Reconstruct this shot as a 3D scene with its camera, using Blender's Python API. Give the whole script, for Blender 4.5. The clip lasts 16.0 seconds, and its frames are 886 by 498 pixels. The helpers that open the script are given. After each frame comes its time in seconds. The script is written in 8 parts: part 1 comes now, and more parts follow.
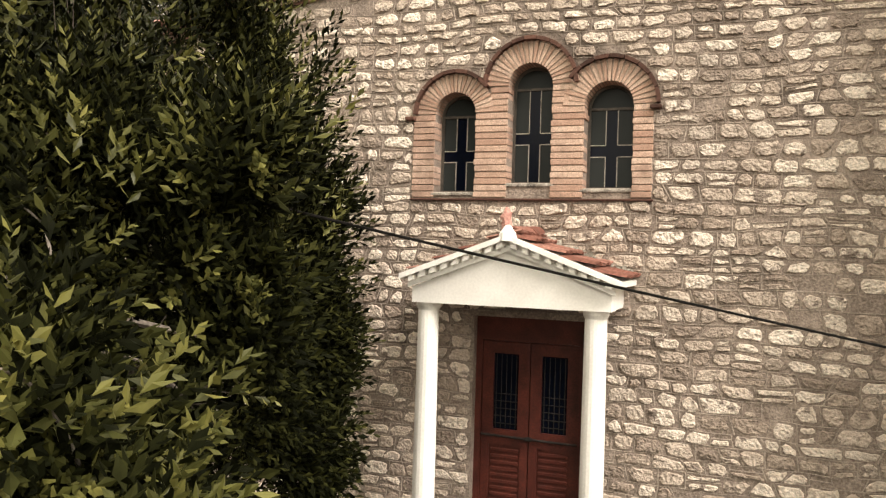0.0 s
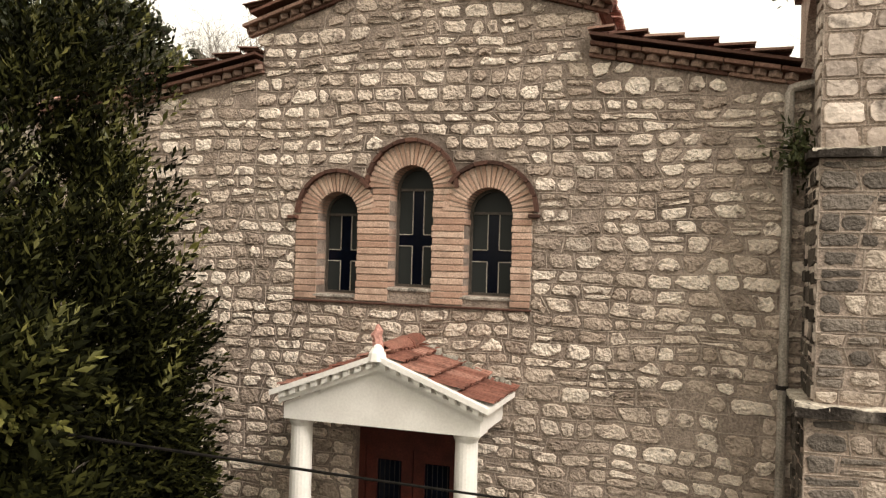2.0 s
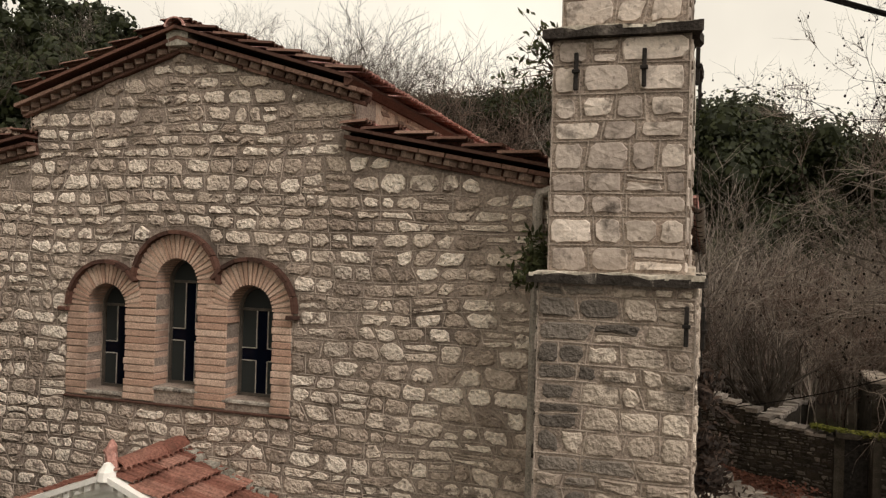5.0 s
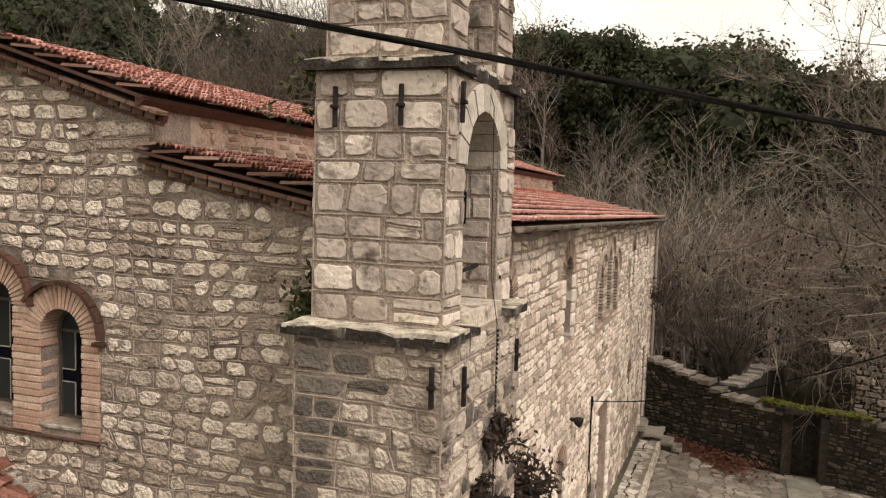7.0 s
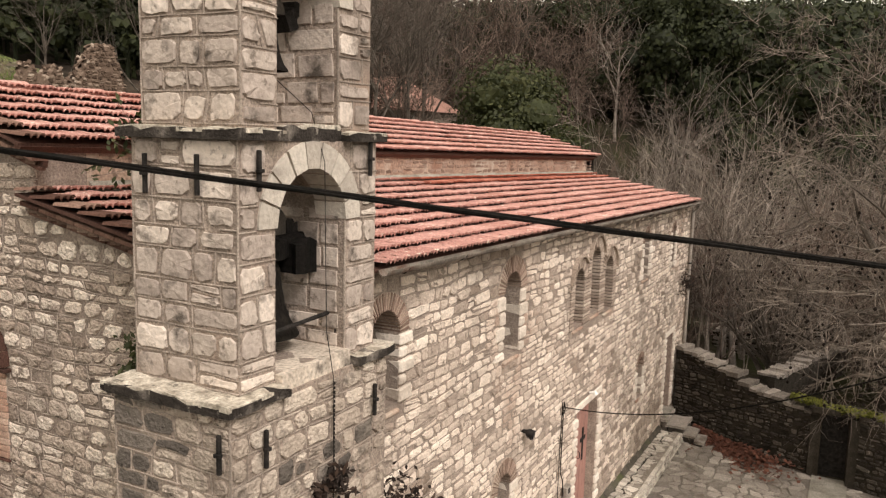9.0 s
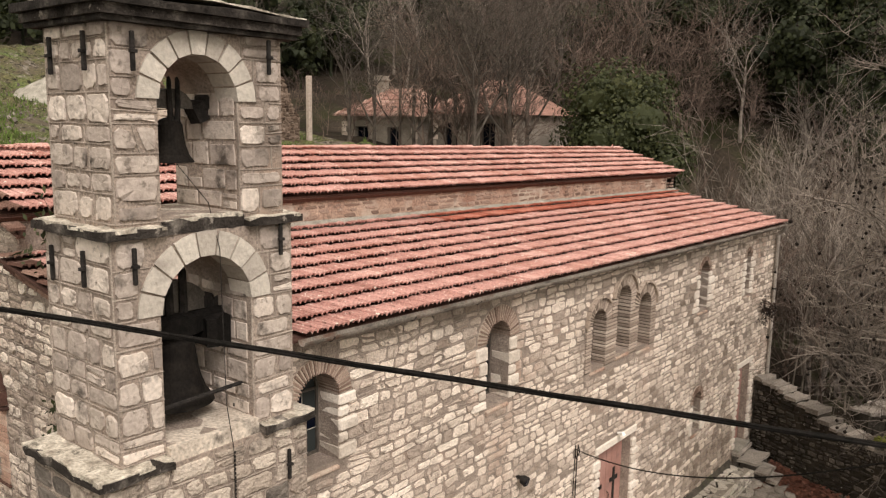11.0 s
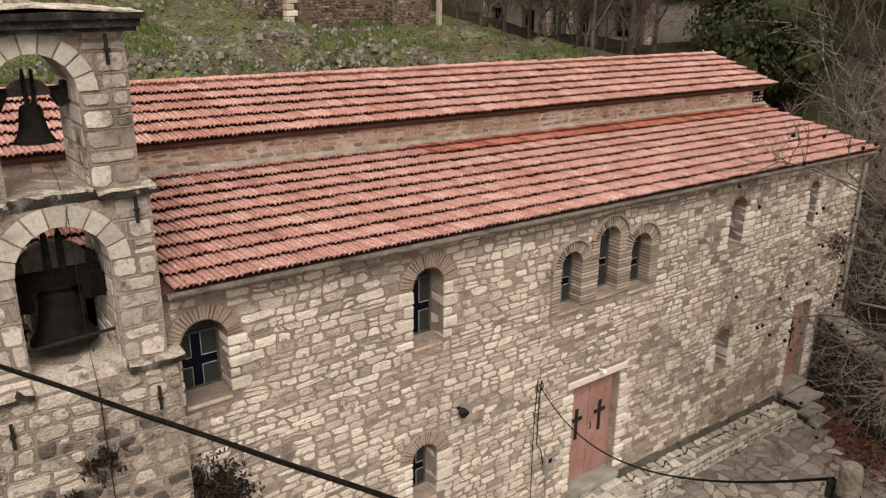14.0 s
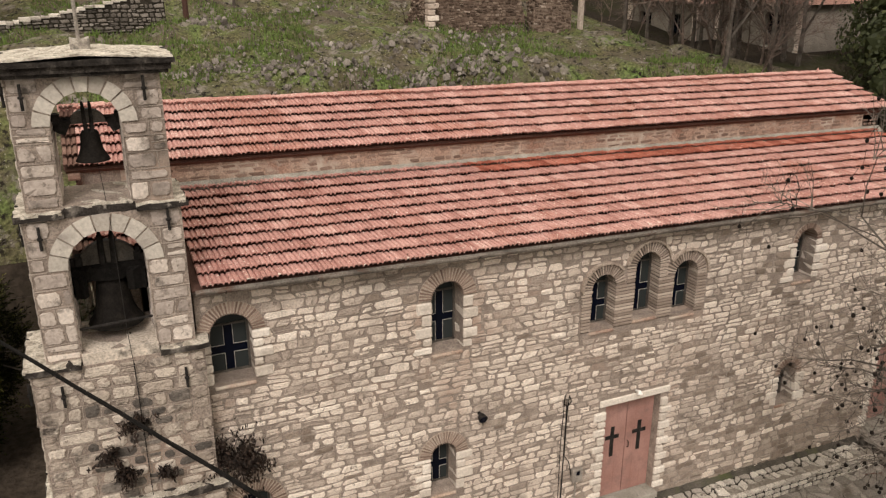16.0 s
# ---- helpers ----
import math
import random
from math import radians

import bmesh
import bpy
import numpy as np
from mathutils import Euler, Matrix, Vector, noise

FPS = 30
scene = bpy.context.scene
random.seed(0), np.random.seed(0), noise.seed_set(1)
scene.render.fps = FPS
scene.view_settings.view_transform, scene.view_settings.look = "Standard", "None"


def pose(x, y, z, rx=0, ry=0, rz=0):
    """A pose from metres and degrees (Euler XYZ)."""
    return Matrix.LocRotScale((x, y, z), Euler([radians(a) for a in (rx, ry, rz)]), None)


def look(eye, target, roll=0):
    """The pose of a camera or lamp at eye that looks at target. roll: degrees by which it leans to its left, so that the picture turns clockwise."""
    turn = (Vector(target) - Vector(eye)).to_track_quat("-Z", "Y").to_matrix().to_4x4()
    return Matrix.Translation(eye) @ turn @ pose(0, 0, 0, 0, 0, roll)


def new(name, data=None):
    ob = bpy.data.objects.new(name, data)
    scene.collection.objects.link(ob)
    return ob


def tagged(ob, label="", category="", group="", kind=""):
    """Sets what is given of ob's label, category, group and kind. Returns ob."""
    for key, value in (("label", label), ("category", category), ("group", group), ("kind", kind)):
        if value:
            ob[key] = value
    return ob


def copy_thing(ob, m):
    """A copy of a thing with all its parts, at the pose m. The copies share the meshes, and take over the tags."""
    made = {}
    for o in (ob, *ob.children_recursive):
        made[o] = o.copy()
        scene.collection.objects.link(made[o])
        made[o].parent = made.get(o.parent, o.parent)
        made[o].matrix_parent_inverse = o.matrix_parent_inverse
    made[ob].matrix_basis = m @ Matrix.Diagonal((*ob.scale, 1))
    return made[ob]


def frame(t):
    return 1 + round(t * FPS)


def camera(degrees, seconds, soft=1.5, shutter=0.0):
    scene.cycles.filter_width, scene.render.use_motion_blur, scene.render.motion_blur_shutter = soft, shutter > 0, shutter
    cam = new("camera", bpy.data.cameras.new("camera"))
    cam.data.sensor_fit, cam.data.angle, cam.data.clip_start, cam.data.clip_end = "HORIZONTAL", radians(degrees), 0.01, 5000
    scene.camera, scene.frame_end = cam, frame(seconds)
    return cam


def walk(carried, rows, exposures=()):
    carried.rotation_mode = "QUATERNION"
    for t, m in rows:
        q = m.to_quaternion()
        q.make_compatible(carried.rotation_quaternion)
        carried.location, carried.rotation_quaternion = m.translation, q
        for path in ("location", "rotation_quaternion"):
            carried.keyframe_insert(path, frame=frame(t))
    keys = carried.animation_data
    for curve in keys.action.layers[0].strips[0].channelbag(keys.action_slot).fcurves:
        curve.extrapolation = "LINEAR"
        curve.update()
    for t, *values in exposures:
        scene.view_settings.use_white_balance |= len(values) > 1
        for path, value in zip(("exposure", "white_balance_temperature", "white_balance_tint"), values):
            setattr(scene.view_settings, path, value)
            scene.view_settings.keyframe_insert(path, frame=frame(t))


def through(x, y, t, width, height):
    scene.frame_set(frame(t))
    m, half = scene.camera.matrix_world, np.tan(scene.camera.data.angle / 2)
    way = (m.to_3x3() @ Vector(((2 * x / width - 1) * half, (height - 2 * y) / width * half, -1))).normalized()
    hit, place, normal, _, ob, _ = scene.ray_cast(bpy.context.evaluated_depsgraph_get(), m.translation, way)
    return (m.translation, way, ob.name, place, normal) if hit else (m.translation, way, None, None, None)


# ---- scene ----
cam = camera(58.2, 16.0, soft=1.3)
SKY, SUN = 0.86, 1.85
STOPS = [(0.0, 1.40, 6490, 10.5), (0.5, 1.36, 6490, 10.5), (1.0, 1.24, 6490, 10.5), (1.5, 1.07, 6460, 10.5), (2.0, 0.88, 6440, 11), (2.5, 0.68, 6430, 11), (3.5, 0.38, 6390, 11.5), (4.5, 0.16, 6370, 12), (7.0, 0.54, 6420, 13), (9.0, 0.67, 6340, 13.5), (12.5, 0.47, 6230, 12.5), (14.0, 0.34, 6230, 12.5), (16.0, 0.32, 6230, 12.5)]
METRES, EYE, TILT, LEAN, TURN = 17.6, 3.1, 0.9, -0.33, 20.7
ROWS = [
    (0.0, 0.0, 0.0, 0.0, 0.01, -0.46, -1.44),
    (0.5, 0.0089, 0.0016, 0.0161, -0.87, -0.37, -1.47),
    (1.0, 0.0218, 0.0035, 0.0323, -1.29, -0.3, -1.47),
    (1.5, 0.0355, 0.0067, 0.049, -2.05, -0.18, -1.42),
    (2.0, 0.0509, 0.0101, 0.0658, -2.62, -0.2, -1.42),
    (2.5, 0.0692, 0.0137, 0.0757, -2.78, -0.14, -1.44),
    (3.0, 0.0901, 0.0169, 0.0766, -2.91, -0.18, -1.44),
    (3.5, 0.1146, 0.0211, 0.0854, -2.76, -0.26, -1.41),
    (4.0, 0.1387, 0.025, 0.1021, -2.71, -0.32, -1.4),
    (4.5, 0.1644, 0.0273, 0.1168, -2.54, -0.34, -1.39),
    (7.0, 0.3073, 0.051, 0.1794, -0.46, -5.08, -1.36),
    (7.5, 0.34, 0.0542, 0.1917, 0.56, -6.86, -1.36),
    (8.0, 0.3717, 0.058, 0.2047, 2.05, -7.92, -1.32),
    (8.5, 0.4031, 0.0623, 0.2186, 4.17, -8.65, -1.19),
    (9.0, 0.4338, 0.0663, 0.2307, 7.25, -8.8, -1.07),
    (11.5, 0.5897, 0.1033, 0.2931, 19.78, -10.9, -0.32),
    (12.0, 0.6211, 0.1156, 0.305, 20.96, -12.93, -0.26),
    (12.5, 0.6526, 0.1292, 0.3173, 23.69, -14.83, -0.08),
    (13.0, 0.6838, 0.1454, 0.3284, 26.63, -16.63, 0.06),
    (13.5, 0.7154, 0.1611, 0.3395, 29.49, -18.41, 0.16),
    (14.0, 0.7465, 0.1757, 0.3494, 32.49, -19.55, 0.25),
    (14.5, 0.7777, 0.1884, 0.3589, 35.64, -20.11, 0.39),
    (15.0, 0.81, 0.1993, 0.3674, 38.85, -20.17, 0.51),
    (15.5, 0.8414, 0.2106, 0.376, 41.99, -20.1, 0.63),
    (16.0, 0.872, 0.2227, 0.3851, 45.42, -20.01, 0.79),
]
walk(cam, [(t, pose(0, 0, EYE, TILT, LEAN, TURN) @ pose(METRES * x, METRES * y, METRES * z, 90 + pitch, roll, yaw)) for t, x, y, z, yaw, pitch, roll in ROWS], STOPS)

# ---- world, sun, exposure ----
world = bpy.data.worlds.new("overcast_sky")
scene.world = world
world.use_nodes = True
wn, wl = world.node_tree.nodes, world.node_tree.links
wn.clear()
sky = wn.new("ShaderNodeTexSky")
sky.sky_type, sky.sun_disc = "NISHITA", False
sky.sun_elevation, sky.sun_rotation = radians(45), radians(119)
sky_scale = wn.new("ShaderNodeVectorMath")
sky_scale.operation = "SCALE"
sky_scale.inputs[3].default_value = 0.06
cloud_noise = wn.new("ShaderNodeTexNoise")
cloud_noise.inputs["Scale"].default_value = 2.5
cloud_noise.inputs["Detail"].default_value = 5
cloud_ramp = wn.new("ShaderNodeValToRGB")
cloud_ramp.color_ramp.elements[0].position, cloud_ramp.color_ramp.elements[0].color = 0.36, (1.06, 0.965, 0.775, 1)
cloud_ramp.color_ramp.elements[1].position, cloud_ramp.color_ramp.elements[1].color = 0.62, (1.30, 1.185, 0.95, 1)
sky_mix = wn.new("ShaderNodeMix")
sky_mix.data_type = "RGBA"
sky_mix.inputs[0].default_value = 0.85
sky_bg = wn.new("ShaderNodeBackground")
sky_bg.inputs[1].default_value = SKY
sky_out = wn.new("ShaderNodeOutputWorld")
wl.new(sky.outputs[0], sky_scale.inputs[0])
wl.new(cloud_noise.outputs[0], cloud_ramp.inputs[0])
wl.new(sky_scale.outputs[0], sky_mix.inputs[6])
wl.new(cloud_ramp.outputs[0], sky_mix.inputs[7])
wl.new(sky_mix.outputs[2], sky_bg.inputs[0])
wl.new(sky_bg.outputs[0], sky_out.inputs[0])

sun = new("sun", bpy.data.lights.new("sun", "SUN"))
sun.data.energy, sun.data.angle, sun.data.color = SUN, radians(24), (1.0, 0.925, 0.84)
sun.matrix_world = look((18, -10, 21), (0, 0, 0))


# ---- materials ----
def mat(name, stops, rough=0.85, scale=6.0, grain=60.0, bump=0.25, by_piece=False, stain=None, stain_scale=0.6,
        stain_low=0.52, stain_high=0.7, metal=0.0, moss=None, bump_depth=0.01, grain_mix=0.35, extra=()):
    """A rough procedural surface: a ramp of colours by noise or by piece, grain, relief and stains with their own shape."""
    m = bpy.data.materials.new(name)
    m.use_nodes = True
    n, l = m.node_tree.nodes, m.node_tree.links
    b = n["Principled BSDF"]
    geo = n.new("ShaderNodeNewGeometry")
    big = n.new("ShaderNodeTexNoise")
    big.inputs["Scale"].default_value, big.inputs["Detail"].default_value = scale, 4
    small = n.new("ShaderNodeTexNoise")
    small.inputs["Scale"].default_value, small.inputs["Detail"].default_value = grain, 3
    l.new(geo.outputs["Position"], big.inputs["Vector"])
    l.new(geo.outputs["Position"], small.inputs["Vector"])
    ramp = n.new("ShaderNodeValToRGB")
    while len(ramp.color_ramp.elements) < len(stops):
        ramp.color_ramp.elements.new(0.5)
    for e, (p, c) in zip(ramp.color_ramp.elements, stops):
        e.position, e.color = p, (*c, 1)
    if by_piece:
        info = n.new("ShaderNodeObjectInfo")
        add = n.new("ShaderNodeMath")
        add.operation = "ADD"
        l.new(info.outputs["Random"], add.inputs[0])
        l.new(geo.outputs["Random Per Island"], add.inputs[1])
        fr = n.new("ShaderNodeMath")
        fr.operation = "FRACT"
        l.new(add.outputs[0], fr.inputs[0])
        mixv = n.new("ShaderNodeMix")
        mixv.data_type = "FLOAT"
        mixv.inputs[0].default_value = 0.3
        l.new(fr.outputs[0], mixv.inputs[2])
        l.new(big.outputs[0], mixv.inputs[3])
        l.new(mixv.outputs[0], ramp.inputs[0])
    else:
        l.new(big.outputs[0], ramp.inputs[0])
    col = ramp.outputs[0]
    # fine grain, darker and lighter
    gr = n.new("ShaderNodeMapRange")
    gr.inputs[1].default_value, gr.inputs[2].default_value = 0.3, 0.7
    gr.inputs[3].default_value, gr.inputs[4].default_value = 1 - grain_mix, 1 + grain_mix
    l.new(small.outputs[0], gr.inputs[0])
    mul = n.new("ShaderNodeVectorMath")
    mul.operation = "SCALE"
    l.new(col, mul.inputs[0])
    l.new(gr.outputs[0], mul.inputs[3])
    col = mul.outputs[0]
    for k, spec in enumerate((stain and (stain, stain_scale, stain_low, stain_high), moss, *extra)):
        if not spec:
            continue
        c, sc, lo, hi = spec
        sn = n.new("ShaderNodeTexNoise")
        sn.inputs["Scale"].default_value, sn.inputs["Detail"].default_value, sn.inputs["Roughness"].default_value = sc, 7, 0.65
        off = n.new("ShaderNodeVectorMath")
        off.operation = "ADD"
        off.inputs[1].default_value = (7.3 * k, 3.1, 1.7 * k)
        l.new(geo.outputs["Position"], off.inputs[0])
        l.new(off.outputs[0], sn.inputs["Vector"])
        mr = n.new("ShaderNodeMapRange")
        mr.inputs[1].default_value, mr.inputs[2].default_value = lo, hi
        l.new(sn.outputs[0], mr.inputs[0])
        mx = n.new("ShaderNodeMix")
        mx.data_type = "RGBA"
        l.new(mr.outputs[0], mx.inputs[0])
        l.new(col, mx.inputs[6])
        mx.inputs[7].default_value = (*c, 1)
        col = mx.outputs[2]
    l.new(col, b.inputs["Base Color"])
    b.inputs["Roughness"].default_value, b.inputs["Metallic"].default_value = rough, metal
    b.inputs["Specular IOR Level"].default_value = 0.1 if rough > 0.8 else 0.3
    if bump:
        s2 = n.new("ShaderNodeMath")
        s2.operation = "ADD"
        l.new(small.outputs[0], s2.inputs[0])
        l.new(big.outputs[0], s2.inputs[1])
        bp = n.new("ShaderNodeBump")
        bp.inputs["Strength"].default_value, bp.inputs["Distance"].default_value = bump, bump_depth
        l.new(s2.outputs[0], bp.inputs["Height"])
        l.new(bp.outputs[0], b.inputs["Normal"])
    return m


def leaf_mat(name, stops, rough=0.45, through=0.25):
    """Leaves: colour by leaf, a little light passing through."""
    m = mat(name, stops, rough=rough, scale=1.5, grain=20, bump=0, by_piece=True, grain_mix=0.15)
    n, l = m.node_tree.nodes, m.node_tree.links
    b = n["Principled BSDF"]
    tr = n.new("ShaderNodeBsdfTranslucent")
    mx = n.new("ShaderNodeMixShader")
    mx.inputs[0].default_value = through
    l.new(b.inputs["Base Color"].links[0].from_socket, tr.inputs[0])
    l.new(b.outputs[0], mx.inputs[1])
    l.new(tr.outputs[0], mx.inputs[2])
    l.new(mx.outputs[0], n["Material Output"].inputs[0])
    return m


def glass_mat(name, colour, rough, transmission):
    m = bpy.data.materials.new(name)
    m.use_nodes = True
    b = m.node_tree.nodes["Principled BSDF"]
    b.inputs["Base Color"].default_value = (*colour, 1)
    b.inputs["Roughness"].default_value, b.inputs["Transmission Weight"].default_value = rough, transmission
    return m


MORTAR = mat("mortar", [(0.3, (0.205, 0.163, 0.135)), (0.7, (0.345, 0.28, 0.233))], rough=0.95, scale=5, grain=45, bump=0.9, bump_depth=0.02,
             stain=(0.125, 0.10, 0.084), stain_scale=0.9, moss=((0.40, 0.33, 0.275), 0.7, 0.55, 0.7))
POINTING = mat("grey_pointing", [(0.3, (0.26, 0.215, 0.18)), (0.7, (0.41, 0.345, 0.29))], rough=0.95, scale=4, grain=60, bump=0.4, stain=(0.16, 0.133, 0.11), stain_scale=1.0)
STONE = mat("limestone_rubble", [(0.0, (0.045, 0.035, 0.03)), (0.06, (0.17, 0.135, 0.11)), (0.22, (0.40, 0.32, 0.26)), (0.5, (0.60, 0.50, 0.415)), (0.85, (0.83, 0.725, 0.62)), (0.97, (0.72, 0.605, 0.50)), (1.0, (0.50, 0.35, 0.23))],
            rough=0.9, scale=11, grain=34, bump=1.0, by_piece=True, stain=(0.24, 0.195, 0.16), stain_scale=1.1, stain_low=0.56, stain_high=0.78, bump_depth=0.05, grain_mix=0.2,
            extra=(((0.28, 0.225, 0.187), 5.5, 0.56, 0.62), ((0.09, 0.072, 0.06), 14, 0.64, 0.69), ((0.29, 0.235, 0.195), 0.33, 0.60, 0.72)))
MORTAR_S = mat("pale_mortar", [(0.3, (0.235, 0.187, 0.155)), (0.7, (0.375, 0.308, 0.256))], rough=0.95, scale=5, grain=45, bump=0.8, bump_depth=0.02,
               stain=(0.17, 0.137, 0.113), stain_scale=0.8, moss=((0.40, 0.29, 0.225), 0.5, 0.55, 0.72))
STONE_S = mat("pale_limestone", [(0.0, (0.09, 0.072, 0.06)), (0.06, (0.27, 0.215, 0.175)), (0.3, (0.56, 0.463, 0.387)), (0.7, (0.77, 0.655, 0.555)), (1.0, (0.90, 0.80, 0.69))],
              rough=0.9, scale=9, grain=34, bump=0.9, by_piece=True, stain=(0.25, 0.20, 0.163), stain_scale=0.8, stain_low=0.54, stain_high=0.74, bump_depth=0.035, grain_mix=0.18,
              extra=(((0.40, 0.275, 0.21), 0.45, 0.55, 0.72), ((0.28, 0.225, 0.185), 7, 0.6, 0.65)))
ASHLAR = mat("belfry_limestone", [(0.0, (0.16, 0.13, 0.112)), (0.25, (0.40, 0.335, 0.29)), (0.7, (0.60, 0.515, 0.445)), (0.92, (0.74, 0.645, 0.565)), (1.0, (0.85, 0.75, 0.655))],
             rough=0.88, scale=7, grain=26, bump=0.5, by_piece=True, stain=(0.22, 0.182, 0.152), stain_scale=1.6, stain_low=0.52, stain_high=0.72, bump_depth=0.022, grain_mix=0.13,
             extra=(((0.09, 0.075, 0.063), 2.6, 0.54, 0.66), ((0.22, 0.182, 0.152), 10, 0.57, 0.66)))
STONE_B = mat("stained_tower_rubble", [(0.0, (0.12, 0.097, 0.08)), (0.04, (0.34, 0.275, 0.225)), (0.4, (0.44, 0.37, 0.305)), (0.75, (0.57, 0.485, 0.405)), (0.95, (0.74, 0.645, 0.545)), (1.0, (0.60, 0.42, 0.24))],
              rough=0.9, scale=9, grain=34, bump=0.9, by_piece=True, stain=(0.24, 0.195, 0.16), stain_scale=1.0, stain_low=0.5, stain_high=0.7, bump_depth=0.035, grain_mix=0.18,
              extra=(((0.065, 0.053, 0.045), 2.2, 0.53, 0.68), ((0.28, 0.225, 0.185), 7, 0.59, 0.64)))
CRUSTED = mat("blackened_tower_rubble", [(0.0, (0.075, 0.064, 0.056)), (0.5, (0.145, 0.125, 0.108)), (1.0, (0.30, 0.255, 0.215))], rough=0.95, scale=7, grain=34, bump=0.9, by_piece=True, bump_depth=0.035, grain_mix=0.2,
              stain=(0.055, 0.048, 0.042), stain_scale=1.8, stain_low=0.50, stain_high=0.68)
VOUSSOIR = mat("grey_white_arch_stone", [(0.0, (0.34, 0.295, 0.25)), (0.5, (0.48, 0.43, 0.37)), (1.0, (0.62, 0.56, 0.485))], rough=0.88, scale=5, grain=26, bump=0.6, by_piece=True,
               stain=(0.30, 0.26, 0.225), stain_scale=2.2, bump_depth=0.02, grain_mix=0.12, extra=(((0.12, 0.1, 0.085), 3.5, 0.63, 0.71),))
BLACK_STONE = mat("near_black_stone", [(0.3, (0.012, 0.010, 0.009)), (0.55, (0.035, 0.03, 0.026)), (0.75, (0.12, 0.105, 0.09))], rough=0.95, scale=6, grain=40, bump=0.8, bump_depth=0.02)
LICHEN = mat("pale_lichen_stone", [(0.3, (0.26, 0.225, 0.18)), (0.5, (0.46, 0.41, 0.34)), (0.7, (0.62, 0.56, 0.475))], rough=0.95, scale=9, grain=40, bump=0.6, stain=(0.09, 0.08, 0.065), stain_scale=9, stain_low=0.58, stain_high=0.66)
LEDGE = mat("weathered_ledge_stone", [(0.35, (0.20, 0.175, 0.15)), (0.55, (0.36, 0.32, 0.275)), (0.7, (0.50, 0.455, 0.395))], rough=0.92, scale=9, grain=50,
            bump=0.7, stain=(0.06, 0.055, 0.05), stain_scale=7, stain_low=0.52, stain_high=0.64)
DARK_LEDGE = mat("dark_mottled_ledge_stone", [(0.3, (0.016, 0.013, 0.011)), (0.54, (0.045, 0.038, 0.033)), (0.66, (0.15, 0.13, 0.112)), (0.78, (0.36, 0.32, 0.275))], rough=0.95, scale=4, grain=40, bump=0.8, bump_depth=0.02,
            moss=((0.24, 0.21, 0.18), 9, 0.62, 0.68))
BRICK = mat("old_brick", [(0.0, (0.34, 0.205, 0.15)), (0.4, (0.43, 0.285, 0.215)), (0.8, (0.51, 0.365, 0.285)), (1.0, (0.56, 0.44, 0.36))], rough=0.9, scale=8, grain=80,
            bump=0.4, by_piece=True, stain=(0.26, 0.175, 0.135), stain_scale=2.5)
BRICK_JOINT = mat("pale_brick_joint", [(0.3, (0.34, 0.27, 0.215)), (0.7, (0.50, 0.415, 0.34))], rough=0.95, scale=6, grain=60, bump=0.4, stain=(0.26, 0.2, 0.16), stain_scale=2.0)
BRICK_S = mat("pale_brick", [(0.0, (0.22, 0.168, 0.134)), (0.5, (0.37, 0.295, 0.24)), (1.0, (0.56, 0.465, 0.385))], rough=0.9, scale=8, grain=80, bump=0.4, by_piece=True)
DARK_JOINT = mat("sooty_brick_joint", [(0.3, (0.08, 0.062, 0.05)), (0.7, (0.17, 0.135, 0.11))], rough=0.95, scale=6, grain=60, bump=0.4)
BRICK_R = mat("red_brown_arch_brick", [(0.0, (0.13, 0.085, 0.065)), (0.5, (0.25, 0.175, 0.137)), (1.0, (0.40, 0.30, 0.24))], rough=0.9, scale=8, grain=80, bump=0.4, by_piece=True)
QUOIN = mat("pale_jamb_limestone", [(0.0, (0.50, 0.43, 0.36)), (0.5, (0.66, 0.58, 0.50)), (1.0, (0.80, 0.72, 0.63))], rough=0.9, scale=6, grain=30, bump=0.6, by_piece=True, bump_depth=0.02, grain_mix=0.15, stain=(0.36, 0.3, 0.245), stain_scale=2.0, stain_low=0.56, stain_high=0.74)
DARK_BRICK = mat("dark_brown_brick", [(0.0, (0.035, 0.022, 0.018)), (0.6, (0.095, 0.05, 0.038)), (1.0, (0.18, 0.09, 0.066))], rough=0.92, scale=8, grain=60, bump=0.4, by_piece=True)
CORNICE_BRICK = mat("red_brown_brick", [(0.0, (0.055, 0.028, 0.021)), (0.5, (0.13, 0.07, 0.053)), (1.0, (0.30, 0.195, 0.15))], rough=0.92, scale=8, grain=60, bump=0.4, by_piece=True)
PORCH_TILE = mat("dark_red_porch_tile", [(0.0, (0.12, 0.05, 0.037)), (0.5, (0.225, 0.10, 0.074)), (1.0, (0.36, 0.20, 0.155))], rough=0.85, scale=3, grain=40, bump=0.4, by_piece=True, stain=(0.12, 0.06, 0.045), stain_scale=5)
TILE = mat("clay_roof_tile", [(0.0, (0.26, 0.115, 0.09)), (0.2, (0.40, 0.205, 0.172)), (0.7, (0.50, 0.279, 0.240)), (0.92, (0.58, 0.36, 0.31)), (1.0, (0.72, 0.54, 0.47))], rough=0.85, scale=1.6, grain=45,
           bump=0.35, by_piece=True, stain=(0.33, 0.135, 0.09), stain_scale=0.7, stain_low=0.52, stain_high=0.75, moss=((0.80, 0.70, 0.60), 19, 0.605, 0.65),
           extra=(((0.15, 0.085, 0.066), 12, 0.60, 0.67), ((0.46, 0.31, 0.25), 3.0, 0.64, 0.74)))
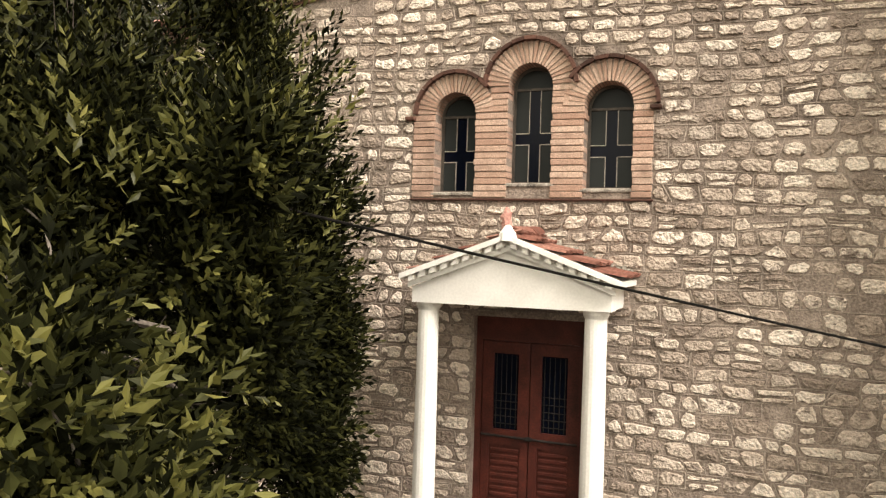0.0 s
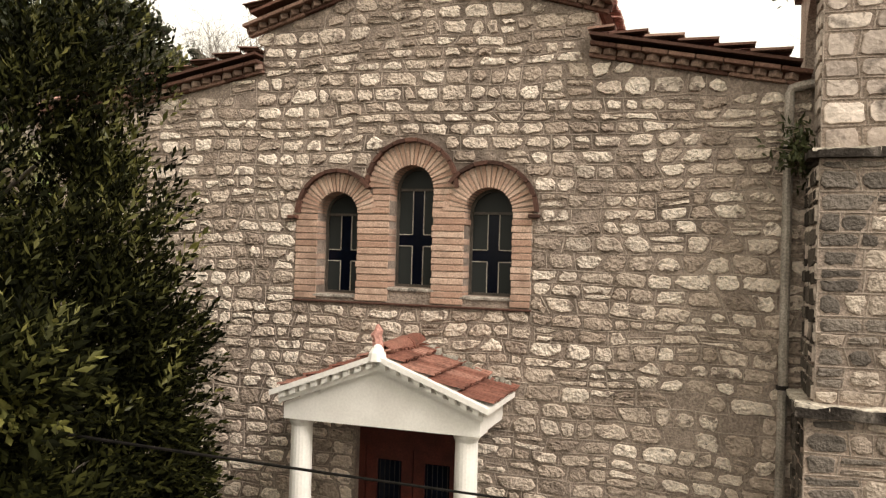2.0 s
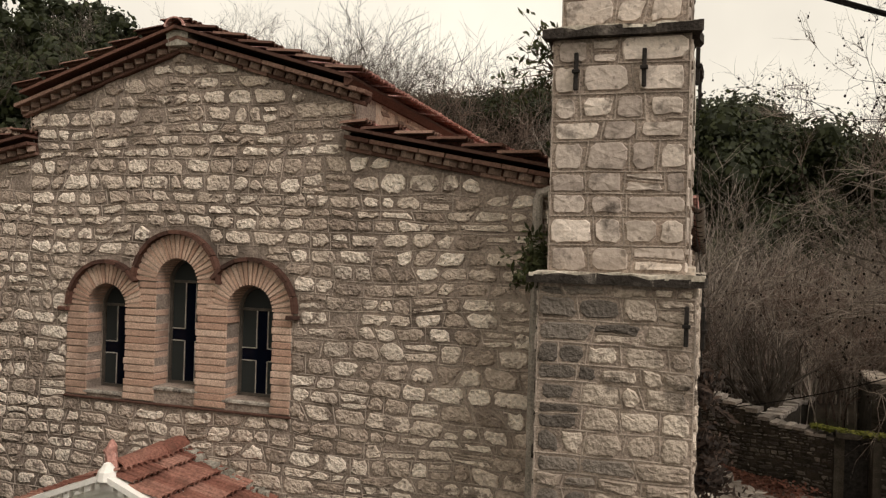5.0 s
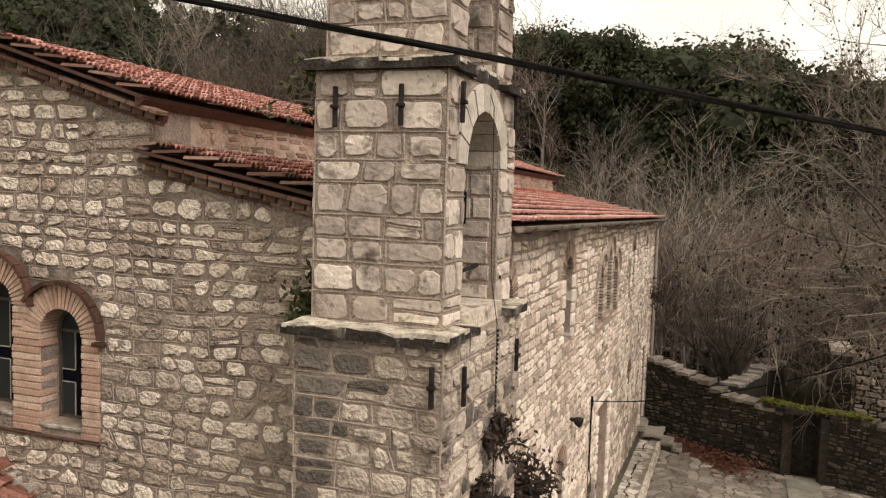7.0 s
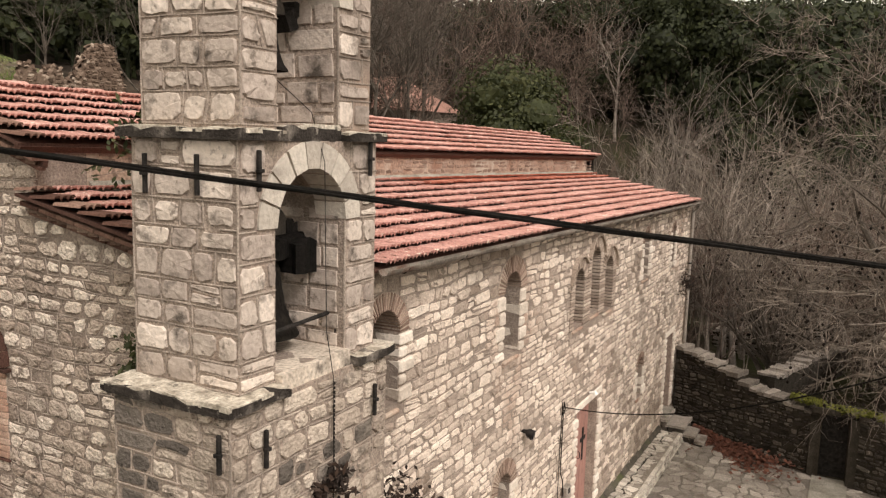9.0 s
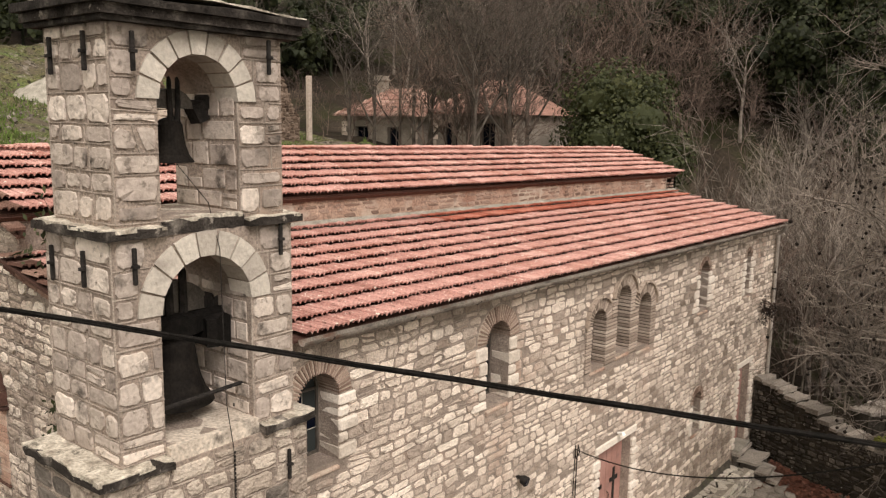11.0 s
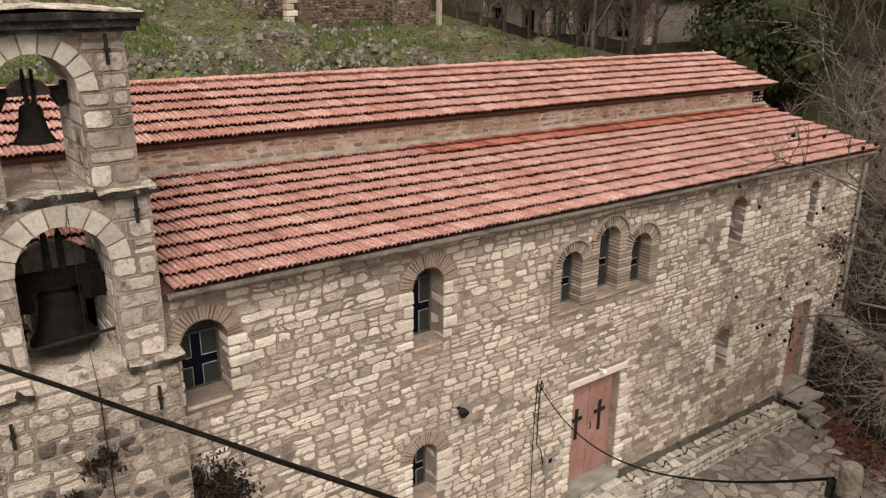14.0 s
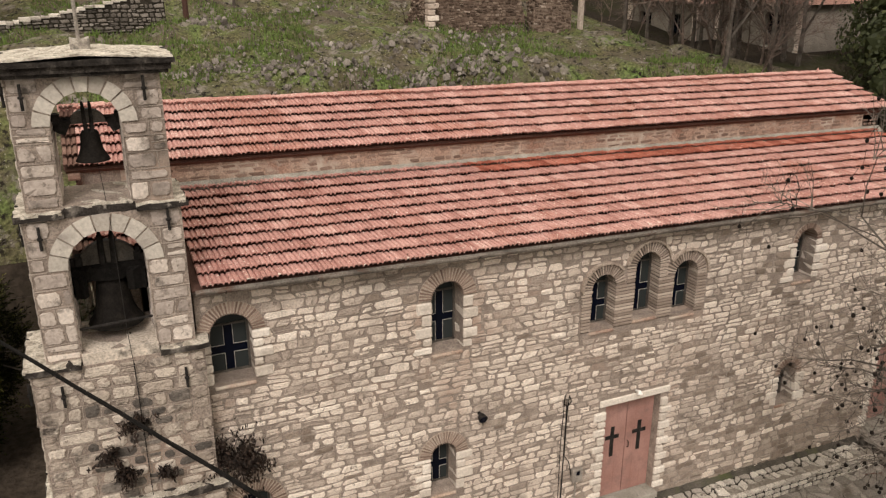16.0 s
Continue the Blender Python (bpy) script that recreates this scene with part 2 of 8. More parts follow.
TILE_RED = mat("rust_red_roof_tile", [(0.0, (0.24, 0.075, 0.05)), (0.5, (0.40, 0.135, 0.09)), (1.0, (0.52, 0.23, 0.17))], rough=0.85, scale=1.6, grain=45, bump=0.35, by_piece=True,
               stain=(0.2, 0.06, 0.04), stain_scale=2.0, moss=((0.72, 0.6, 0.5), 19, 0.63, 0.67))
PLASTER_RED = mat("reddish_worn_plaster", [(0.35, (0.27, 0.165, 0.122)), (0.6, (0.42, 0.31, 0.24))], rough=0.95, scale=1.6, grain=30, bump=0.7,
                  stain=(0.2, 0.145, 0.115), stain_scale=5, stain_low=0.56, stain_high=0.64, moss=((0.46, 0.39, 0.32), 1.2, 0.5, 0.62))
CEMENT = mat("cement_flashing", [(0.3, (0.22, 0.2, 0.165)), (0.7, (0.37, 0.34, 0.29))], rough=0.95, scale=3, grain=50, bump=0.6)
SILL = mat("sooty_cream_plaster", [(0.3, (0.44, 0.375, 0.31)), (0.7, (0.60, 0.52, 0.435))], rough=0.95, scale=3, grain=30, bump=0.4, stain=(0.05, 0.042, 0.036), stain_scale=2.0, stain_low=0.54, stain_high=0.66)
SEED = mat("dark_seed_ball", [(0.3, (0.008, 0.006, 0.005)), (0.7, (0.02, 0.015, 0.012))], rough=0.95, scale=20, grain=60, bump=0.3)
WHITE = mat("white_paint", [(0.3, (0.80, 0.765, 0.71)), (0.7, (0.90, 0.87, 0.815))], rough=0.6, scale=3, grain=40, bump=0.12, grain_mix=0.05,
            moss=((0.5, 0.46, 0.4), 3, 0.66, 0.8))
DOORWOOD = mat("dark_red_door_wood", [(0.3, (0.042, 0.009, 0.006)), (0.7, (0.095, 0.022, 0.014))], rough=0.5, scale=4, grain=60, bump=0.2)
PINKDOOR = mat("faded_pink_paint", [(0.3, (0.30, 0.155, 0.125)), (0.7, (0.40, 0.225, 0.185))], rough=0.7, scale=2, grain=40, bump=0.15, grain_mix=0.1,
               stain=(0.24, 0.14, 0.12), stain_scale=2.5)
BLACK = mat("black_iron", [(0.3, (0.012, 0.011, 0.01)), (0.7, (0.035, 0.03, 0.027))], rough=0.82, scale=12, grain=80, bump=0.3)
BRONZE = mat("dark_bell_bronze", [(0.3, (0.006, 0.005, 0.0045)), (0.7, (0.018, 0.015, 0.012))], rough=0.82, scale=6, grain=40, bump=0.2)
PIPE = mat("grey_pipe", [(0.3, (0.24, 0.21, 0.18)), (0.7, (0.40, 0.355, 0.31))], rough=0.55, scale=5, grain=50, bump=0.1, metal=0.3)
GUTTER = mat("rusty_grey_gutter", [(0.3, (0.10, 0.085, 0.07)), (0.7, (0.25, 0.215, 0.18))], rough=0.7, scale=3, grain=40, bump=0.2, stain=(0.11, 0.06, 0.04), stain_scale=4)
FRAME = mat("dark_window_frame", [(0.3, (0.05, 0.042, 0.035)), (0.7, (0.1, 0.085, 0.07))], rough=0.6, scale=8, grain=60, bump=0.1)
MUNTIN = mat("pale_muntin", [(0.3, (0.30, 0.275, 0.24)), (0.7, (0.56, 0.515, 0.455))], rough=0.6, scale=8, grain=60, bump=0.1)
BARK = mat("bare_grey_bark", [(0.3, (0.045, 0.037, 0.03)), (0.7, (0.12, 0.1, 0.083))], rough=0.95, scale=4, grain=30, bump=0.5)
SAPLING = mat("pale_sapling_bark", [(0.3, (0.13, 0.105, 0.087)), (0.7, (0.36, 0.30, 0.25))], rough=0.95, scale=1.2, grain=20, bump=0)
TWIG_GREY = mat("grey_plane_twigs", [(0.3, (0.06, 0.048, 0.04)), (0.7, (0.24, 0.2, 0.168))], rough=0.95, scale=1.5, grain=20, bump=0)
STONE_T = mat("tan_brown_limestone", [(0.0, (0.15, 0.115, 0.09)), (0.4, (0.33, 0.262, 0.21)), (0.8, (0.48, 0.395, 0.325)), (1.0, (0.66, 0.56, 0.475))], rough=0.9, scale=9, grain=34, bump=0.9, by_piece=True,
              stain=(0.2, 0.155, 0.12), stain_scale=2.5, bump_depth=0.035, grain_mix=0.2)
BARK_PALE = mat("pale_bark", [(0.3, (0.095, 0.078, 0.067)), (0.7, (0.30, 0.255, 0.215))], rough=0.95, scale=4, grain=30, bump=0.5)
TWIG = mat("brown_twigs", [(0.3, (0.05, 0.036, 0.029)), (0.7, (0.19, 0.14, 0.113))], rough=0.95, scale=0.8, grain=10, bump=0)
# Leaf green taken almost to black, standing in for shade inside the crown.
LEAF = leaf_mat("dark_green_shaded_leaf", [(0.0, (0.0016, 0.0019, 0.0007)), (0.45, (0.007, 0.008, 0.0025)), (0.78, (0.028, 0.029, 0.008)), (1.0, (0.085, 0.083, 0.022))], rough=0.7, through=0.05)
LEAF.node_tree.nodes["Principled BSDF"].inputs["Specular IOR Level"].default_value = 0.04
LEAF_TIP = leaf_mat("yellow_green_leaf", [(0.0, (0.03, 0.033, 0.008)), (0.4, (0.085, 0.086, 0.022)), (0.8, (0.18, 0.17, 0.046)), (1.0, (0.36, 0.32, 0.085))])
PINE = leaf_mat("dark_evergreen_leaf", [(0.0, (0.012, 0.015, 0.006)), (0.6, (0.025, 0.031, 0.011)), (1.0, (0.055, 0.062, 0.020))], rough=0.7)
IVY = leaf_mat("olive_bush_leaf", [(0.0, (0.022, 0.026, 0.010)), (0.6, (0.045, 0.052, 0.018)), (1.0, (0.095, 0.095, 0.034))], rough=0.7)
DRYLEAF = leaf_mat("dry_brown_leaf", [(0.0, (0.012, 0.009, 0.007)), (0.6, (0.032, 0.021, 0.016)), (1.0, (0.09, 0.055, 0.038))], rough=0.8)
LITTER = leaf_mat("red_brown_litter", [(0.0, (0.07, 0.03, 0.02)), (0.6, (0.16, 0.065, 0.042)), (1.0, (0.28, 0.13, 0.085))], rough=0.8)
MOSS = leaf_mat("yellow_green_moss", [(0.0, (0.07, 0.07, 0.016)), (0.6, (0.14, 0.145, 0.028)), (1.0, (0.24, 0.22, 0.05))], rough=0.9)
GRASS = leaf_mat("winter_grass_blade", [(0.0, (0.05, 0.046, 0.02)), (0.5, (0.10, 0.14, 0.032)), (0.8, (0.14, 0.215, 0.044)), (1.0, (0.24, 0.20, 0.10))], rough=0.8)
GROUND = mat("winter_hillside_ground", [(0.3, (0.016, 0.012, 0.009)), (0.5, (0.034, 0.026, 0.019)), (0.7, (0.06, 0.046, 0.034))], rough=1.0, scale=0.35, grain=6, bump=0.8,
             bump_depth=0.08, stain=(0.028, 0.029, 0.012), stain_scale=0.16, stain_low=0.5, stain_high=0.6)
PAVING_BED = mat("paving_joint_earth", [(0.3, (0.05, 0.043, 0.035)), (0.7, (0.11, 0.095, 0.077))], rough=1.0, scale=3, grain=40, bump=0.7, stain=(0.09, 0.1, 0.04), stain_scale=1.2)
YARD_BED = mat("grey_yard_mortar", [(0.3, (0.13, 0.11, 0.094)), (0.7, (0.25, 0.218, 0.187))], rough=1.0, scale=1.6, grain=30, bump=0.8, bump_depth=0.03, stain=(0.10, 0.08, 0.062), stain_scale=0.9)
FLAG = mat("grey_flagstone", [(0.0, (0.17, 0.147, 0.126)), (0.5, (0.28, 0.245, 0.21)), (0.78, (0.38, 0.335, 0.29)), (0.86, (0.46, 0.41, 0.355)), (0.92, (0.66, 0.595, 0.52)), (1.0, (0.76, 0.70, 0.62))], rough=0.85, scale=4, grain=40,
           bump=0.5, by_piece=True, stain=(0.11, 0.085, 0.066), stain_scale=1.3, stain_low=0.52, stain_high=0.68)
FLAG_PALE = mat("pale_flagstone", [(0.0, (0.27, 0.235, 0.2)), (0.5, (0.46, 0.41, 0.35)), (1.0, (0.74, 0.67, 0.585))], rough=0.85, scale=4, grain=40, bump=0.5, by_piece=True, extra=(((0.16, 0.135, 0.11), 3.5, 0.58, 0.66),))
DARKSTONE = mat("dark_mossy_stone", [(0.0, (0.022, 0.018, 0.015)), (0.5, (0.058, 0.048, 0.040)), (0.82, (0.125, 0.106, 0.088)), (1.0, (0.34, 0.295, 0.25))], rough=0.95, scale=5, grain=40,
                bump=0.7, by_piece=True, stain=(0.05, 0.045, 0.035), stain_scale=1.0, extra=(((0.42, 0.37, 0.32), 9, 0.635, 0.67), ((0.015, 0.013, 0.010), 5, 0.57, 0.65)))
DARKMORTAR = mat("dark_wall_earth", [(0.3, (0.02, 0.017, 0.013)), (0.7, (0.05, 0.042, 0.033))], rough=1.0, scale=4, grain=40, bump=0.8)
OLD_TILE = mat("aged_house_tile", [(0.0, (0.20, 0.105, 0.083)), (0.5, (0.34, 0.195, 0.155)), (1.0, (0.50, 0.35, 0.285))], rough=0.9, scale=2, grain=30, bump=0.4, by_piece=True,
               stain=(0.12, 0.075, 0.055), stain_scale=1.2)
RUIN = mat("ruin_rubble", [(0.0, (0.03, 0.021, 0.016)), (0.45, (0.13, 0.09, 0.067)), (0.8, (0.27, 0.205, 0.16)), (1.0, (0.62, 0.54, 0.45))], rough=0.95, scale=5, grain=30, bump=0.7, by_piece=True)
HUT_STONE = mat("brown_hut_rubble", [(0.0, (0.08, 0.064, 0.05)), (0.5, (0.20, 0.165, 0.135)), (1.0, (0.42, 0.36, 0.30))], rough=0.95, scale=5, grain=30, bump=0.7, by_piece=True)
HOUSEWALL = mat("house_plaster", [(0.3, (0.17, 0.145, 0.118)), (0.7, (0.30, 0.26, 0.215))], rough=0.95, scale=1.5, grain=20, bump=0.5, stain=(0.2, 0.17, 0.14), stain_scale=0.8)
# Blue-grey of the distant air is mixed into this hill colour.
MOUNTAIN = mat("haze_blue_hill", [(0.3, (0.085, 0.10, 0.12)), (0.7, (0.125, 0.14, 0.155))], rough=1.0, scale=0.02, grain=0.1, bump=0)
RUBBER = mat("black_cable", [(0.3, (0.004, 0.004, 0.003)), (0.7, (0.012, 0.01, 0.009))], rough=0.95, scale=20, grain=80, bump=0.2)
GLASS_BLUE = glass_mat("deep_blue_glass", (0.0025, 0.004, 0.010), 0.2, 0.0)
GLASS_BLUE.node_tree.nodes["Principled BSDF"].inputs["Specular IOR Level"].default_value = 0.12
GLASS_PALE = glass_mat("dusty_clear_glass", (0.034, 0.038, 0.037), 0.15, 0.0)
GLASS_PALE.node_tree.nodes["Principled BSDF"].inputs["Specular IOR Level"].default_value = 0.05
MEADOW = mat("winter_meadow", [(0.3, (0.085, 0.07, 0.044)), (0.46, (0.10, 0.092, 0.044)), (0.6, (0.10, 0.118, 0.042)), (0.75, (0.115, 0.165, 0.045))], rough=1.0, scale=0.8, grain=10, bump=1.0, bump_depth=0.10,
             stain=(0.105, 0.085, 0.063), stain_scale=0.7, stain_low=0.48, stain_high=0.62, grain_mix=0.6,
             extra=(((0.20, 0.172, 0.143), 1.3, 0.55, 0.63), ((0.02, 0.017, 0.012), 4.0, 0.54, 0.62), ((0.42, 0.375, 0.33), 11, 0.63, 0.67)))
GREY_RUBBLE = mat("grey_wall_rubble", [(0.0, (0.06, 0.051, 0.043)), (0.45, (0.18, 0.155, 0.133)), (0.8, (0.27, 0.235, 0.203)), (1.0, (0.52, 0.465, 0.405))], rough=0.95, scale=5, grain=30, bump=0.7, by_piece=True)
WOOD = mat("grey_plank", [(0.3, (0.12, 0.1, 0.08)), (0.7, (0.25, 0.21, 0.17))], rough=0.9, scale=3, grain=40, bump=0.4)

# ---- building helpers ----
OFFSET = {}
RNG = np.random.default_rng(7)
I4 = Matrix.Identity(4)
WEST = pose(0, 8.68, 0)
SOUTH = pose(2.6, 0, 0, 0, 0, 90)


def root(name, wall=I4, base=(0, 0, 0), **tags):
    """The empty of a thing, at its base, in the frame of a wall."""
    ob = new(name)
    ob.empty_display_size = 0.1
    ob.matrix_basis = wall @ Matrix.Translation(base)
    OFFSET[ob.name] = Matrix.Translation([-c for c in base])
    return tagged(ob, **tags)


def to_mesh(name, bm, material, smooth=False):
    me = bpy.data.meshes.new(name)
    bmesh.ops.recalc_face_normals(bm, faces=bm.faces)
    bm.to_mesh(me)
    bm.free()
    me.materials.append(material)
    if smooth:
        me.shade_smooth()
    return me


def hang(ob, parent, m=I4):
    if parent:
        ob.parent = parent
        ob.matrix_basis = OFFSET.get(parent.name, I4) @ m
    else:
        ob.matrix_basis = m
    return ob


def part(name, bm, material, parent=None, label="", smooth=False):
    ob = hang(new(name, to_mesh(name, bm, material, smooth)), parent)
    return tagged(ob, label=label)


def piece(name, mesh, parent, m):
    return hang(new(name, mesh), parent, m)


def soup(name, verts, faces, material, parent=None, kind="", label="", smooth=False, m=I4, category=""):
    me = bpy.data.meshes.new(name)
    me.from_pydata(verts, [], faces)
    me.materials.append(material)
    me.validate()
    if smooth:
        me.shade_smooth()
    return tagged(hang(new(name, me), parent, m), label=label, kind=kind, category=category)


def box(bm, x0, x1, y0, y1, z0, z1, bevel=0.0, m=None):
    vs = [bm.verts.new((x, y, z)) for x in (x0, x1) for y in (y0, y1) for z in (z0, z1)]
    fs = [bm.faces.new([vs[i] for i in q]) for q in ((0, 1, 3, 2), (4, 6, 7, 5), (0, 4, 5, 1), (2, 3, 7, 6), (0, 2, 6, 4), (1, 5, 7, 3))]
    out = vs
    if bevel:
        r = bmesh.ops.bevel(bm, geom=list({e for f in fs for e in f.edges}), offset=bevel, segments=1, affect="EDGES")
        out = list({v for f in r["faces"] for v in f.verts})
    if m:
        bmesh.ops.transform(bm, matrix=m, verts=out)
    return bm


def prism(bm, outline, d0, d1, axis="y", holes=()):
    """A slab from an outline (u, v), with holes, between depths d0 and d1 along an axis."""
    def place(u, v, d):
        return {"y": (u, d, v), "x": (d, u, v), "z": (u, v, d)}[axis]
    edges, loops = [], []
    for loop in (outline, *holes):
        vs = [bm.verts.new(place(u, v, d0)) for u, v in loop]
        loops.append(vs)
        edges += [bm.edges.new((a, b)) for a, b in zip(vs, vs[1:] + vs[:1])]
    front = [f for f in bmesh.ops.triangle_fill(bm, edges=edges, use_beauty=True)["geom"] if isinstance(f, bmesh.types.BMFace)]
    shift = Vector(place(0, 0, d1)) - Vector(place(0, 0, d0))
    twin = {v: bm.verts.new(v.co + shift) for vs in loops for v in vs}
    for f in front:
        bm.faces.new([twin[v] for v in reversed(f.verts)])
    for vs in loops:
        for a, b in zip(vs, vs[1:] + vs[:1]):
            bm.faces.new((a, b, twin[b], twin[a]))
    return bm


def arch(u0, u1, sill, spring, rise=None, n=14):
    """The outline of a round-headed opening."""
    c, r = (u0 + u1) / 2, (u1 - u0) / 2
    rise = rise or r
    return [(u0, sill), (u1, sill)] + [(c + r * math.cos(math.pi * i / n), spring + rise * math.sin(math.pi * i / n)) for i in range(n + 1)]


def tube(bm, points, radius, sides=8):
    """A round bar through points; radius a number or one per point."""
    pts = [Vector(p) for p in points]
    rad = radius if isinstance(radius, (list, tuple)) else [radius] * len(pts)
    rings = []
    side = None
    for i, p in enumerate(pts):
        d = (pts[min(i + 1, len(pts) - 1)] - pts[max(i - 1, 0)]).normalized()
        if side is None:
            side = d.orthogonal().normalized()
        side = (side - d * side.dot(d)).normalized()
        up = d.cross(side)
        rings.append([bm.verts.new(p + (side * math.cos(a) + up * math.sin(a)) * rad[i]) for a in (2 * math.pi * k / sides for k in range(sides))])
    for a, b in zip(rings, rings[1:]):
        for k in range(sides):
            bm.faces.new((a[k], a[(k + 1) % sides], b[(k + 1) % sides], b[k]))
    bm.faces.new(rings[0][::-1])
    bm.faces.new(rings[-1])
    return bm


def lathe(bm, profile, sides=24, centre=(0, 0, 0)):
    rings = []
    for r, z in profile:
        rings.append([bm.verts.new((centre[0] + r * math.cos(2 * math.pi * k / sides), centre[1] + r * math.sin(2 * math.pi * k / sides), centre[2] + z)) for k in range(sides)])
    for a, b in zip(rings, rings[1:]):
        for k in range(sides):
            bm.faces.new((a[k], a[(k + 1) % sides], b[(k + 1) % sides], b[k]))
    bm.faces.new(rings[0][::-1])
    bm.faces.new(rings[-1])
    return bm


def B():
    return bmesh.new()


def smooth_step(a, b, x):
    t = min(1.0, max(0.0, (x - a) / (b - a)))
    return t * t * (3 - 2 * t)


# ---- stones: unit shapes, one metre square, bulging outwards (towards -y) ----
def unit_stone(seed, corner=(0.03, 0.2), jag=0.06, rings=((0.97, -0.55), (0.86, -0.9)), wild=1.0, lens=0.0):
    """A four-cornered stone with broken corners, uneven sides and a hacked face."""
    r = np.random.default_rng(seed)
    ring = []
    for k in range(4):
        c, d = r.uniform(*corner), r.uniform(*corner)
        ring += [(-0.5 + c, -0.5 + r.uniform(0, jag)), (r.uniform(-0.15, 0.15), -0.5 + r.uniform(0, jag)), (0.5 - r.uniform(0, jag), -0.5 + d)]
        ring = [(v, -u) for u, v in ring]
    slope = r.uniform(-lens, lens, 2)
    ring = [(u, v * (1 - abs(slope[0]) * (0.5 + (u if slope[0] > 0 else -u))) + slope[1] * 0.25 * u) for u, v in ring]
    ring = sorted(ring, key=lambda p: math.atan2(p[1], p[0]))
    n = len(ring)
    verts, faces = [], []
    for k, (scale, d) in enumerate(((1.0, 0.3), *rings)):
        verts += [(u * scale, d + r.uniform(-0.25, 0.2) * wild * (k > 0), v * scale) for u, v in ring]
    verts.append((r.uniform(-0.15, 0.15), -1.0 + r.uniform(-0.25, 0.35) * wild, r.uniform(-0.15, 0.15)))
    m = len(rings)
    for k in range(m):
        for i in range(n):
            j = (i + 1) % n
            faces.append((k * n + i, k * n + j, (k + 1) * n + j, (k + 1) * n + i))
    faces += [(m * n + i, m * n + (i + 1) % n, (m + 1) * n) for i in range(n)]
    return verts, faces


RUBBLE = [unit_stone(100 + i, (0.05, 0.29), 0.085, ((0.97, -0.5), (0.82, -0.9), (0.45, -1.0)), 1.1, 0.22) for i in range(36)]
BLOCK = [unit_stone(400 + i, (0.05, 0.24), 0.06, ((0.98, -0.6), (0.90, -0.95)), 0.6, 0.07) for i in range(28)]
CUT = [unit_stone(300 + i, (0.008, 0.06), 0.025, ((0.985, -0.7), (0.94, -0.95)), 0.45, 0.03) for i in range(20)]


def shapes_mesh(shapes, name, material):
    out = []
    for v, f in shapes:
        me = bpy.data.meshes.new(name)
        me.from_pydata(v, [], f)
        me.materials.append(material)
        out.append(me)
    return out


def courses(u0, u1, v0, v1, blocked, heights, widths, gap, rng, wave=0.02, top=None, split=0.12, joints=None):
    """Stones in wavy courses: (u, v, width, height), none of them across what is blocked. joints gathers the lines of the mortar between them."""
    out, v = [], v0

    def lift(u, k):
        return wave * 1.6 * noise.noise((u * 0.7, k * 0.8, 3.3))

    while v < v1 - 0.04:
        h = rng.uniform(*heights)
        cuts = sorted((a, b) for a, b in blocked(v, v + h) if b > u0 and a < u1)
        free, at = [], u0
        for a, b in cuts:
            if a > at:
                free.append((at, a))
            at = max(at, b)
        if at < u1:
            free.append((at, u1))
        for a, b in free:
            u = a
            while u < b - 0.05:
                w = rng.uniform(*widths)
                if rng.random() < 0.1:
                    w *= 1.35
                if b - u - w < widths[0] * 0.7:
                    w = b - u
                cu = u + w / 2
                lo, hi = lift(cu, v), lift(cu, v + h)
                if rng.random() < split and h > heights[0] * 1.15:
                    k = rng.uniform(0.4, 0.6)
                    parts = [(v + lo, h * k), (v + lo + h * k, h * (1 - k))]
                else:
                    parts = [(v + lo, h + (hi - lo) * 0.6)]
                for i, (pv, ph) in enumerate(parts):
                    if top is not None and pv + ph > top(cu):
                        continue
                    if joints is not None:
                        joints.append(((u, v + lift(u, v)), (u + w, v + lift(u + w, v))))
                        slant = rng.uniform(-0.035, 0.035)
                        joints.append(((u - slant, v + lift(u, v)), (u + slant, v + h + lift(u, v + h))))
                        if i:
                            joints.append(((u, pv), (u + w, pv + slant)))
                    grow = rng.uniform(-1.0, 1.0) ** 3
                    sw, sh = w - gap * (1.0 - 0.5 * grow), (ph - gap * (0.95 - 0.5 * grow))
                    if sw > 0.035 and sh > 0.025 and rng.random() > 0.025:
                        out.append((cu + rng.normal(0, 0.004), pv + ph / 2 + rng.normal(0, 0.004), sw, sh))
                u += w
        v += h
    return out


def point(joints, material, parent, wall=I4, width=0.014, proud=0.010, seed=1, skip=0.06):
    """Raised lines of pointing, drawn with the trowel along the joints."""
    r = np.random.default_rng(seed)
    verts, faces = [], []
    for a, b in joints:
        a, b = Vector(a), Vector(b)
        if (b - a).length < 0.02 or r.random() < skip:
            continue
        d = (b - a).normalized()
        n = Vector((-d.y, d.x)) * width * 0.5 * r.uniform(0.7, 1.3)
        k, p = len(verts), proud * r.uniform(0.7, 1.3)
        for q in (a, b):
            verts += [(q.x - n.x, 0.002, q.y - n.y), (q.x - n.x * 0.5, -p, q.y - n.y * 0.5), (q.x + n.x * 0.5, -p, q.y + n.y * 0.5), (q.x + n.x, 0.002, q.y + n.y)]
        faces += [(k + i, k + i + 1, k + i + 5, k + i + 4) for i in range(3)]
    soup("pointing", verts, faces, material, parent, kind="stuff", m=wall)


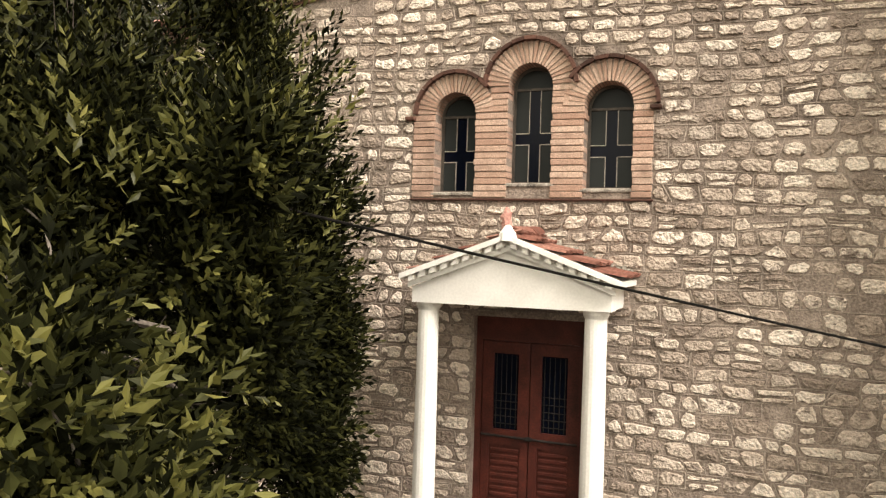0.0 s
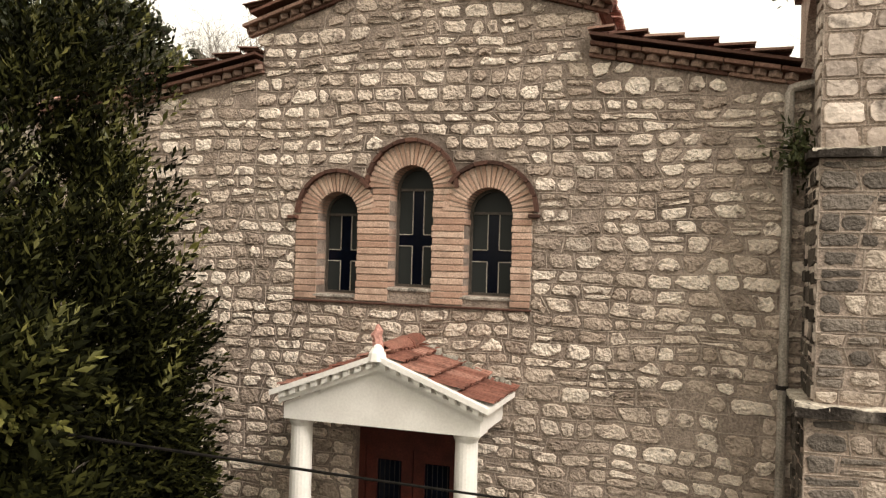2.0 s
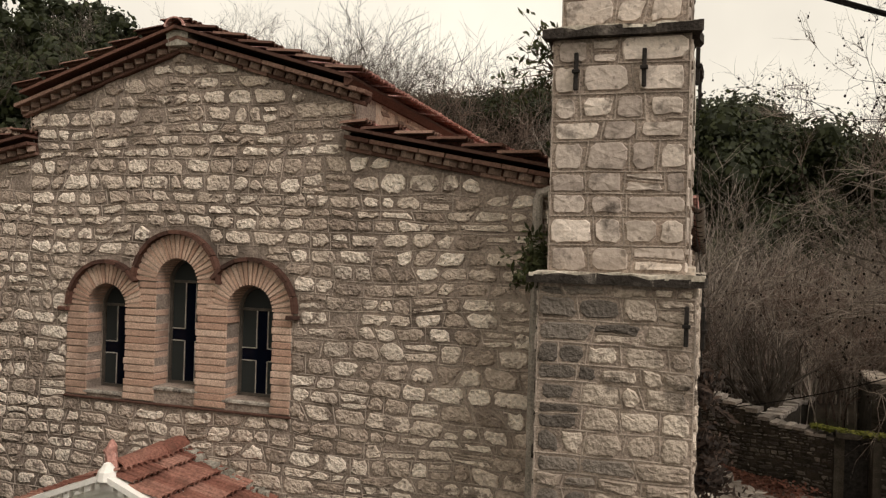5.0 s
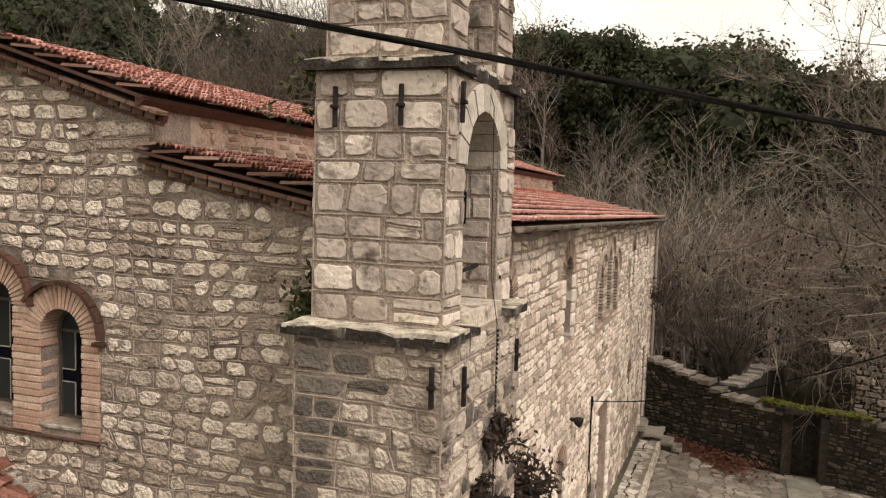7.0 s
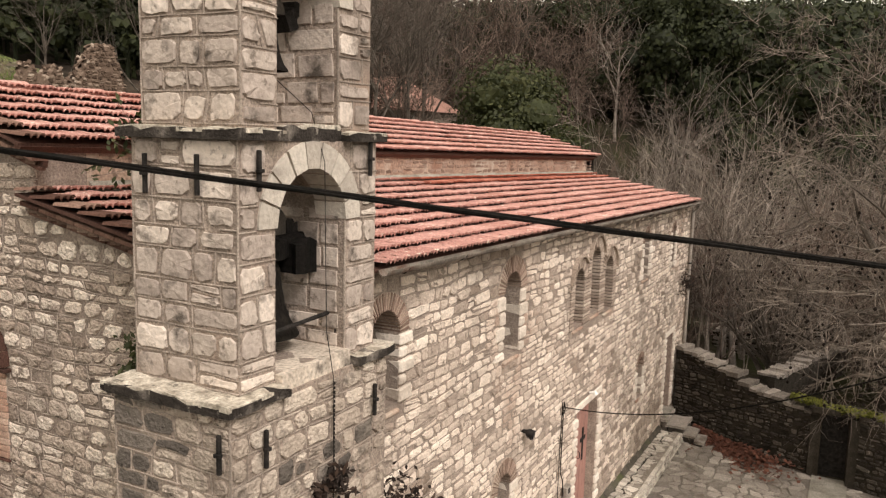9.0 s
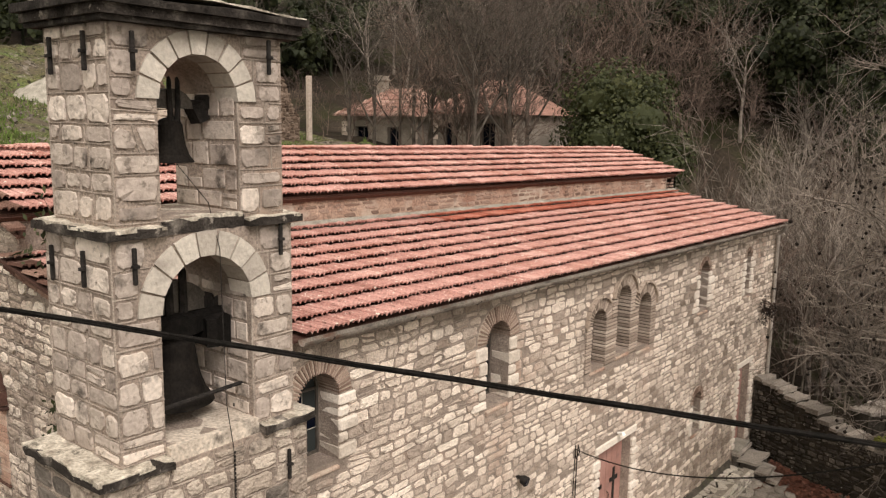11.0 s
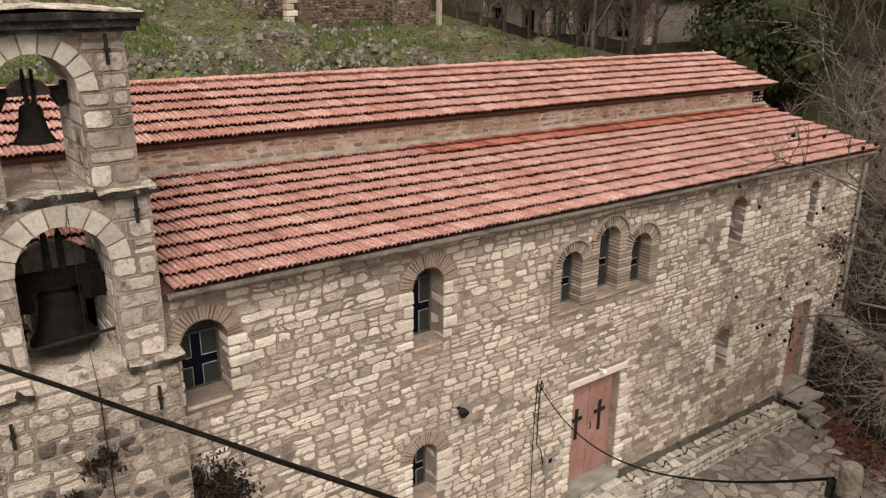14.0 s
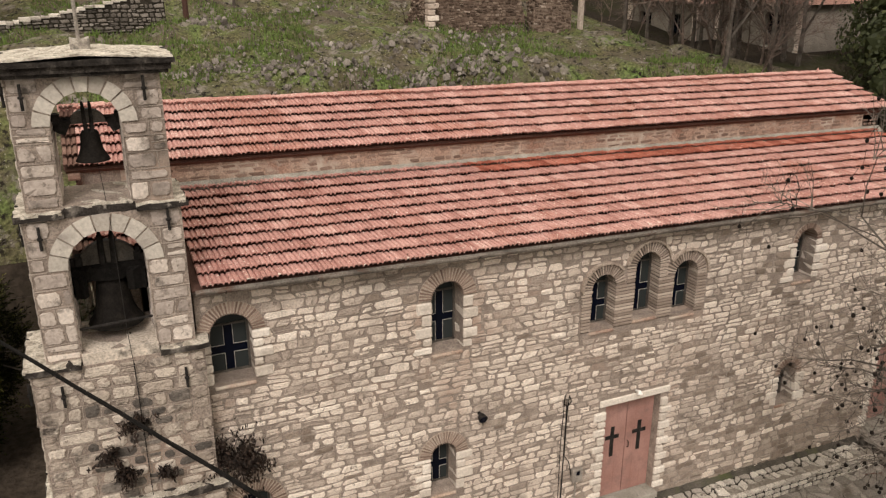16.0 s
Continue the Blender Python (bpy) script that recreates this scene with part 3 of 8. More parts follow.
def lay(stones, shapes, name, material, parent, near, rng, proud=(0.012, 0.03), tilt=3.0, wall=I4, rest="rubble", limit=300):
    """Lay stones on a wall: those near a spot as pieces, the rest joined."""
    stones = sorted(stones, key=lambda s: (s[0] - near[0]) ** 2 + (s[1] - near[1]) ** 2)
    meshes = shapes_mesh(shapes, name, material)
    arrays = [(np.array(v), f) for v, f in shapes]
    verts, faces, count = [], [], 0
    for i, (u, v, w, h) in enumerate(stones):
        k = int(rng.integers(len(shapes)))
        d = rng.uniform(*proud)
        m = wall @ Matrix.Translation((u, 0, v)) @ Euler((0, radians(rng.uniform(-tilt, tilt)) + math.pi * int(rng.integers(2)), 0)).to_matrix().to_4x4() @ Matrix.Diagonal((w, d, h, 1))
        if i < limit:
            piece(name, meshes[k], parent, m)
        else:
            a, f = arrays[k]
            mm = np.array(m)
            verts.append(a @ mm[:3, :3].T + mm[:3, 3])
            faces += [[x + count for x in q] for q in f]
            count += len(a)
    if verts:
        soup(rest, np.concatenate(verts).tolist(), faces, material, parent, kind="stuff")


# ---- random rubble: each stone has an outline of its own ----
def rubble_cells(u0, u1, v0, v1, spans, heights, widths, gap, rng, wave=0.04, top=None, split=0.12, rough=0.010, corner=(0.1, 0.35), steep=0.03, shrink=0.25):
    """Stones of a roughly coursed wall: their outlines, and the lines of the joints between them. spans(v0, v1): what is taken at those heights."""
    stones, joints, v, row = [], [], v0, 0

    def line(u, k):
        return 0.0 if k == 0 else wave * (noise.noise((u * 0.7, k * 0.33, 3.3)) + 0.45 * noise.noise((u * 2.6, k * 0.8, 7.1)))

    def outline(left, right, lo, hi):
        """The four-sided stone between two leaning joints and two wavy beds, corners broken off."""
        g = gap * rng.uniform(0.7, 1.5) / 2
        box4 = [(left[0] + g, lo(left[0]) + g), (right[0] - g, lo(right[0]) + g), (right[1] - g, hi(right[1]) - g), (left[1] + g, hi(left[1]) - g)]
        mid = np.mean(box4, axis=0)
        w, h = box4[1][0] - box4[0][0], box4[2][1] - box4[1][1]
        if w < 0.035 or h < 0.025:
            return None
        small = 1 - shrink * rng.random(2) ** 3
        ring = []
        for p, q in zip(box4, box4[1:] + box4[:1]):
            p, q = np.array(p), np.array(q)
            length = np.hypot(*(q - p))
            c0, c1 = (min(0.4, rng.uniform(*corner) * min(w, h) / max(length, 0.01)) for _ in range(2))
            for t in (c0, *((0.35, 0.68) if length > 0.2 else (0.5,)), 1 - c1):
                ring.append((p + (q - p) * t - mid) * small + rng.normal(0, rough, 2) * (0.5 if 0.3 < t < 0.7 else 0.6))
        return mid + rng.normal(0, 0.003, 2), np.array(ring)

    while v < v1 - 0.05:
        h = rng.uniform(*heights)
        h = v1 - v if v1 - v - h < heights[0] * 0.6 else h
        last = v + h > v1 - 0.01
        cuts = sorted((a, b) for a, b in spans(v + 0.01, v + h - 0.01) if b > u0 and a < u1)
        free, at = [], u0
        for a, b in cuts + [(u1, u1)]:
            if a > at:
                free.append((at, a))
            at = max(at, b)

        def lo(u, r=row, base=v):
            return base + line(u, r)

        def hi(u, r=row, base=v, d=h, flat=last):
            return base + d + (0.0 if flat else line(u, r + 1))

        for a, b in free:
            u, lean = a, 0.0
            while u < b - 0.04:
                w = rng.uniform(*widths) * (1.35 if rng.random() < 0.1 else 1.0)
                w = b - u if b - u - w < widths[0] * 0.7 else w
                turn = 0.0 if u + w > b - 0.01 else rng.normal(0, steep)
                left, right, c = (u - lean, u + lean), (u + w - turn, u + w + turn), u + w / 2
                if top is None or hi(c) < top(c):
                    if rng.random() < split and h > heights[0] * 1.15:
                        k, tilt = rng.uniform(0.4, 0.62), rng.normal(0, 0.05)

                        def cut(x, k=k, tilt=tilt, c=c):
                            return lo(x) + (hi(x) - lo(x)) * k + tilt * (x - c)
                        pair = [(lo, cut), (cut, hi)]
                        joints.append(((u, cut(u)), (u + w, cut(u + w))))
                    else:
                        pair = [(lo, hi)]
                    for f, g in pair:
                        q = outline(left, right, f, g)
                        if q is not None and rng.random() > 0.02:
                            stones.append(q)
                    joints.append(((u, lo(u)), (c, lo(c))))
                    joints.append(((c, lo(c)), (u + w, lo(u + w))))
                    joints.append(((left[0], lo(u)), (left[1], hi(u))))
                u, lean = u + w, turn
        v += h
        row += 1
    return stones, joints


def lay_cells(stones, name, material, parent, near, rng, proud=(0.012, 0.03), wall=I4, rest="rubble", limit=300, face=0.84):
    """Lay stones with outlines of their own on a wall: those near a spot as pieces, the rest joined."""
    stones = sorted(stones, key=lambda q: (q[0][0] - near[0]) ** 2 + (q[0][1] - near[1]) ** 2)
    mm = np.array(wall)
    verts, faces, count = [], [], 0
    for i, (mid, ring) in enumerate(stones):
        n, d = len(ring), rng.uniform(*proud)
        lean = rng.normal(0, 0.35, 2)
        v = [(x * s, y + (dd < 0) * d * rng.normal(0, 0.16) + (dd < 0) * (x * lean[0] + z * lean[1]) * d * 2, z * s) for s, dd in ((1.0, 0.35), (0.97, -0.5), (face, -0.95)) for x, z in ring for y in [dd * d]]
        v.append((rng.uniform(-0.02, 0.02), -d * rng.uniform(0.85, 1.3), rng.uniform(-0.01, 0.01)))
        f = [(k * n + j, k * n + (j + 1) % n, (k + 1) * n + (j + 1) % n, (k + 1) * n + j) for k in range(2) for j in range(n)] + [(2 * n + j, 2 * n + (j + 1) % n, 3 * n) for j in range(n)]
        if i < limit:
            me = bpy.data.meshes.new(name)
            me.from_pydata(v, [], f)
            me.materials.append(material)
            piece(name, me, parent, wall @ Matrix.Translation((mid[0], 0, mid[1])))
        else:
            verts.append((np.array(v) + (mid[0], 0, mid[1])) @ mm[:3, :3].T + mm[:3, 3])
            faces += [[x + count for x in q] for q in f]
            count += len(v)
    if verts:
        soup(rest, np.concatenate(verts).tolist(), faces, material, parent, kind="stuff")


def brick_mesh(name, w, d, h, material, chip=0.004):
    bm = B()
    box(bm, -w / 2, w / 2, -d / 2, d / 2, -h / 2, h / 2, bevel=chip)
    return to_mesh(name, bm, material)


def wedge_mesh(name, r0, r1, half, d0, d1, material, inset=0.004):
    """One wedge of an arch, about the arch's centre, pointing up (v)."""
    bm = B()
    k = half - inset / max(r0, 0.05)
    pts = [(r0 * math.sin(-k), r0 * math.cos(k)), (r1 * math.sin(-k), r1 * math.cos(k)), (0, r1), (r1 * math.sin(k), r1 * math.cos(k)), (r0 * math.sin(k), r0 * math.cos(k))]
    prism(bm, pts, d0, d1, "y")
    return to_mesh(name, bm, material)


def voussoirs(name, parent, cu, spring, r0, r1, count, d0, d1, material, wall_m=I4, a0=0.0, a1=math.pi, inset=0.004):
    """The wedges of an arch as pieces."""
    half = (a1 - a0) / count / 2
    me = wedge_mesh(name, r0, r1, half, d0, d1, material, inset)
    for i in range(count):
        a = a0 + (2 * i + 1) * half
        piece(name, me, parent, wall_m @ Matrix.Translation((cu, RNG.uniform(-0.006, 0.004), spring)) @ Euler((0, math.pi / 2 - a, 0)).to_matrix().to_4x4())


# ---- ground heights ----
def ground_z(x, y):
    court = -0.55 * smooth_step(1.8, 3.0, x) * (1 - 0.6 * smooth_step(25, 28, y))
    xn = x - 0.35 * max(0.0, y - 28)
    north = 5.9 * smooth_step(-8.2, -12.8, xn) + 0.11 * max(0.0, -xn - 12) + 0.13 * max(0.0, min(-x, 64) - 25) + 0.08 * max(0.0, min(-x, 64) - 45)
    fall = 1 - 0.8 * smooth_step(10, 32, x)
    east = 0.29 * max(0.0, min(y, 63) - 44) * fall
    rise = north * smooth_step(-30, 0, y) + east
    n = noise.noise((x * 0.05, y * 0.05, 0)) * 1.2 + noise.noise((x * 0.25, y * 0.25, 5)) * 0.35
    far = smooth_step(6, 16, math.hypot(x + 2, max(0.0, y - 17 if y > 17 else 0)) ) if x < 0 else smooth_step(27, 36, y)
    return court + rise + n * far * min(1.0, rise / 3 + 0.15)

# ---- the church: walls ----
AX = -2.28            # the nave's axis
CLERE = -0.36         # the clerestory's outer face
EAVE_X, EAVE_Z, TOP_Z = 2.80, 6.0, 6.60
SLOPE = (TOP_Z - EAVE_Z) / (EAVE_X - CLERE)
NAVE_EAVE_X, NAVE_EAVE_Z, RIDGE_Z = -0.24, 7.065, 7.68
NSLOPE = (RIDGE_Z - NAVE_EAVE_Z) / (NAVE_EAVE_X - AX)
END = 26.5
FRONT, BACK, NAVE_BACK = 8.48, 26.2, 26.72
FALL, NAVE_FALL = 0.018, 0.016      # the roofs sink towards the far end, per metre


def aisle_z(x):
    """The aisle roof's underside, either side of the nave."""
    d = abs(x - AX)
    return TOP_Z - 0.06 - SLOPE * (d - (CLERE - AX))


def facade_top(x):
    d = abs(x - AX)
    return RIDGE_Z - 0.10 - NSLOPE * d if d < CLERE - AX else aisle_z(x) - 0.02


# openings in the facade: (u0, u1, sill, spring)
W_WINDOWS = [(-3.42, -2.92, 3.84, 4.745), (-2.54, -2.03, 3.94, 5.035), (-1.67, -1.14, 3.88, 4.78)]
W_DOOR = (-2.87, -1.60, 0.10, 2.42)
# openings in the south wall: (u0, u1, sill, spring, ring radius)
S_WINDOWS = [(10.06, 10.64, 4.46, 5.21, 0.48), (13.38, 13.92, 4.28, 5.18, 0.50), (20.96, 21.46, 4.28, 5.07, 0.36), (21.04, 21.50, 1.53, 2.22, 0.36),
             (13.36, 13.82, 1.62, 2.34, 0.45), (10.20, 10.74, 1.60, 2.30, 0.48), (23.84, 24.20, 4.15, 5.05, 0.27)]
S_TRIPLE = [(16.32, 16.83, 4.10, 4.86), (17.20, 17.74, 4.17, 5.12), (18.05, 18.60, 4.08, 4.84)]
S_DOORS = [(16.82, 18.05, 0.36, 2.48), (23.92, 24.72, 0.28, 2.32)]

bm = B()
outline = [(-7.16, -0.6), (2.6, -0.6), (2.6, 5.19), (1.76, 5.19), (1.76, facade_top(1.76)), (CLERE, facade_top(CLERE + 0.01)), (CLERE, facade_top(CLERE - 0.01)), (AX, facade_top(AX)),
           (2 * AX - CLERE, facade_top(CLERE - 0.01)), (2 * AX - CLERE, facade_top(CLERE + 0.01)), (-7.16, facade_top(2.6))]
prism(bm, outline, 0, 0.6, "y", [arch(*w) for w in W_WINDOWS] + [[(W_DOOR[0], W_DOOR[2]), (W_DOOR[1], W_DOOR[2]), (W_DOOR[1], W_DOOR[3]), (W_DOOR[0], W_DOOR[3])]])
wall_west = part("wall_west", bm, MORTAR, label="rubble limestone gable wall with grey mortar")
wall_west.matrix_basis = WEST
tagged(wall_west, kind="structure", category="wall")

bm = B()
holes = [arch(*w[:4]) for w in S_WINDOWS] + [arch(*w) for w in S_TRIPLE] + [[(a, c), (b, c), (b, d), (a, d)] for a, b, c, d in S_DOORS]
prism(bm, [(9.90, -1.2), (END - 0.3, -1.2), (END - 0.3, 5.66), (9.90, 5.95)], 0, 0.6, "y", holes)
wall_south = part("wall_south", bm, MORTAR_S, label="pale coursed limestone side wall with mortar joints")
wall_south.matrix_basis = SOUTH
tagged(wall_south, kind="structure", category="wall")

bm = B()
box(bm, -7.16, -6.56, 9.28, END, -1, 5.62)
tagged(part("wall_north", bm, MORTAR, label="plain limestone side wall of the church"), kind="structure", category="wall")
bm = B()
prism(bm, [(-6.56, -1), (2.0, -1), (2.0, 5.72), (CLERE, 6.15), (CLERE, 6.76), (AX, 7.34), (2 * AX - CLERE, 6.76), (2 * AX - CLERE, 6.15), (-6.56, 5.72)], END - 0.6, END, "y")
tagged(part("wall_east", bm, MORTAR, label="plain limestone end wall of the church"), kind="structure", category="wall")
clerestory = None
for side, name in ((CLERE - 0.4, "wall_clerestory_south"), (2 * AX - CLERE, "wall_clerestory_north")):
    bm = B()
    box(bm, side, side + 0.4, 9.28, END, 6.2, 7.08)
    for v in bm.verts:
        v.co.z -= NAVE_FALL * (v.co.y - FRONT)
    tagged(wall := part(name, bm, PLASTER_RED, label="low clerestory wall with worn reddish plaster"), kind="structure", category="wall")
    clerestory = wall if side > AX else clerestory
bm = B()
box(bm, -6.56, 2.0, 9.28, END - 0.6, -0.1, 0.05)
tagged(part("floor", bm, PAVING_BED, label="dark stone floor inside the church"), kind="structure", category="floor")

# ---- roofs ----
TW, TL, TE = 0.215, 0.37, 0.335


def tile_data():
    """A fluted clay tile: x along the eave, y up the slope, z out."""
    prof = [(0.0, 0.0), (0.06, 0.019), (0.27, 0.021), (0.33, 0.0), (0.39, 0.0), (0.45, 0.017), (0.60, 0.019), (0.66, 0.0), (0.72, 0.0), (0.78, 0.020), (0.96, 0.025), (1.04, 0.012)]
    v, f = [], []
    n = len(prof)
    for y, lift in ((0.0, 0.073), (TL, 0.004)):
        v += [((u - 0.5) * TW, y, z * 1.45 + lift) for u, z in prof]
    v += [((u - 0.5) * TW, 0.005, z * 1.45 + 0.056) for u, z in prof]
    for i in range(n - 1):
        f.append((i, i + 1, n + i + 1, n + i))
        f.append((2 * n + i, 2 * n + i + 1, i + 1, i))
    return v, f


TILE_V, TILE_F = tile_data()
tile_mesh = bpy.data.meshes.new("tile")
tile_mesh.from_pydata(TILE_V, [], TILE_F)
tile_mesh.materials.append(TILE)
verge_mesh = tile_mesh.copy()
verge_mesh.materials[0] = CORNICE_BRICK


def tiled(name, label, eave, up, along, width, length, near, skip=None, count=300, material=TILE, notch=None, top_red=False):
    """A roof slope: slab, tiles in courses. eave: its start, up: unit way up, along: unit way along the eave, width along, length up."""
    eave, up, along = Vector(eave), Vector(up).normalized(), Vector(along).normalized()
    out = along.cross(up)
    roof = root(name, I4, tuple(eave), label=label, category="roof", kind="structure")
    bm = B()
    m = Matrix((along, up, out)).transposed().to_4x4()
    m.translation = eave
    if notch:
        box(bm, 0.0, width, notch[1], length, -0.03, 0.0, m=m)
        box(bm, notch[0], width, 0.03, notch[1], -0.03, 0.0, m=m)
    else:
        box(bm, 0.0, width, 0.03, length, -0.03, 0.0, m=m)
    part("roof_deck", bm, DARK_BRICK, roof)
    spots = []
    rows, cols = int(length / TE), int(width / TW)
    for j in range(rows + 1):
        for i in range(cols):
            p = eave + up * (j * TE - 0.03) + along * ((i + 0.5) * width / cols) + out * 0.005
            if j * TE + 0.12 > length or (skip and skip(p)):
                continue
            spots.append((p, j, i == (0 if along.y > 0 else cols - 1)))
    spots.sort(key=lambda s: (s[0] - Vector(near)).length)
    tv, verts, faces, fresh, fresh_faces = np.array(TILE_V), [], [], [], []
    last = max(s[1] for s in spots)
    for k, (p, j, verge) in enumerate(spots):
        r = Euler((radians(RNG.normal(0, 0.9)), radians(RNG.normal(0, 0.8)), radians(RNG.normal(0, 0.8)))).to_matrix().to_4x4()
        mm = m.to_3x3().to_4x4()
        mm.translation = p + out * RNG.uniform(0, 0.007) + up * RNG.normal(0, 0.006)
        mm = mm @ r
        if j * TE + TL > length + 0.1:
            mm = mm @ Matrix.Diagonal((1, 0.7, 1, 1))
        if k < count:
            piece("tile", verge_mesh if verge else tile_mesh, roof, mm)
        else:
            a = np.array(mm)
            vs, fs = (fresh, fresh_faces) if top_red and j >= last - 1 else (verts, faces)
            n = len(vs) * len(tv)
            vs.append(tv @ a[:3, :3].T + a[:3, 3])
            fs += [[x + n for x in q] for q in TILE_F]
    if fresh:
        soup("top_course", np.concatenate(fresh).tolist(), fresh_faces, TILE_RED, roof, kind="stuff", label="rust-red upper row of tiles")
    if verts:
        soup("tiling", np.concatenate(verts).tolist(), faces, material, roof, kind="stuff")
    return roof


def in_belfry(p):
    return p.x > 1.6 and p.y < 9.93


aisle_len = math.hypot(EAVE_X - CLERE, TOP_Z - EAVE_Z)
tiled("aisle_roof", "sloping aisle roof of weathered red clay tiles", (EAVE_X, FRONT, EAVE_Z), (CLERE - EAVE_X, 0, TOP_Z - EAVE_Z), (0, 1, -FALL), BACK - FRONT, aisle_len, (2, 11, 6), in_belfry, notch=(9.88 - FRONT, 1.2), top_red=True)
nave_len = math.hypot(NAVE_EAVE_X - AX, RIDGE_Z - NAVE_EAVE_Z)
tiled("nave_roof", "upper nave roof of weathered red clay tiles", (NAVE_EAVE_X, FRONT, NAVE_EAVE_Z), (AX - NAVE_EAVE_X, 0, RIDGE_Z - NAVE_EAVE_Z), (0, 1, -NAVE_FALL), NAVE_BACK - FRONT, nave_len, (-1, 11, 7))
tiled("nave_roof_north", "far slope of the red clay tile nave roof", (2 * AX - NAVE_EAVE_X, BACK, NAVE_EAVE_Z - NAVE_FALL * (BACK - FRONT)), (NAVE_EAVE_X - AX, 0, RIDGE_Z - NAVE_EAVE_Z), (0, -1, NAVE_FALL), BACK - FRONT, nave_len, (-3, 9, 7), lambda p: p.y > 10.2, 60)
tiled("aisle_roof_north", "far aisle roof of red clay tiles", (2 * AX - EAVE_X, BACK, EAVE_Z - FALL * (BACK - FRONT)), (EAVE_X - CLERE, 0, TOP_Z - EAVE_Z), (0, -1, FALL), BACK - FRONT, aisle_len, (-5, 9, 6), lambda p: p.y > 10.2, 60)

# ridge caps
bm = B()
cap = [(0.12 * math.cos(math.pi * i / 8), 0.10 * math.sin(math.pi * i / 8)) for i in range(9)]
prism(bm, cap + [(u * 0.85, v * 0.85) for u, v in reversed(cap)], 0, 0.40, "y")
cap_mesh = to_mesh("ridge_tile", bm, TILE)
ridge = root("roof_ridge", I4, (AX, FRONT, RIDGE_Z), label="line of rounded clay ridge tiles in mortar", category="roof ridge", kind="structure")
y = FRONT - 0.02
while y < NAVE_BACK - 0.35:
    piece("ridge_tile", cap_mesh, ridge, pose(AX + RNG.normal(0, 0.008), y, RIDGE_Z - 0.02 - NAVE_FALL * (y - FRONT) + RNG.uniform(-0.01, 0.015), RNG.normal(0.8, 0.5), 0, RNG.normal(0, 1)))
    y += 0.365
bm = B()
box(bm, AX - 0.13, AX + 0.13, FRONT + 0.05, NAVE_BACK - 0.35, RIDGE_Z - 0.2, RIDGE_Z - 0.04)
for v in bm.verts:
    v.co.z -= NAVE_FALL * (v.co.y - FRONT)
part("mortar_bed", bm, CEMENT, ridge)
bm = B()
far_z = RIDGE_Z - NAVE_FALL * (NAVE_BACK - FRONT)
tube(bm, [(AX, NAVE_BACK - 0.4, far_z - 0.1), (AX, NAVE_BACK - 0.4, far_z + 0.04), (AX, NAVE_BACK - 0.36, far_z + 0.15)], [0.10, 0.05, 0.01], 10)
part("ridge_end", bm, TILE, ridge, "upturned end tile")

# cement strip where the aisle roof meets the clerestory
bm = B()
prism(bm, [(CLERE, TOP_Z + 0.10), (CLERE, TOP_Z - 0.25), (CLERE + 0.15, TOP_Z - 0.25), (CLERE + 0.15, TOP_Z - 0.02)], 9.3, END - 0.02, "y")
for v in bm.verts:
    v.co.z -= FALL * (v.co.y - FRONT)
tagged(part("roof_flashing", bm, CEMENT, label="grey cement flashing along the clerestory foot"), category="flashing", kind="structure")

# ---- ground ----
def spaced(lo, hi, centre, n):
    t = np.linspace(math.asinh((lo - centre) / 12), math.asinh((hi - centre) / 12), n)
    return centre + 12 * np.sinh(t)


gx, gy = spaced(-420, 420, -2, 150), spaced(-300, 500, 18, 150)
verts = [(x, yy, ground_z(x, yy)) for yy in gy for x in gx]
faces = [(j * 150 + i, j * 150 + i + 1, (j + 1) * 150 + i + 1, (j + 1) * 150 + i) for j in range(149) for i in range(149)]
soup("ground", verts, faces, GROUND, kind="structure", label="winter hillside ground of grass, earth and leaf litter", smooth=True, category="ground")

# the grassy terrace north of the church
def meadow_z(x, y):
    bank = smooth_step(-10.5, -12.5, x) * smooth_step(-46, -43, x) * smooth_step(0, 2, y) * smooth_step(34, 32, y)
    return ground_z(x, y) + 0.05 + bank * (0.42 + 0.50 * noise.noise((x * 0.42, y * 0.42, 4)) + 0.26 * noise.noise((x * 1.2, y * 1.2, 8)) + 0.06 * noise.noise((x * 4, y * 4, 2)))


mx, my = np.linspace(-46, -10.2, 130), np.linspace(0, 34, 124)
verts = [(x, yy, meadow_z(x, yy)) for yy in my for x in mx]
faces = [(j * 130 + i, j * 130 + i + 1, (j + 1) * 130 + i + 1, (j + 1) * 130 + i) for j in range(123) for i in range(129)]
soup("meadow", verts, faces, MEADOW, kind="structure", label="green winter grass terrace with bare earth patches", smooth=True, category="meadow")

# far hills behind everything
ridge_v, ridge_f = [], []
for i in range(121):
    a = radians(-75 + 170 * i / 120)
    hgt = 95 + 30 * noise.noise((a * 2.2, 1, 0)) + 9 * noise.noise((a * 14, 2, 0))
    for k, (r, hh) in enumerate(((860, -40), (900, hgt * 0.6), (1000, hgt))):
        ridge_v.append((-math.sin(a) * r, math.cos(a) * r, hh))
for i in range(120):
    for k in range(2):
        ridge_f.append((i * 3 + k, i * 3 + k + 1, (i + 1) * 3 + k + 1, (i + 1) * 3 + k))
soup("backdrop", ridge_v, ridge_f, MOUNTAIN, kind="structure", label="distant wooded mountain ridge, tinted blue for haze", smooth=True, category="hill")

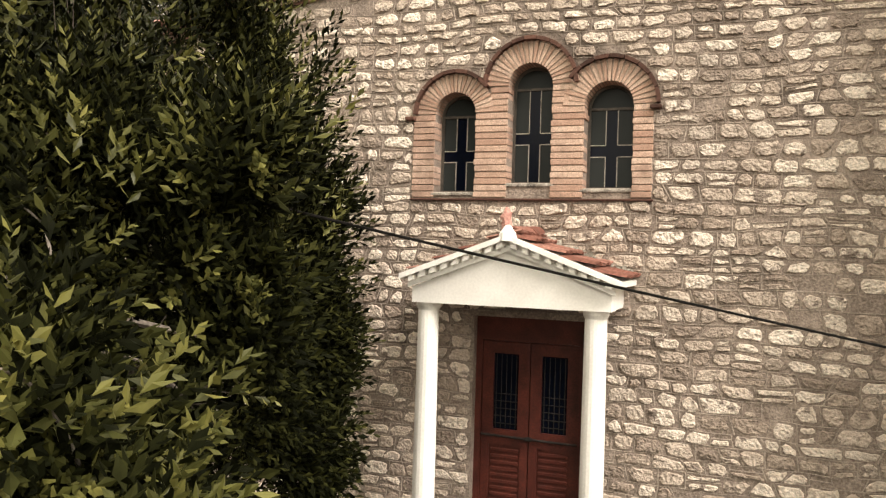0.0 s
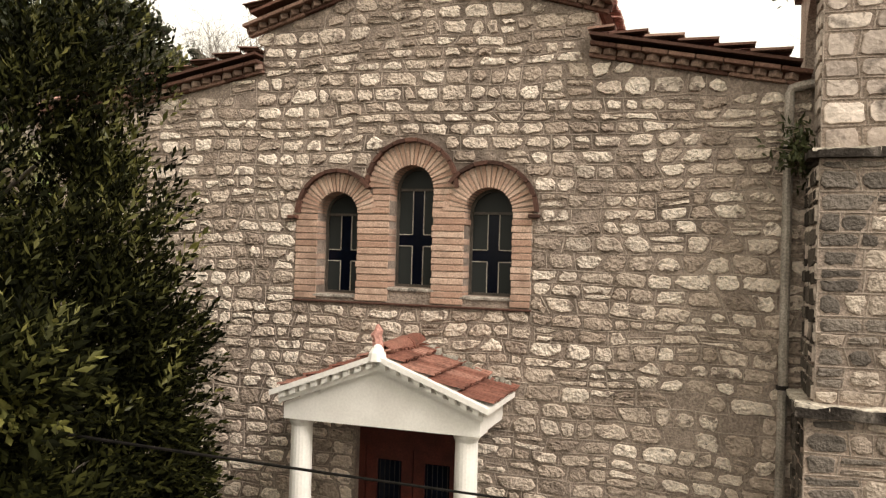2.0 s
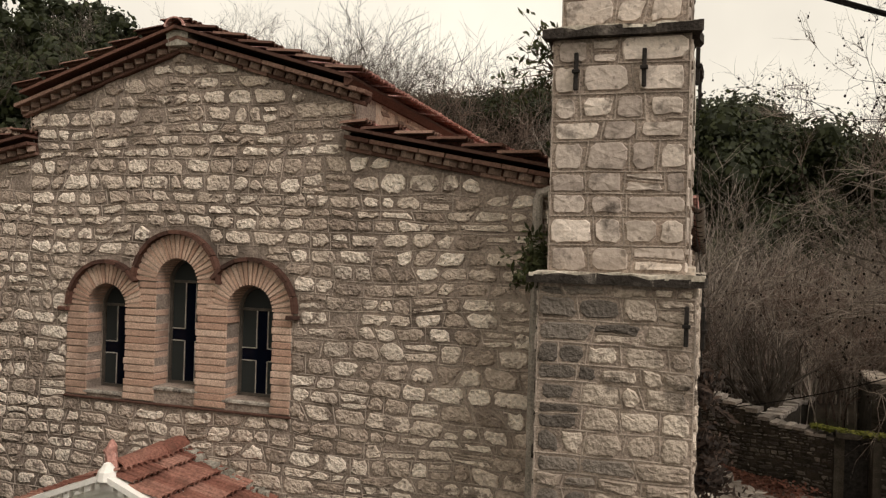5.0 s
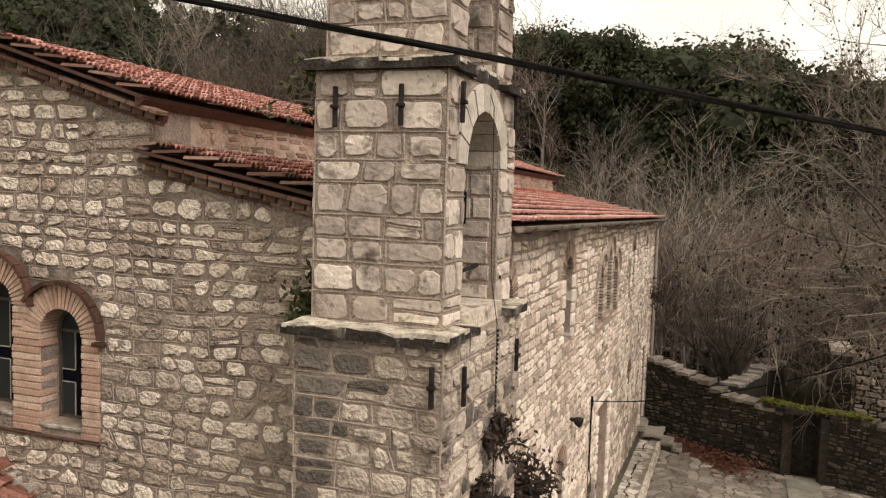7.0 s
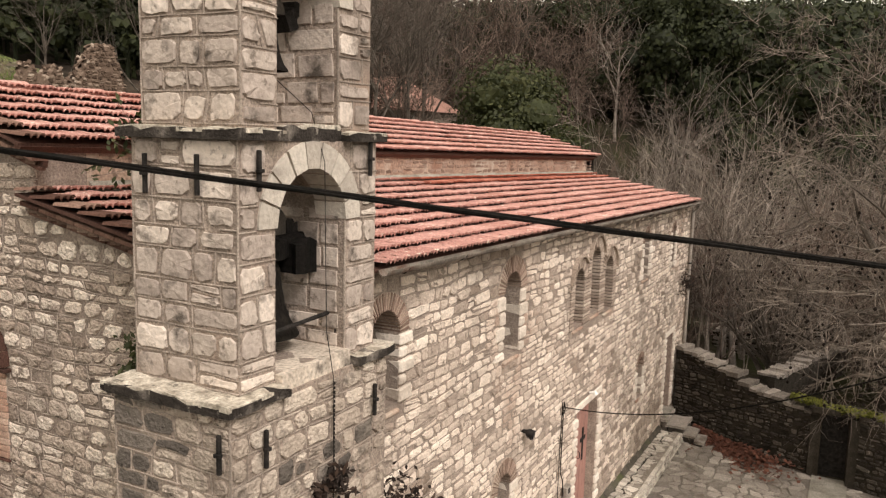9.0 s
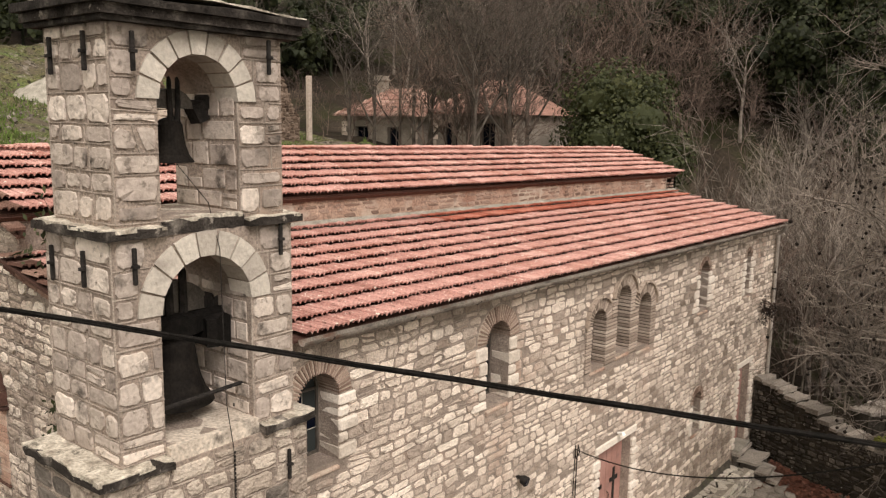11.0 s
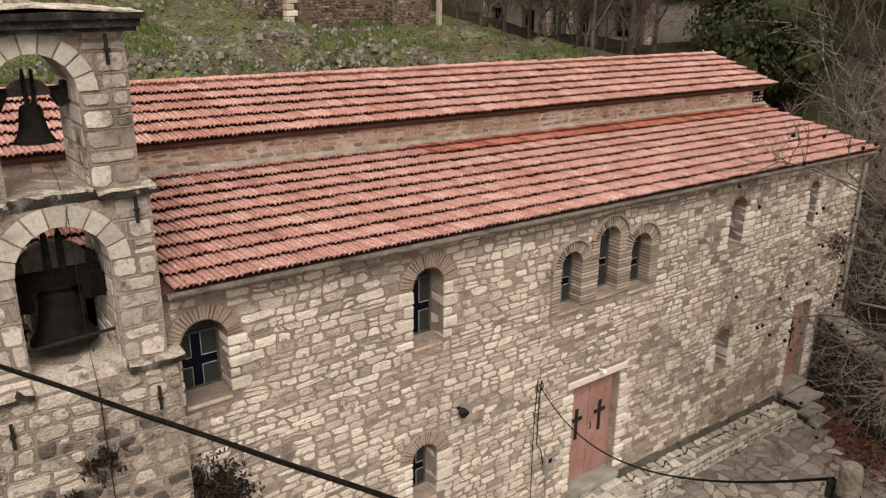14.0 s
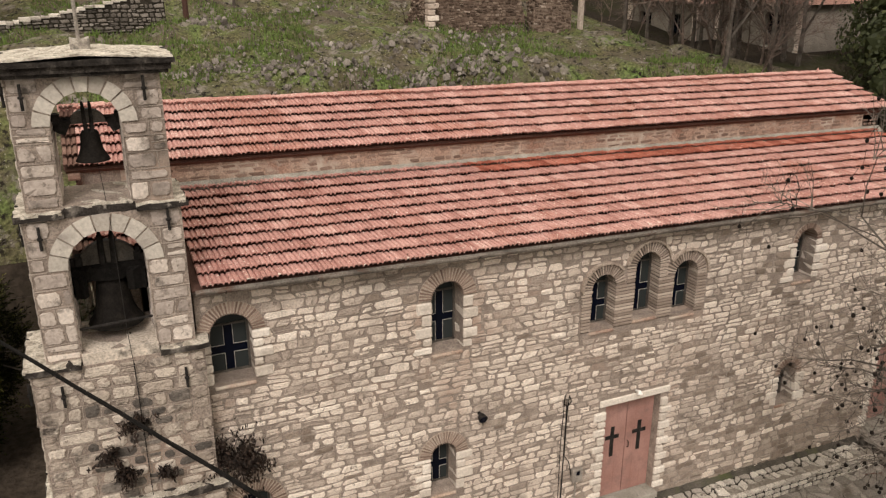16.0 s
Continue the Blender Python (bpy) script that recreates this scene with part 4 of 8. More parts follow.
# ---- the belfry ----
belfry = root("bell_tower", I4, (2.3, 8.9, 0), label="two-tier limestone bell gable with arched openings", category="bell tower")
BX0, BX1 = 1.73, 2.79
T1 = (8.46, 9.38, 5.36, 6.50)
T2 = (8.52, 9.30, 7.30, 8.26)
bm = B()
box(bm, 1.70, 2.88, 7.85, 9.95, 3.12, 5.22)
part("base", bm, MORTAR_S, belfry)
bm = B()
box(bm, 1.62, 2.96, 7.77, 10.02, -1.0, 3.06)
part("plinth", bm, MORTAR_S, belfry)
bm = B()
prism(bm, [(8.05, 5.22), (9.86, 5.22), (9.86, 7.17), (8.05, 7.17)], BX0, BX1, "x", [arch(*T1)])
part("lower_tier", bm, MORTAR_S, belfry)
bm = B()
prism(bm, [(8.12, 7.24), (9.79, 7.24), (9.79, 8.86), (8.12, 8.86)], BX0 + 0.05, BX1 - 0.03, "x", [arch(*T2)])
part("upper_tier", bm, MORTAR_S, belfry)


def ragged_box(bm, x0, x1, y0, y1, z0, z1, step=0.22, jag=0.012):
    """A stone ledge with chipped edges."""
    nx, ny = max(2, int((x1 - x0) / step)), max(2, int((y1 - y0) / step))
    g = bmesh.ops.create_grid(bm, x_segments=nx, y_segments=ny, size=0.5)
    vs = g["verts"]
    for v in vs:
        edge = abs(v.co.x) > 0.499 or abs(v.co.y) > 0.499
        v.co = Vector((x0 + (v.co.x + 0.5) * (x1 - x0), y0 + (v.co.y + 0.5) * (y1 - y0), z0))
        if edge:
            v.co += Vector((RNG.uniform(-jag, jag), RNG.uniform(-jag, jag), 0))
    fs = list({f for v in vs for f in v.link_faces})
    ext = bmesh.ops.extrude_face_region(bm, geom=fs)["geom"]
    for v in (g for g in ext if isinstance(g, bmesh.types.BMVert)):
        v.co.z = z1 + RNG.uniform(-jag, jag)
    return bm


# Dark sides below pale tops; a near-black course runs under the cornice.
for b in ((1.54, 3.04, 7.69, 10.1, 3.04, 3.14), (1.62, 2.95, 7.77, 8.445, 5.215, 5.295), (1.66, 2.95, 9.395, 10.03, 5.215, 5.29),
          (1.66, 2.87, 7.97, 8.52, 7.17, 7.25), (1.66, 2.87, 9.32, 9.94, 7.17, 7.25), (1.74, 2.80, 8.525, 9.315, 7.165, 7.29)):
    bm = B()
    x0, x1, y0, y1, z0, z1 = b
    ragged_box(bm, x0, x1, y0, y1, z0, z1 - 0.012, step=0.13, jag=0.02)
    part("ledge", bm, DARK_LEDGE, belfry, "dark chipped stone ledge")
    bm = B()
    ragged_box(bm, x0 + 0.01, x1 - 0.01, y0 + 0.01, y1 - 0.01, z1 - 0.03, z1 + 0.004, step=0.12, jag=0.014)
    part("ledge_top", bm, LICHEN, belfry, "pale lichen-covered top of the ledge")
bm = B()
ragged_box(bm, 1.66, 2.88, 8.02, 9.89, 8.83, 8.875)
part("cornice", bm, BLACK_STONE, belfry, "thin near-black stone course")
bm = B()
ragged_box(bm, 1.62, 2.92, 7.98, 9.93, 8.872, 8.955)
part("cornice", bm, DARK_LEDGE, belfry, "weathered stone cornice")
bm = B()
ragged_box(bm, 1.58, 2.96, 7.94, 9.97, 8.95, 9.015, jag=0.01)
part("cap", bm, BLACK_STONE, belfry, "near-black stone cap slab")
bm = B()
ragged_box(bm, 1.60, 2.945, 7.955, 9.955, 9.002, 9.022, step=0.12, jag=0.014)
for v in bm.verts:
    v.co.z += 0.06 * (1 - min(1, abs(v.co.y - 8.95))) * (v.co.z > 9.0)
part("cap_top", bm, LICHEN, belfry, "lichen-covered sloping top of the cap")
bm = B()
ragged_box(bm, 2.12, 2.36, 8.84, 9.08, 9.04, 9.2, step=0.1, jag=0.02)
part("cross_foot", bm, LEDGE, belfry)
bm = B()
tube(bm, [(2.24, 8.96, 9.15), (2.24, 8.96, 10.2)], 0.022, 8)
tube(bm, [(2.24, 8.7, 9.95), (2.24, 9.22, 9.95)], 0.02, 8)
part("cross", bm, PIPE, belfry, "slim metal cross")
bm = B()
ragged_box(bm, 1.75, 2.86, 8.46, 9.385, 5.2, 5.362, jag=0.008)
part("sill", bm, SILL, belfry, "sooty cream plaster sill of the lower arch")

FACE_S = pose(BX1, 0, 0, 0, 0, 90)
FACE_W = pose(0, 8.05, 0)
voussoirs("voussoir", belfry, (T1[0] + T1[1]) / 2, T1[3], 0.455, 0.67, 9, -0.022, 0.3, VOUSSOIR, FACE_S, inset=0.008)
voussoirs("voussoir", belfry, (T2[0] + T2[1]) / 2, T2[3], 0.385, 0.575, 9, -0.02, 0.3, VOUSSOIR, pose(BX1 - 0.03, 0, 0, 0, 0, 90), inset=0.008)



# ---- windows ----
def ring_outline(u0, u1, sill, spring, inset):
    return arch(u0 + inset, u1 - inset, sill + inset, spring, (u1 - u0) / 2 - inset)


def window(name, wall, spec, label, depth=0.2, cross=GLASS_BLUE, pale=GLASS_PALE, ledge=0.10):
    """A round-headed window: frame, crossed dark glass, dusty corner panes with pale glazing bars, sill."""
    u0, u1, sill, spring = spec[:4]
    c, w = (u0 + u1) / 2, u1 - u0
    win = root(name, wall, (c, 0, sill), label=label, category="window", kind="structure")
    d = depth
    bm = B()
    prism(bm, arch(u0 - 0.01, u1 + 0.01, sill - 0.01, spring), d, d + 0.06, "y", [ring_outline(u0, u1, sill, spring, 0.03)])
    box(bm, u0 + 0.02, u1 - 0.02, d + 0.002, d + 0.05, spring - 0.014, spring + 0.014)
    part("window_frame", bm, FRAME, win)
    mid, half, bar = sill + (spring - sill) * 0.48, 0.065, 0.009 if wall is WEST else 0.006
    a, b, lo, hi = u0 + 0.03, u1 - 0.03, sill + 0.03, spring - 0.014
    bm = B()
    box(bm, c - half, c + half, d + 0.022, d + 0.03, lo, hi)
    part("pane", bm, cross, win, "dark blue glass")
    for p, q in ((a, c - half), (c + half, b)):
        bm = B()
        box(bm, p, q, d + 0.022, d + 0.03, mid - half, mid + half)
        part("pane", bm, cross, win, "dark blue glass")
        for z0, z1, inner in ((lo, mid - half, mid - half), (mid + half, hi, mid + half)):
            bm = B()
            box(bm, p, q, d + 0.024, d + 0.029, z0, z1)
            part("pane", bm, pale, win, "dusty pale glass")
            edge = q if p == a else p
            bm = B()
            box(bm, edge - bar / 2, edge + bar / 2, d + 0.012, d + 0.034, z0, z1)
            s = -1 if p == a else 1
            x0, x1 = sorted((edge + s * bar / 2, a if p == a else b))
            box(bm, x0, x1, d + 0.013, d + 0.033, inner - bar / 2, inner + bar / 2)
            part("glazing_bar", bm, MUNTIN, win, "pale metal bar")
    bm = B()
    r = w / 2 - 0.03
    prism(bm, [(c + r * math.cos(math.pi * i / 12), spring + 0.012 + (r - 0.012) * math.sin(math.pi * i / 12)) for i in range(13)], d + 0.024, d + 0.03, "y")
    part("pane", bm, pale, win, "dusty arched fanlight pane")
    if ledge:
        bm = B()
        box(bm, u0 - 0.04 * (wall is WEST), u1 + 0.04 * (wall is WEST), -0.02 if wall is WEST else -0.035, d, sill - ledge, sill - 0.004, bevel=0.012)
        if wall is SOUTH:
            for v in bm.verts:
                v.co.z -= 0.05 * (v.co.y < 0.1) * (v.co.z > sill - 0.05)
        part("window_sill", bm, PLASTER_RED if wall is SOUTH else LEDGE, win)
    return win


west_label = "arched facade window with a dark glass cross"
for i, w in enumerate(W_WINDOWS):
    window("window_%d" % (i + 1), WEST, w, west_label, 0.22, ledge=0.05)
south_windows = [window("window_%d" % (i + 4), SOUTH, w, "arched side window with dark cross panes and brick arch", 0.31 if w[1] - w[0] > 0.45 else 0.22) for i, w in enumerate(S_WINDOWS[:6])]
triple = [window("window_%d" % (i + 10), SOUTH, w, "arched window of a brick-framed triple group", 0.25) for i, w in enumerate(S_TRIPLE)]
slit = window("window_13", SOUTH, S_WINDOWS[6], "narrow tall window near the far corner", 0.22)


def brick_piers(parent, spans, z0, z1, depth, material, height=0.072, joint=0.012):
    """Courses of thin bricks between openings."""
    for u0, u1 in spans:
        n = max(1, round((z1 - z0) / height))
        h = (z1 - z0) / n
        me = brick_mesh("brick", u1 - u0, depth + 0.02, h - joint, material)
        for i in range(n):
            piece("brick", me, parent, Matrix.Translation(((u0 + u1) / 2 + RNG.normal(0, 0.004), depth / 2 - 0.014 + RNG.normal(0, 0.003), z0 + (i + 0.5) * h)))


surround = root("facade_window_surround", WEST, (-2.3, 0, 3.74), label="brick piers and arches round the triple facade window", category="brickwork", kind="structure")
bm = B()
for u0, u1, z1 in ((-3.685, -3.425, 4.74), (-2.915, -2.545, 4.74), (-2.025, -1.675, 4.78), (-1.135, -0.935, 4.78)):
    box(bm, u0, u1, -0.006, 0.05, 3.77, z1)
for u0, u1, z0 in ((-2.74, -2.545, 4.745), (-2.025, -1.85, 4.785)):
    box(bm, u0, u1, -0.006, 0.05, z0, 5.03)
part("mortar_bed", bm, BRICK_JOINT, surround)
brick_piers(surround, [(-3.69, -3.418)], 3.77, 4.74, 0.2, BRICK)
brick_piers(surround, [(-2.922, -2.538)], 3.77, 4.74, 0.2, BRICK)
brick_piers(surround, [(-2.75, -2.538), (-2.032, -1.84)], 4.75, 5.03, 0.2, BRICK)
brick_piers(surround, [(-2.032, -1.668), (-1.142, -0.93)], 3.77, 4.78, 0.2, BRICK)
for (u0, u1, sill, spring), a0, a1, k, w in zip(W_WINDOWS, (0.62, 0.0, 0.0), (math.pi, math.pi, math.pi - 0.62), (8, 11, 8), (0.215, 0.25, 0.24)):
    c, r = (u0 + u1) / 2, (u1 - u0) / 2
    bm = B()
    prism(bm, [((r + 0.01) * math.cos(t), (r + 0.01) * math.sin(t)) for t in np.linspace(0, math.pi, 17)] + [((r + w - 0.005) * math.cos(t), (r + w - 0.005) * math.sin(t)) for t in np.linspace(math.pi, 0, 17)], -0.012, 0.05, "y")
    bmesh.ops.translate(bm, verts=bm.verts, vec=(c, 0, spring))
    part("mortar_bed", bm, BRICK_JOINT, surround)
    voussoirs("brick", surround, c, spring, r - 0.002, r + w, 23, -0.026, 0.2, BRICK, inset=0.006)
    voussoirs("hood_tile", surround, c, spring, r + w + 0.003, r + w + 0.04, k, -0.085, 0.0, DARK_BRICK, a0=a0, a1=a1)
# Slim dark strip along the foot of the piers.
bm = B()
box(bm, -3.71, -0.91, -0.038, 0.0, 3.738, 3.762, bevel=0.006)
part("base_course", bm, DARK_BRICK, surround, "slim dark strip under the piers")
for u, z in ((-3.72, 4.73), (-0.905, 4.77)):
    bm = B()
    box(bm, u - 0.06, u + 0.06, -0.085, 0.0, z - 0.05, z - 0.01, bevel=0.006)
    part("hood_stop", bm, DARK_BRICK, surround)

surround_s = root("side_window_surround", SOUTH, (17.4, 0, 4.0), label="pale brick piers and arches round the triple side window", category="brickwork", kind="structure")
bm = B()
for u0, u1, z1 in ((16.15, 16.323, 4.84), (16.827, 17.203, 4.84), (17.737, 18.053, 4.82), (18.597, 18.79, 4.82)):
    box(bm, u0, u1, -0.006, 0.24, 4.06, z1)
for u0, u1 in ((17.05, 17.203), (17.737, 17.89)):
    box(bm, u0, u1, -0.006, 0.24, 4.845, 5.12)
part("mortar_bed", bm, DARK_JOINT, surround_s)
brick_piers(surround_s, [(16.14, 16.335), (16.815, 17.215), (17.725, 18.065), (18.585, 18.80)], 4.08, 4.85, 0.23, BRICK_S, 0.058, 0.017)
brick_piers(surround_s, [(17.04, 17.215), (17.725, 17.9)], 4.86, 5.12, 0.23, BRICK_S, 0.058, 0.017)
for (u0, u1, sill, spring), a0, a1 in zip(S_TRIPLE, (0.7, 0.2, 0.0), (math.pi, math.pi - 0.2, math.pi - 0.7)):
    c, r = (u0 + u1) / 2, (u1 - u0) / 2
    bm = B()
    prism(bm, [((r - 0.003) * math.cos(t), (r - 0.003) * math.sin(t)) for t in np.linspace(0, math.pi, 17)] + [((r + 0.175) * math.cos(t), (r + 0.175) * math.sin(t)) for t in np.linspace(math.pi, 0, 17)], -0.008, 0.05, "y")
    bmesh.ops.translate(bm, verts=bm.verts, vec=(c, 0, spring))
    part("mortar_bed", bm, DARK_JOINT, surround_s)
    voussoirs("brick", surround_s, c, spring, r - 0.012, r + 0.18, 21, -0.026, 0.24, BRICK_S, inset=0.010)
    voussoirs("hood_tile", surround_s, c, spring, r + 0.182, r + 0.222, 8, -0.07, 0.0, BRICK_JOINT, a0=a0, a1=a1)
for win, w in zip(south_windows + [slit], S_WINDOWS):
    c, r = (w[0] + w[1]) / 2, (w[1] - w[0]) / 2
    bm = B()
    prism(bm, [((r + 0.012) * math.cos(t), (r + 0.012) * math.sin(t)) for t in np.linspace(0, math.pi, 17)] + [((w[4] - 0.006) * math.cos(t), (w[4] - 0.006) * math.sin(t)) for t in np.linspace(math.pi, 0, 17)], -0.016, 0.05, "y")
    bmesh.ops.translate(bm, verts=bm.verts, vec=(c, 0, w[3]))
    part("mortar_bed", bm, BRICK_JOINT, win)
    voussoirs("brick", win, c, w[3], r - 0.002, w[4] - 0.01, 25 if w[4] > 0.4 else 15, -0.026, 0.30, BRICK_R, inset=0.009)
    for u, side in ((w[0], -1), (w[1], 1)):
        z, k = w[2] - 0.02, int(w[0] * 10) % 2
        while z < w[3] - 0.06:
            h = min(RNG.uniform(0.13, 0.22), w[3] - z)
            wide = (0.15, 0.27)[(k + (side > 0)) % 2] * RNG.uniform(0.85, 1.15)
            bm = B()
            box(bm, *sorted((u, u + side * wide)), -0.030 - RNG.uniform(0, 0.012), 0.305 if w[1] - w[0] > 0.45 else 0.215, z + 0.012, z + h - 0.012, bevel=0.02)
            for v in bm.verts:
                v.co += Vector(RNG.normal(0, 0.004, 3))
            part("quoin", bm, QUOIN, win, "pale squared jamb stone")
            z += h
            k += 1


# ---- doors ----
def side_door(name, spec, leaves, label):
    """Boarded doors of faded pink paint, with dark crosses, in a stone frame."""
    u0, u1, z0, z1 = spec
    door = root(name, SOUTH, ((u0 + u1) / 2, 0, z0), label=label, category="door", kind="structure")
    w = (u1 - u0) / leaves
    for i in range(leaves):
        a, b = u0 + i * w + 0.008, u0 + (i + 1) * w - 0.008
        bm = B()
        box(bm, a, b, 0.16, 0.2, z0 + 0.015, z1 - 0.01, bevel=0.005)
        for k in (0.33, 0.66):
            box(bm, a + (b - a) * k - 0.004, a + (b - a) * k + 0.004, 0.156, 0.1605, z0 + 0.03, z1 - 0.03)
        leaf = part("door_leaf", bm, PINKDOOR, door)
        c, m = (a + b) / 2, z0 + (z1 - z0) * 0.58
        bm = B()
        box(bm, c - 0.04, c + 0.04, 0.148, 0.158, m - 0.34, m + 0.3)
        box(bm, c - 0.15, c - 0.04, 0.148, 0.158, m + 0.04, m + 0.12)
        box(bm, c + 0.04, c + 0.15, 0.148, 0.158, m + 0.04, m + 0.12)
        part("cross", bm, BLACK, leaf, "black cross-shaped opening")
    bm = B()
    tube(bm, [((u0 + u1) / 2 + 0.06, 0.155, z0 + 1.0), ((u0 + u1) / 2 + 0.06, 0.12, z0 + 1.02), ((u0 + u1) / 2 + 0.06, 0.12, z0 + 1.12), ((u0 + u1) / 2 + 0.06, 0.155, z0 + 1.14)], 0.009, 6)
    part("door_handle", bm, BLACK, door)
    bm = B()
    box(bm, u0 - 0.14, u1 + 0.2, -0.03, 0.22, z1 + 0.004, z1 + 0.14, bevel=0.015)
    part("lintel", bm, QUOIN, door, "pale stone lintel")
    bm = B()
    box(bm, u0 - 0.02, u1 + 0.04, -0.16, 0.22, z0 - 0.12, z0 + 0.004, bevel=0.012)
    part("threshold", bm, CEMENT, door)
    k, z = 0, z0 + 0.02
    while z < z1 - 0.1:
        h = RNG.uniform(0.13, 0.2)
        for u, s in ((u1, 1), (u0, -1)):
            wd = (0.16, 0.26)[(k + (s > 0)) % 2]
            bm = B()
            box(bm, *sorted((u + s * 0.004, u + s * wd)), -0.045 - RNG.uniform(0, 0.012), 0.16, z, min(z + h - 0.028, z1), bevel=0.022)
            part("quoin", bm, QUOIN, door)
        z += h
        k += 1
    return door


side_door("door_1", S_DOORS[0], 2, "closed double door in faded pink paint with crosses")
side_door("door_2", S_DOORS[1], 1, "closed single door in faded pink paint with cross")

u0, u1, z0, z1 = W_DOOR
door = root("door_3", WEST, ((u0 + u1) / 2, 0, z0), label="closed dark red carved wooden double door", category="door", kind="structure")
bm = B()
prism(bm, [(u0, z0), (u1, z0), (u1, z1), (u0, z1)], 0.12, 0.24, "y", [[(u0 + 0.07, z0 + 0.001), (u1 - 0.07, z0 + 0.001), (u1 - 0.07, z1 - 0.28), (u0 + 0.07, z1 - 0.28)]])
part("door_frame", bm, DOORWOOD, door)
mid = (u0 + u1) / 2
for s in (-1, 1):
    a, b = sorted((mid + s * 0.006, mid + s * ((u1 - u0) / 2 - 0.075)))
    top = z1 - 0.29
    bm = B()
    glass = [(a + 0.13, z0 + 1.02), (b - 0.13, z0 + 1.02), (b - 0.13, top - 0.14), (a + 0.13, top - 0.14)]
    low = [(a + 0.09, z0 + 0.14), (b - 0.09, z0 + 0.14), (b - 0.09, z0 + 0.84), (a + 0.09, z0 + 0.84)]
    prism(bm, [(a, z0 + 0.01), (b, z0 + 0.01), (b, top), (a, top)], 0.165, 0.21, "y", [glass, low])
    leaf = part("door_leaf", bm, DOORWOOD, door)
    bm = B()
    box(bm, a + 0.12, b - 0.12, 0.188, 0.196, z0 + 1.0, top - 0.13)
    part("pane", bm, GLASS_BLUE, leaf, "dark glass behind the grille")
    for k in range(5):
        for vertical in (0, 1):
            bm = B()
            if vertical:
                x = a + 0.13 + (b - a - 0.26) * (k + 0.5) / 5
                box(bm, x - 0.004, x + 0.004, 0.176, 0.184, z0 + 1.03, top - 0.15)
            else:
                z = z0 + 1.08 + k * 0.085
                box(bm, a + 0.13, b - 0.13, 0.172, 0.18, z, z + 0.009)
            part("grille_bar", bm, BLACK, leaf)
    bm = B()
    box(bm, a + 0.08, b - 0.08, 0.19, 0.2, z0 + 0.13, z0 + 0.85)
    part("panel", bm, DOORWOOD, leaf)
    for k in range(9):
        z = z0 + 0.17 + k * 0.073
        bm = B()
        box(bm, a + 0.11, b - 0.11, 0.174, 0.192, z, z + 0.045, bevel=0.008)
        part("carved_slat", bm, DOORWOOD, leaf)
bm = B()
tube(bm, [(u0 + 0.02, 0.14, z0 + 0.95), (mid, 0.135, z0 + 0.94), (u1 - 0.02, 0.14, z0 + 0.93)], 0.014, 8)
box(bm, mid - 0.04, mid + 0.05, 0.12, 0.15, z0 + 0.92, z0 + 0.965, bevel=0.008)
part("locking_bar", bm, BLACK, door, "long iron bar across the door")

# ---- porch ----
PX, PF = -2.20, 7.56
porch = root("porch", I4, (PX, 7.9, -0.1), label="white painted porch with columns, pediment and red tiles", category="porch")
RISE = 0.375
porch_tile, porch_cap = tile_mesh.copy(), cap_mesh.copy()
for me in (porch_tile, porch_cap):
    me.materials[0] = PORCH_TILE


def rake(x):
    return 3.325 - RISE * abs(x - PX)


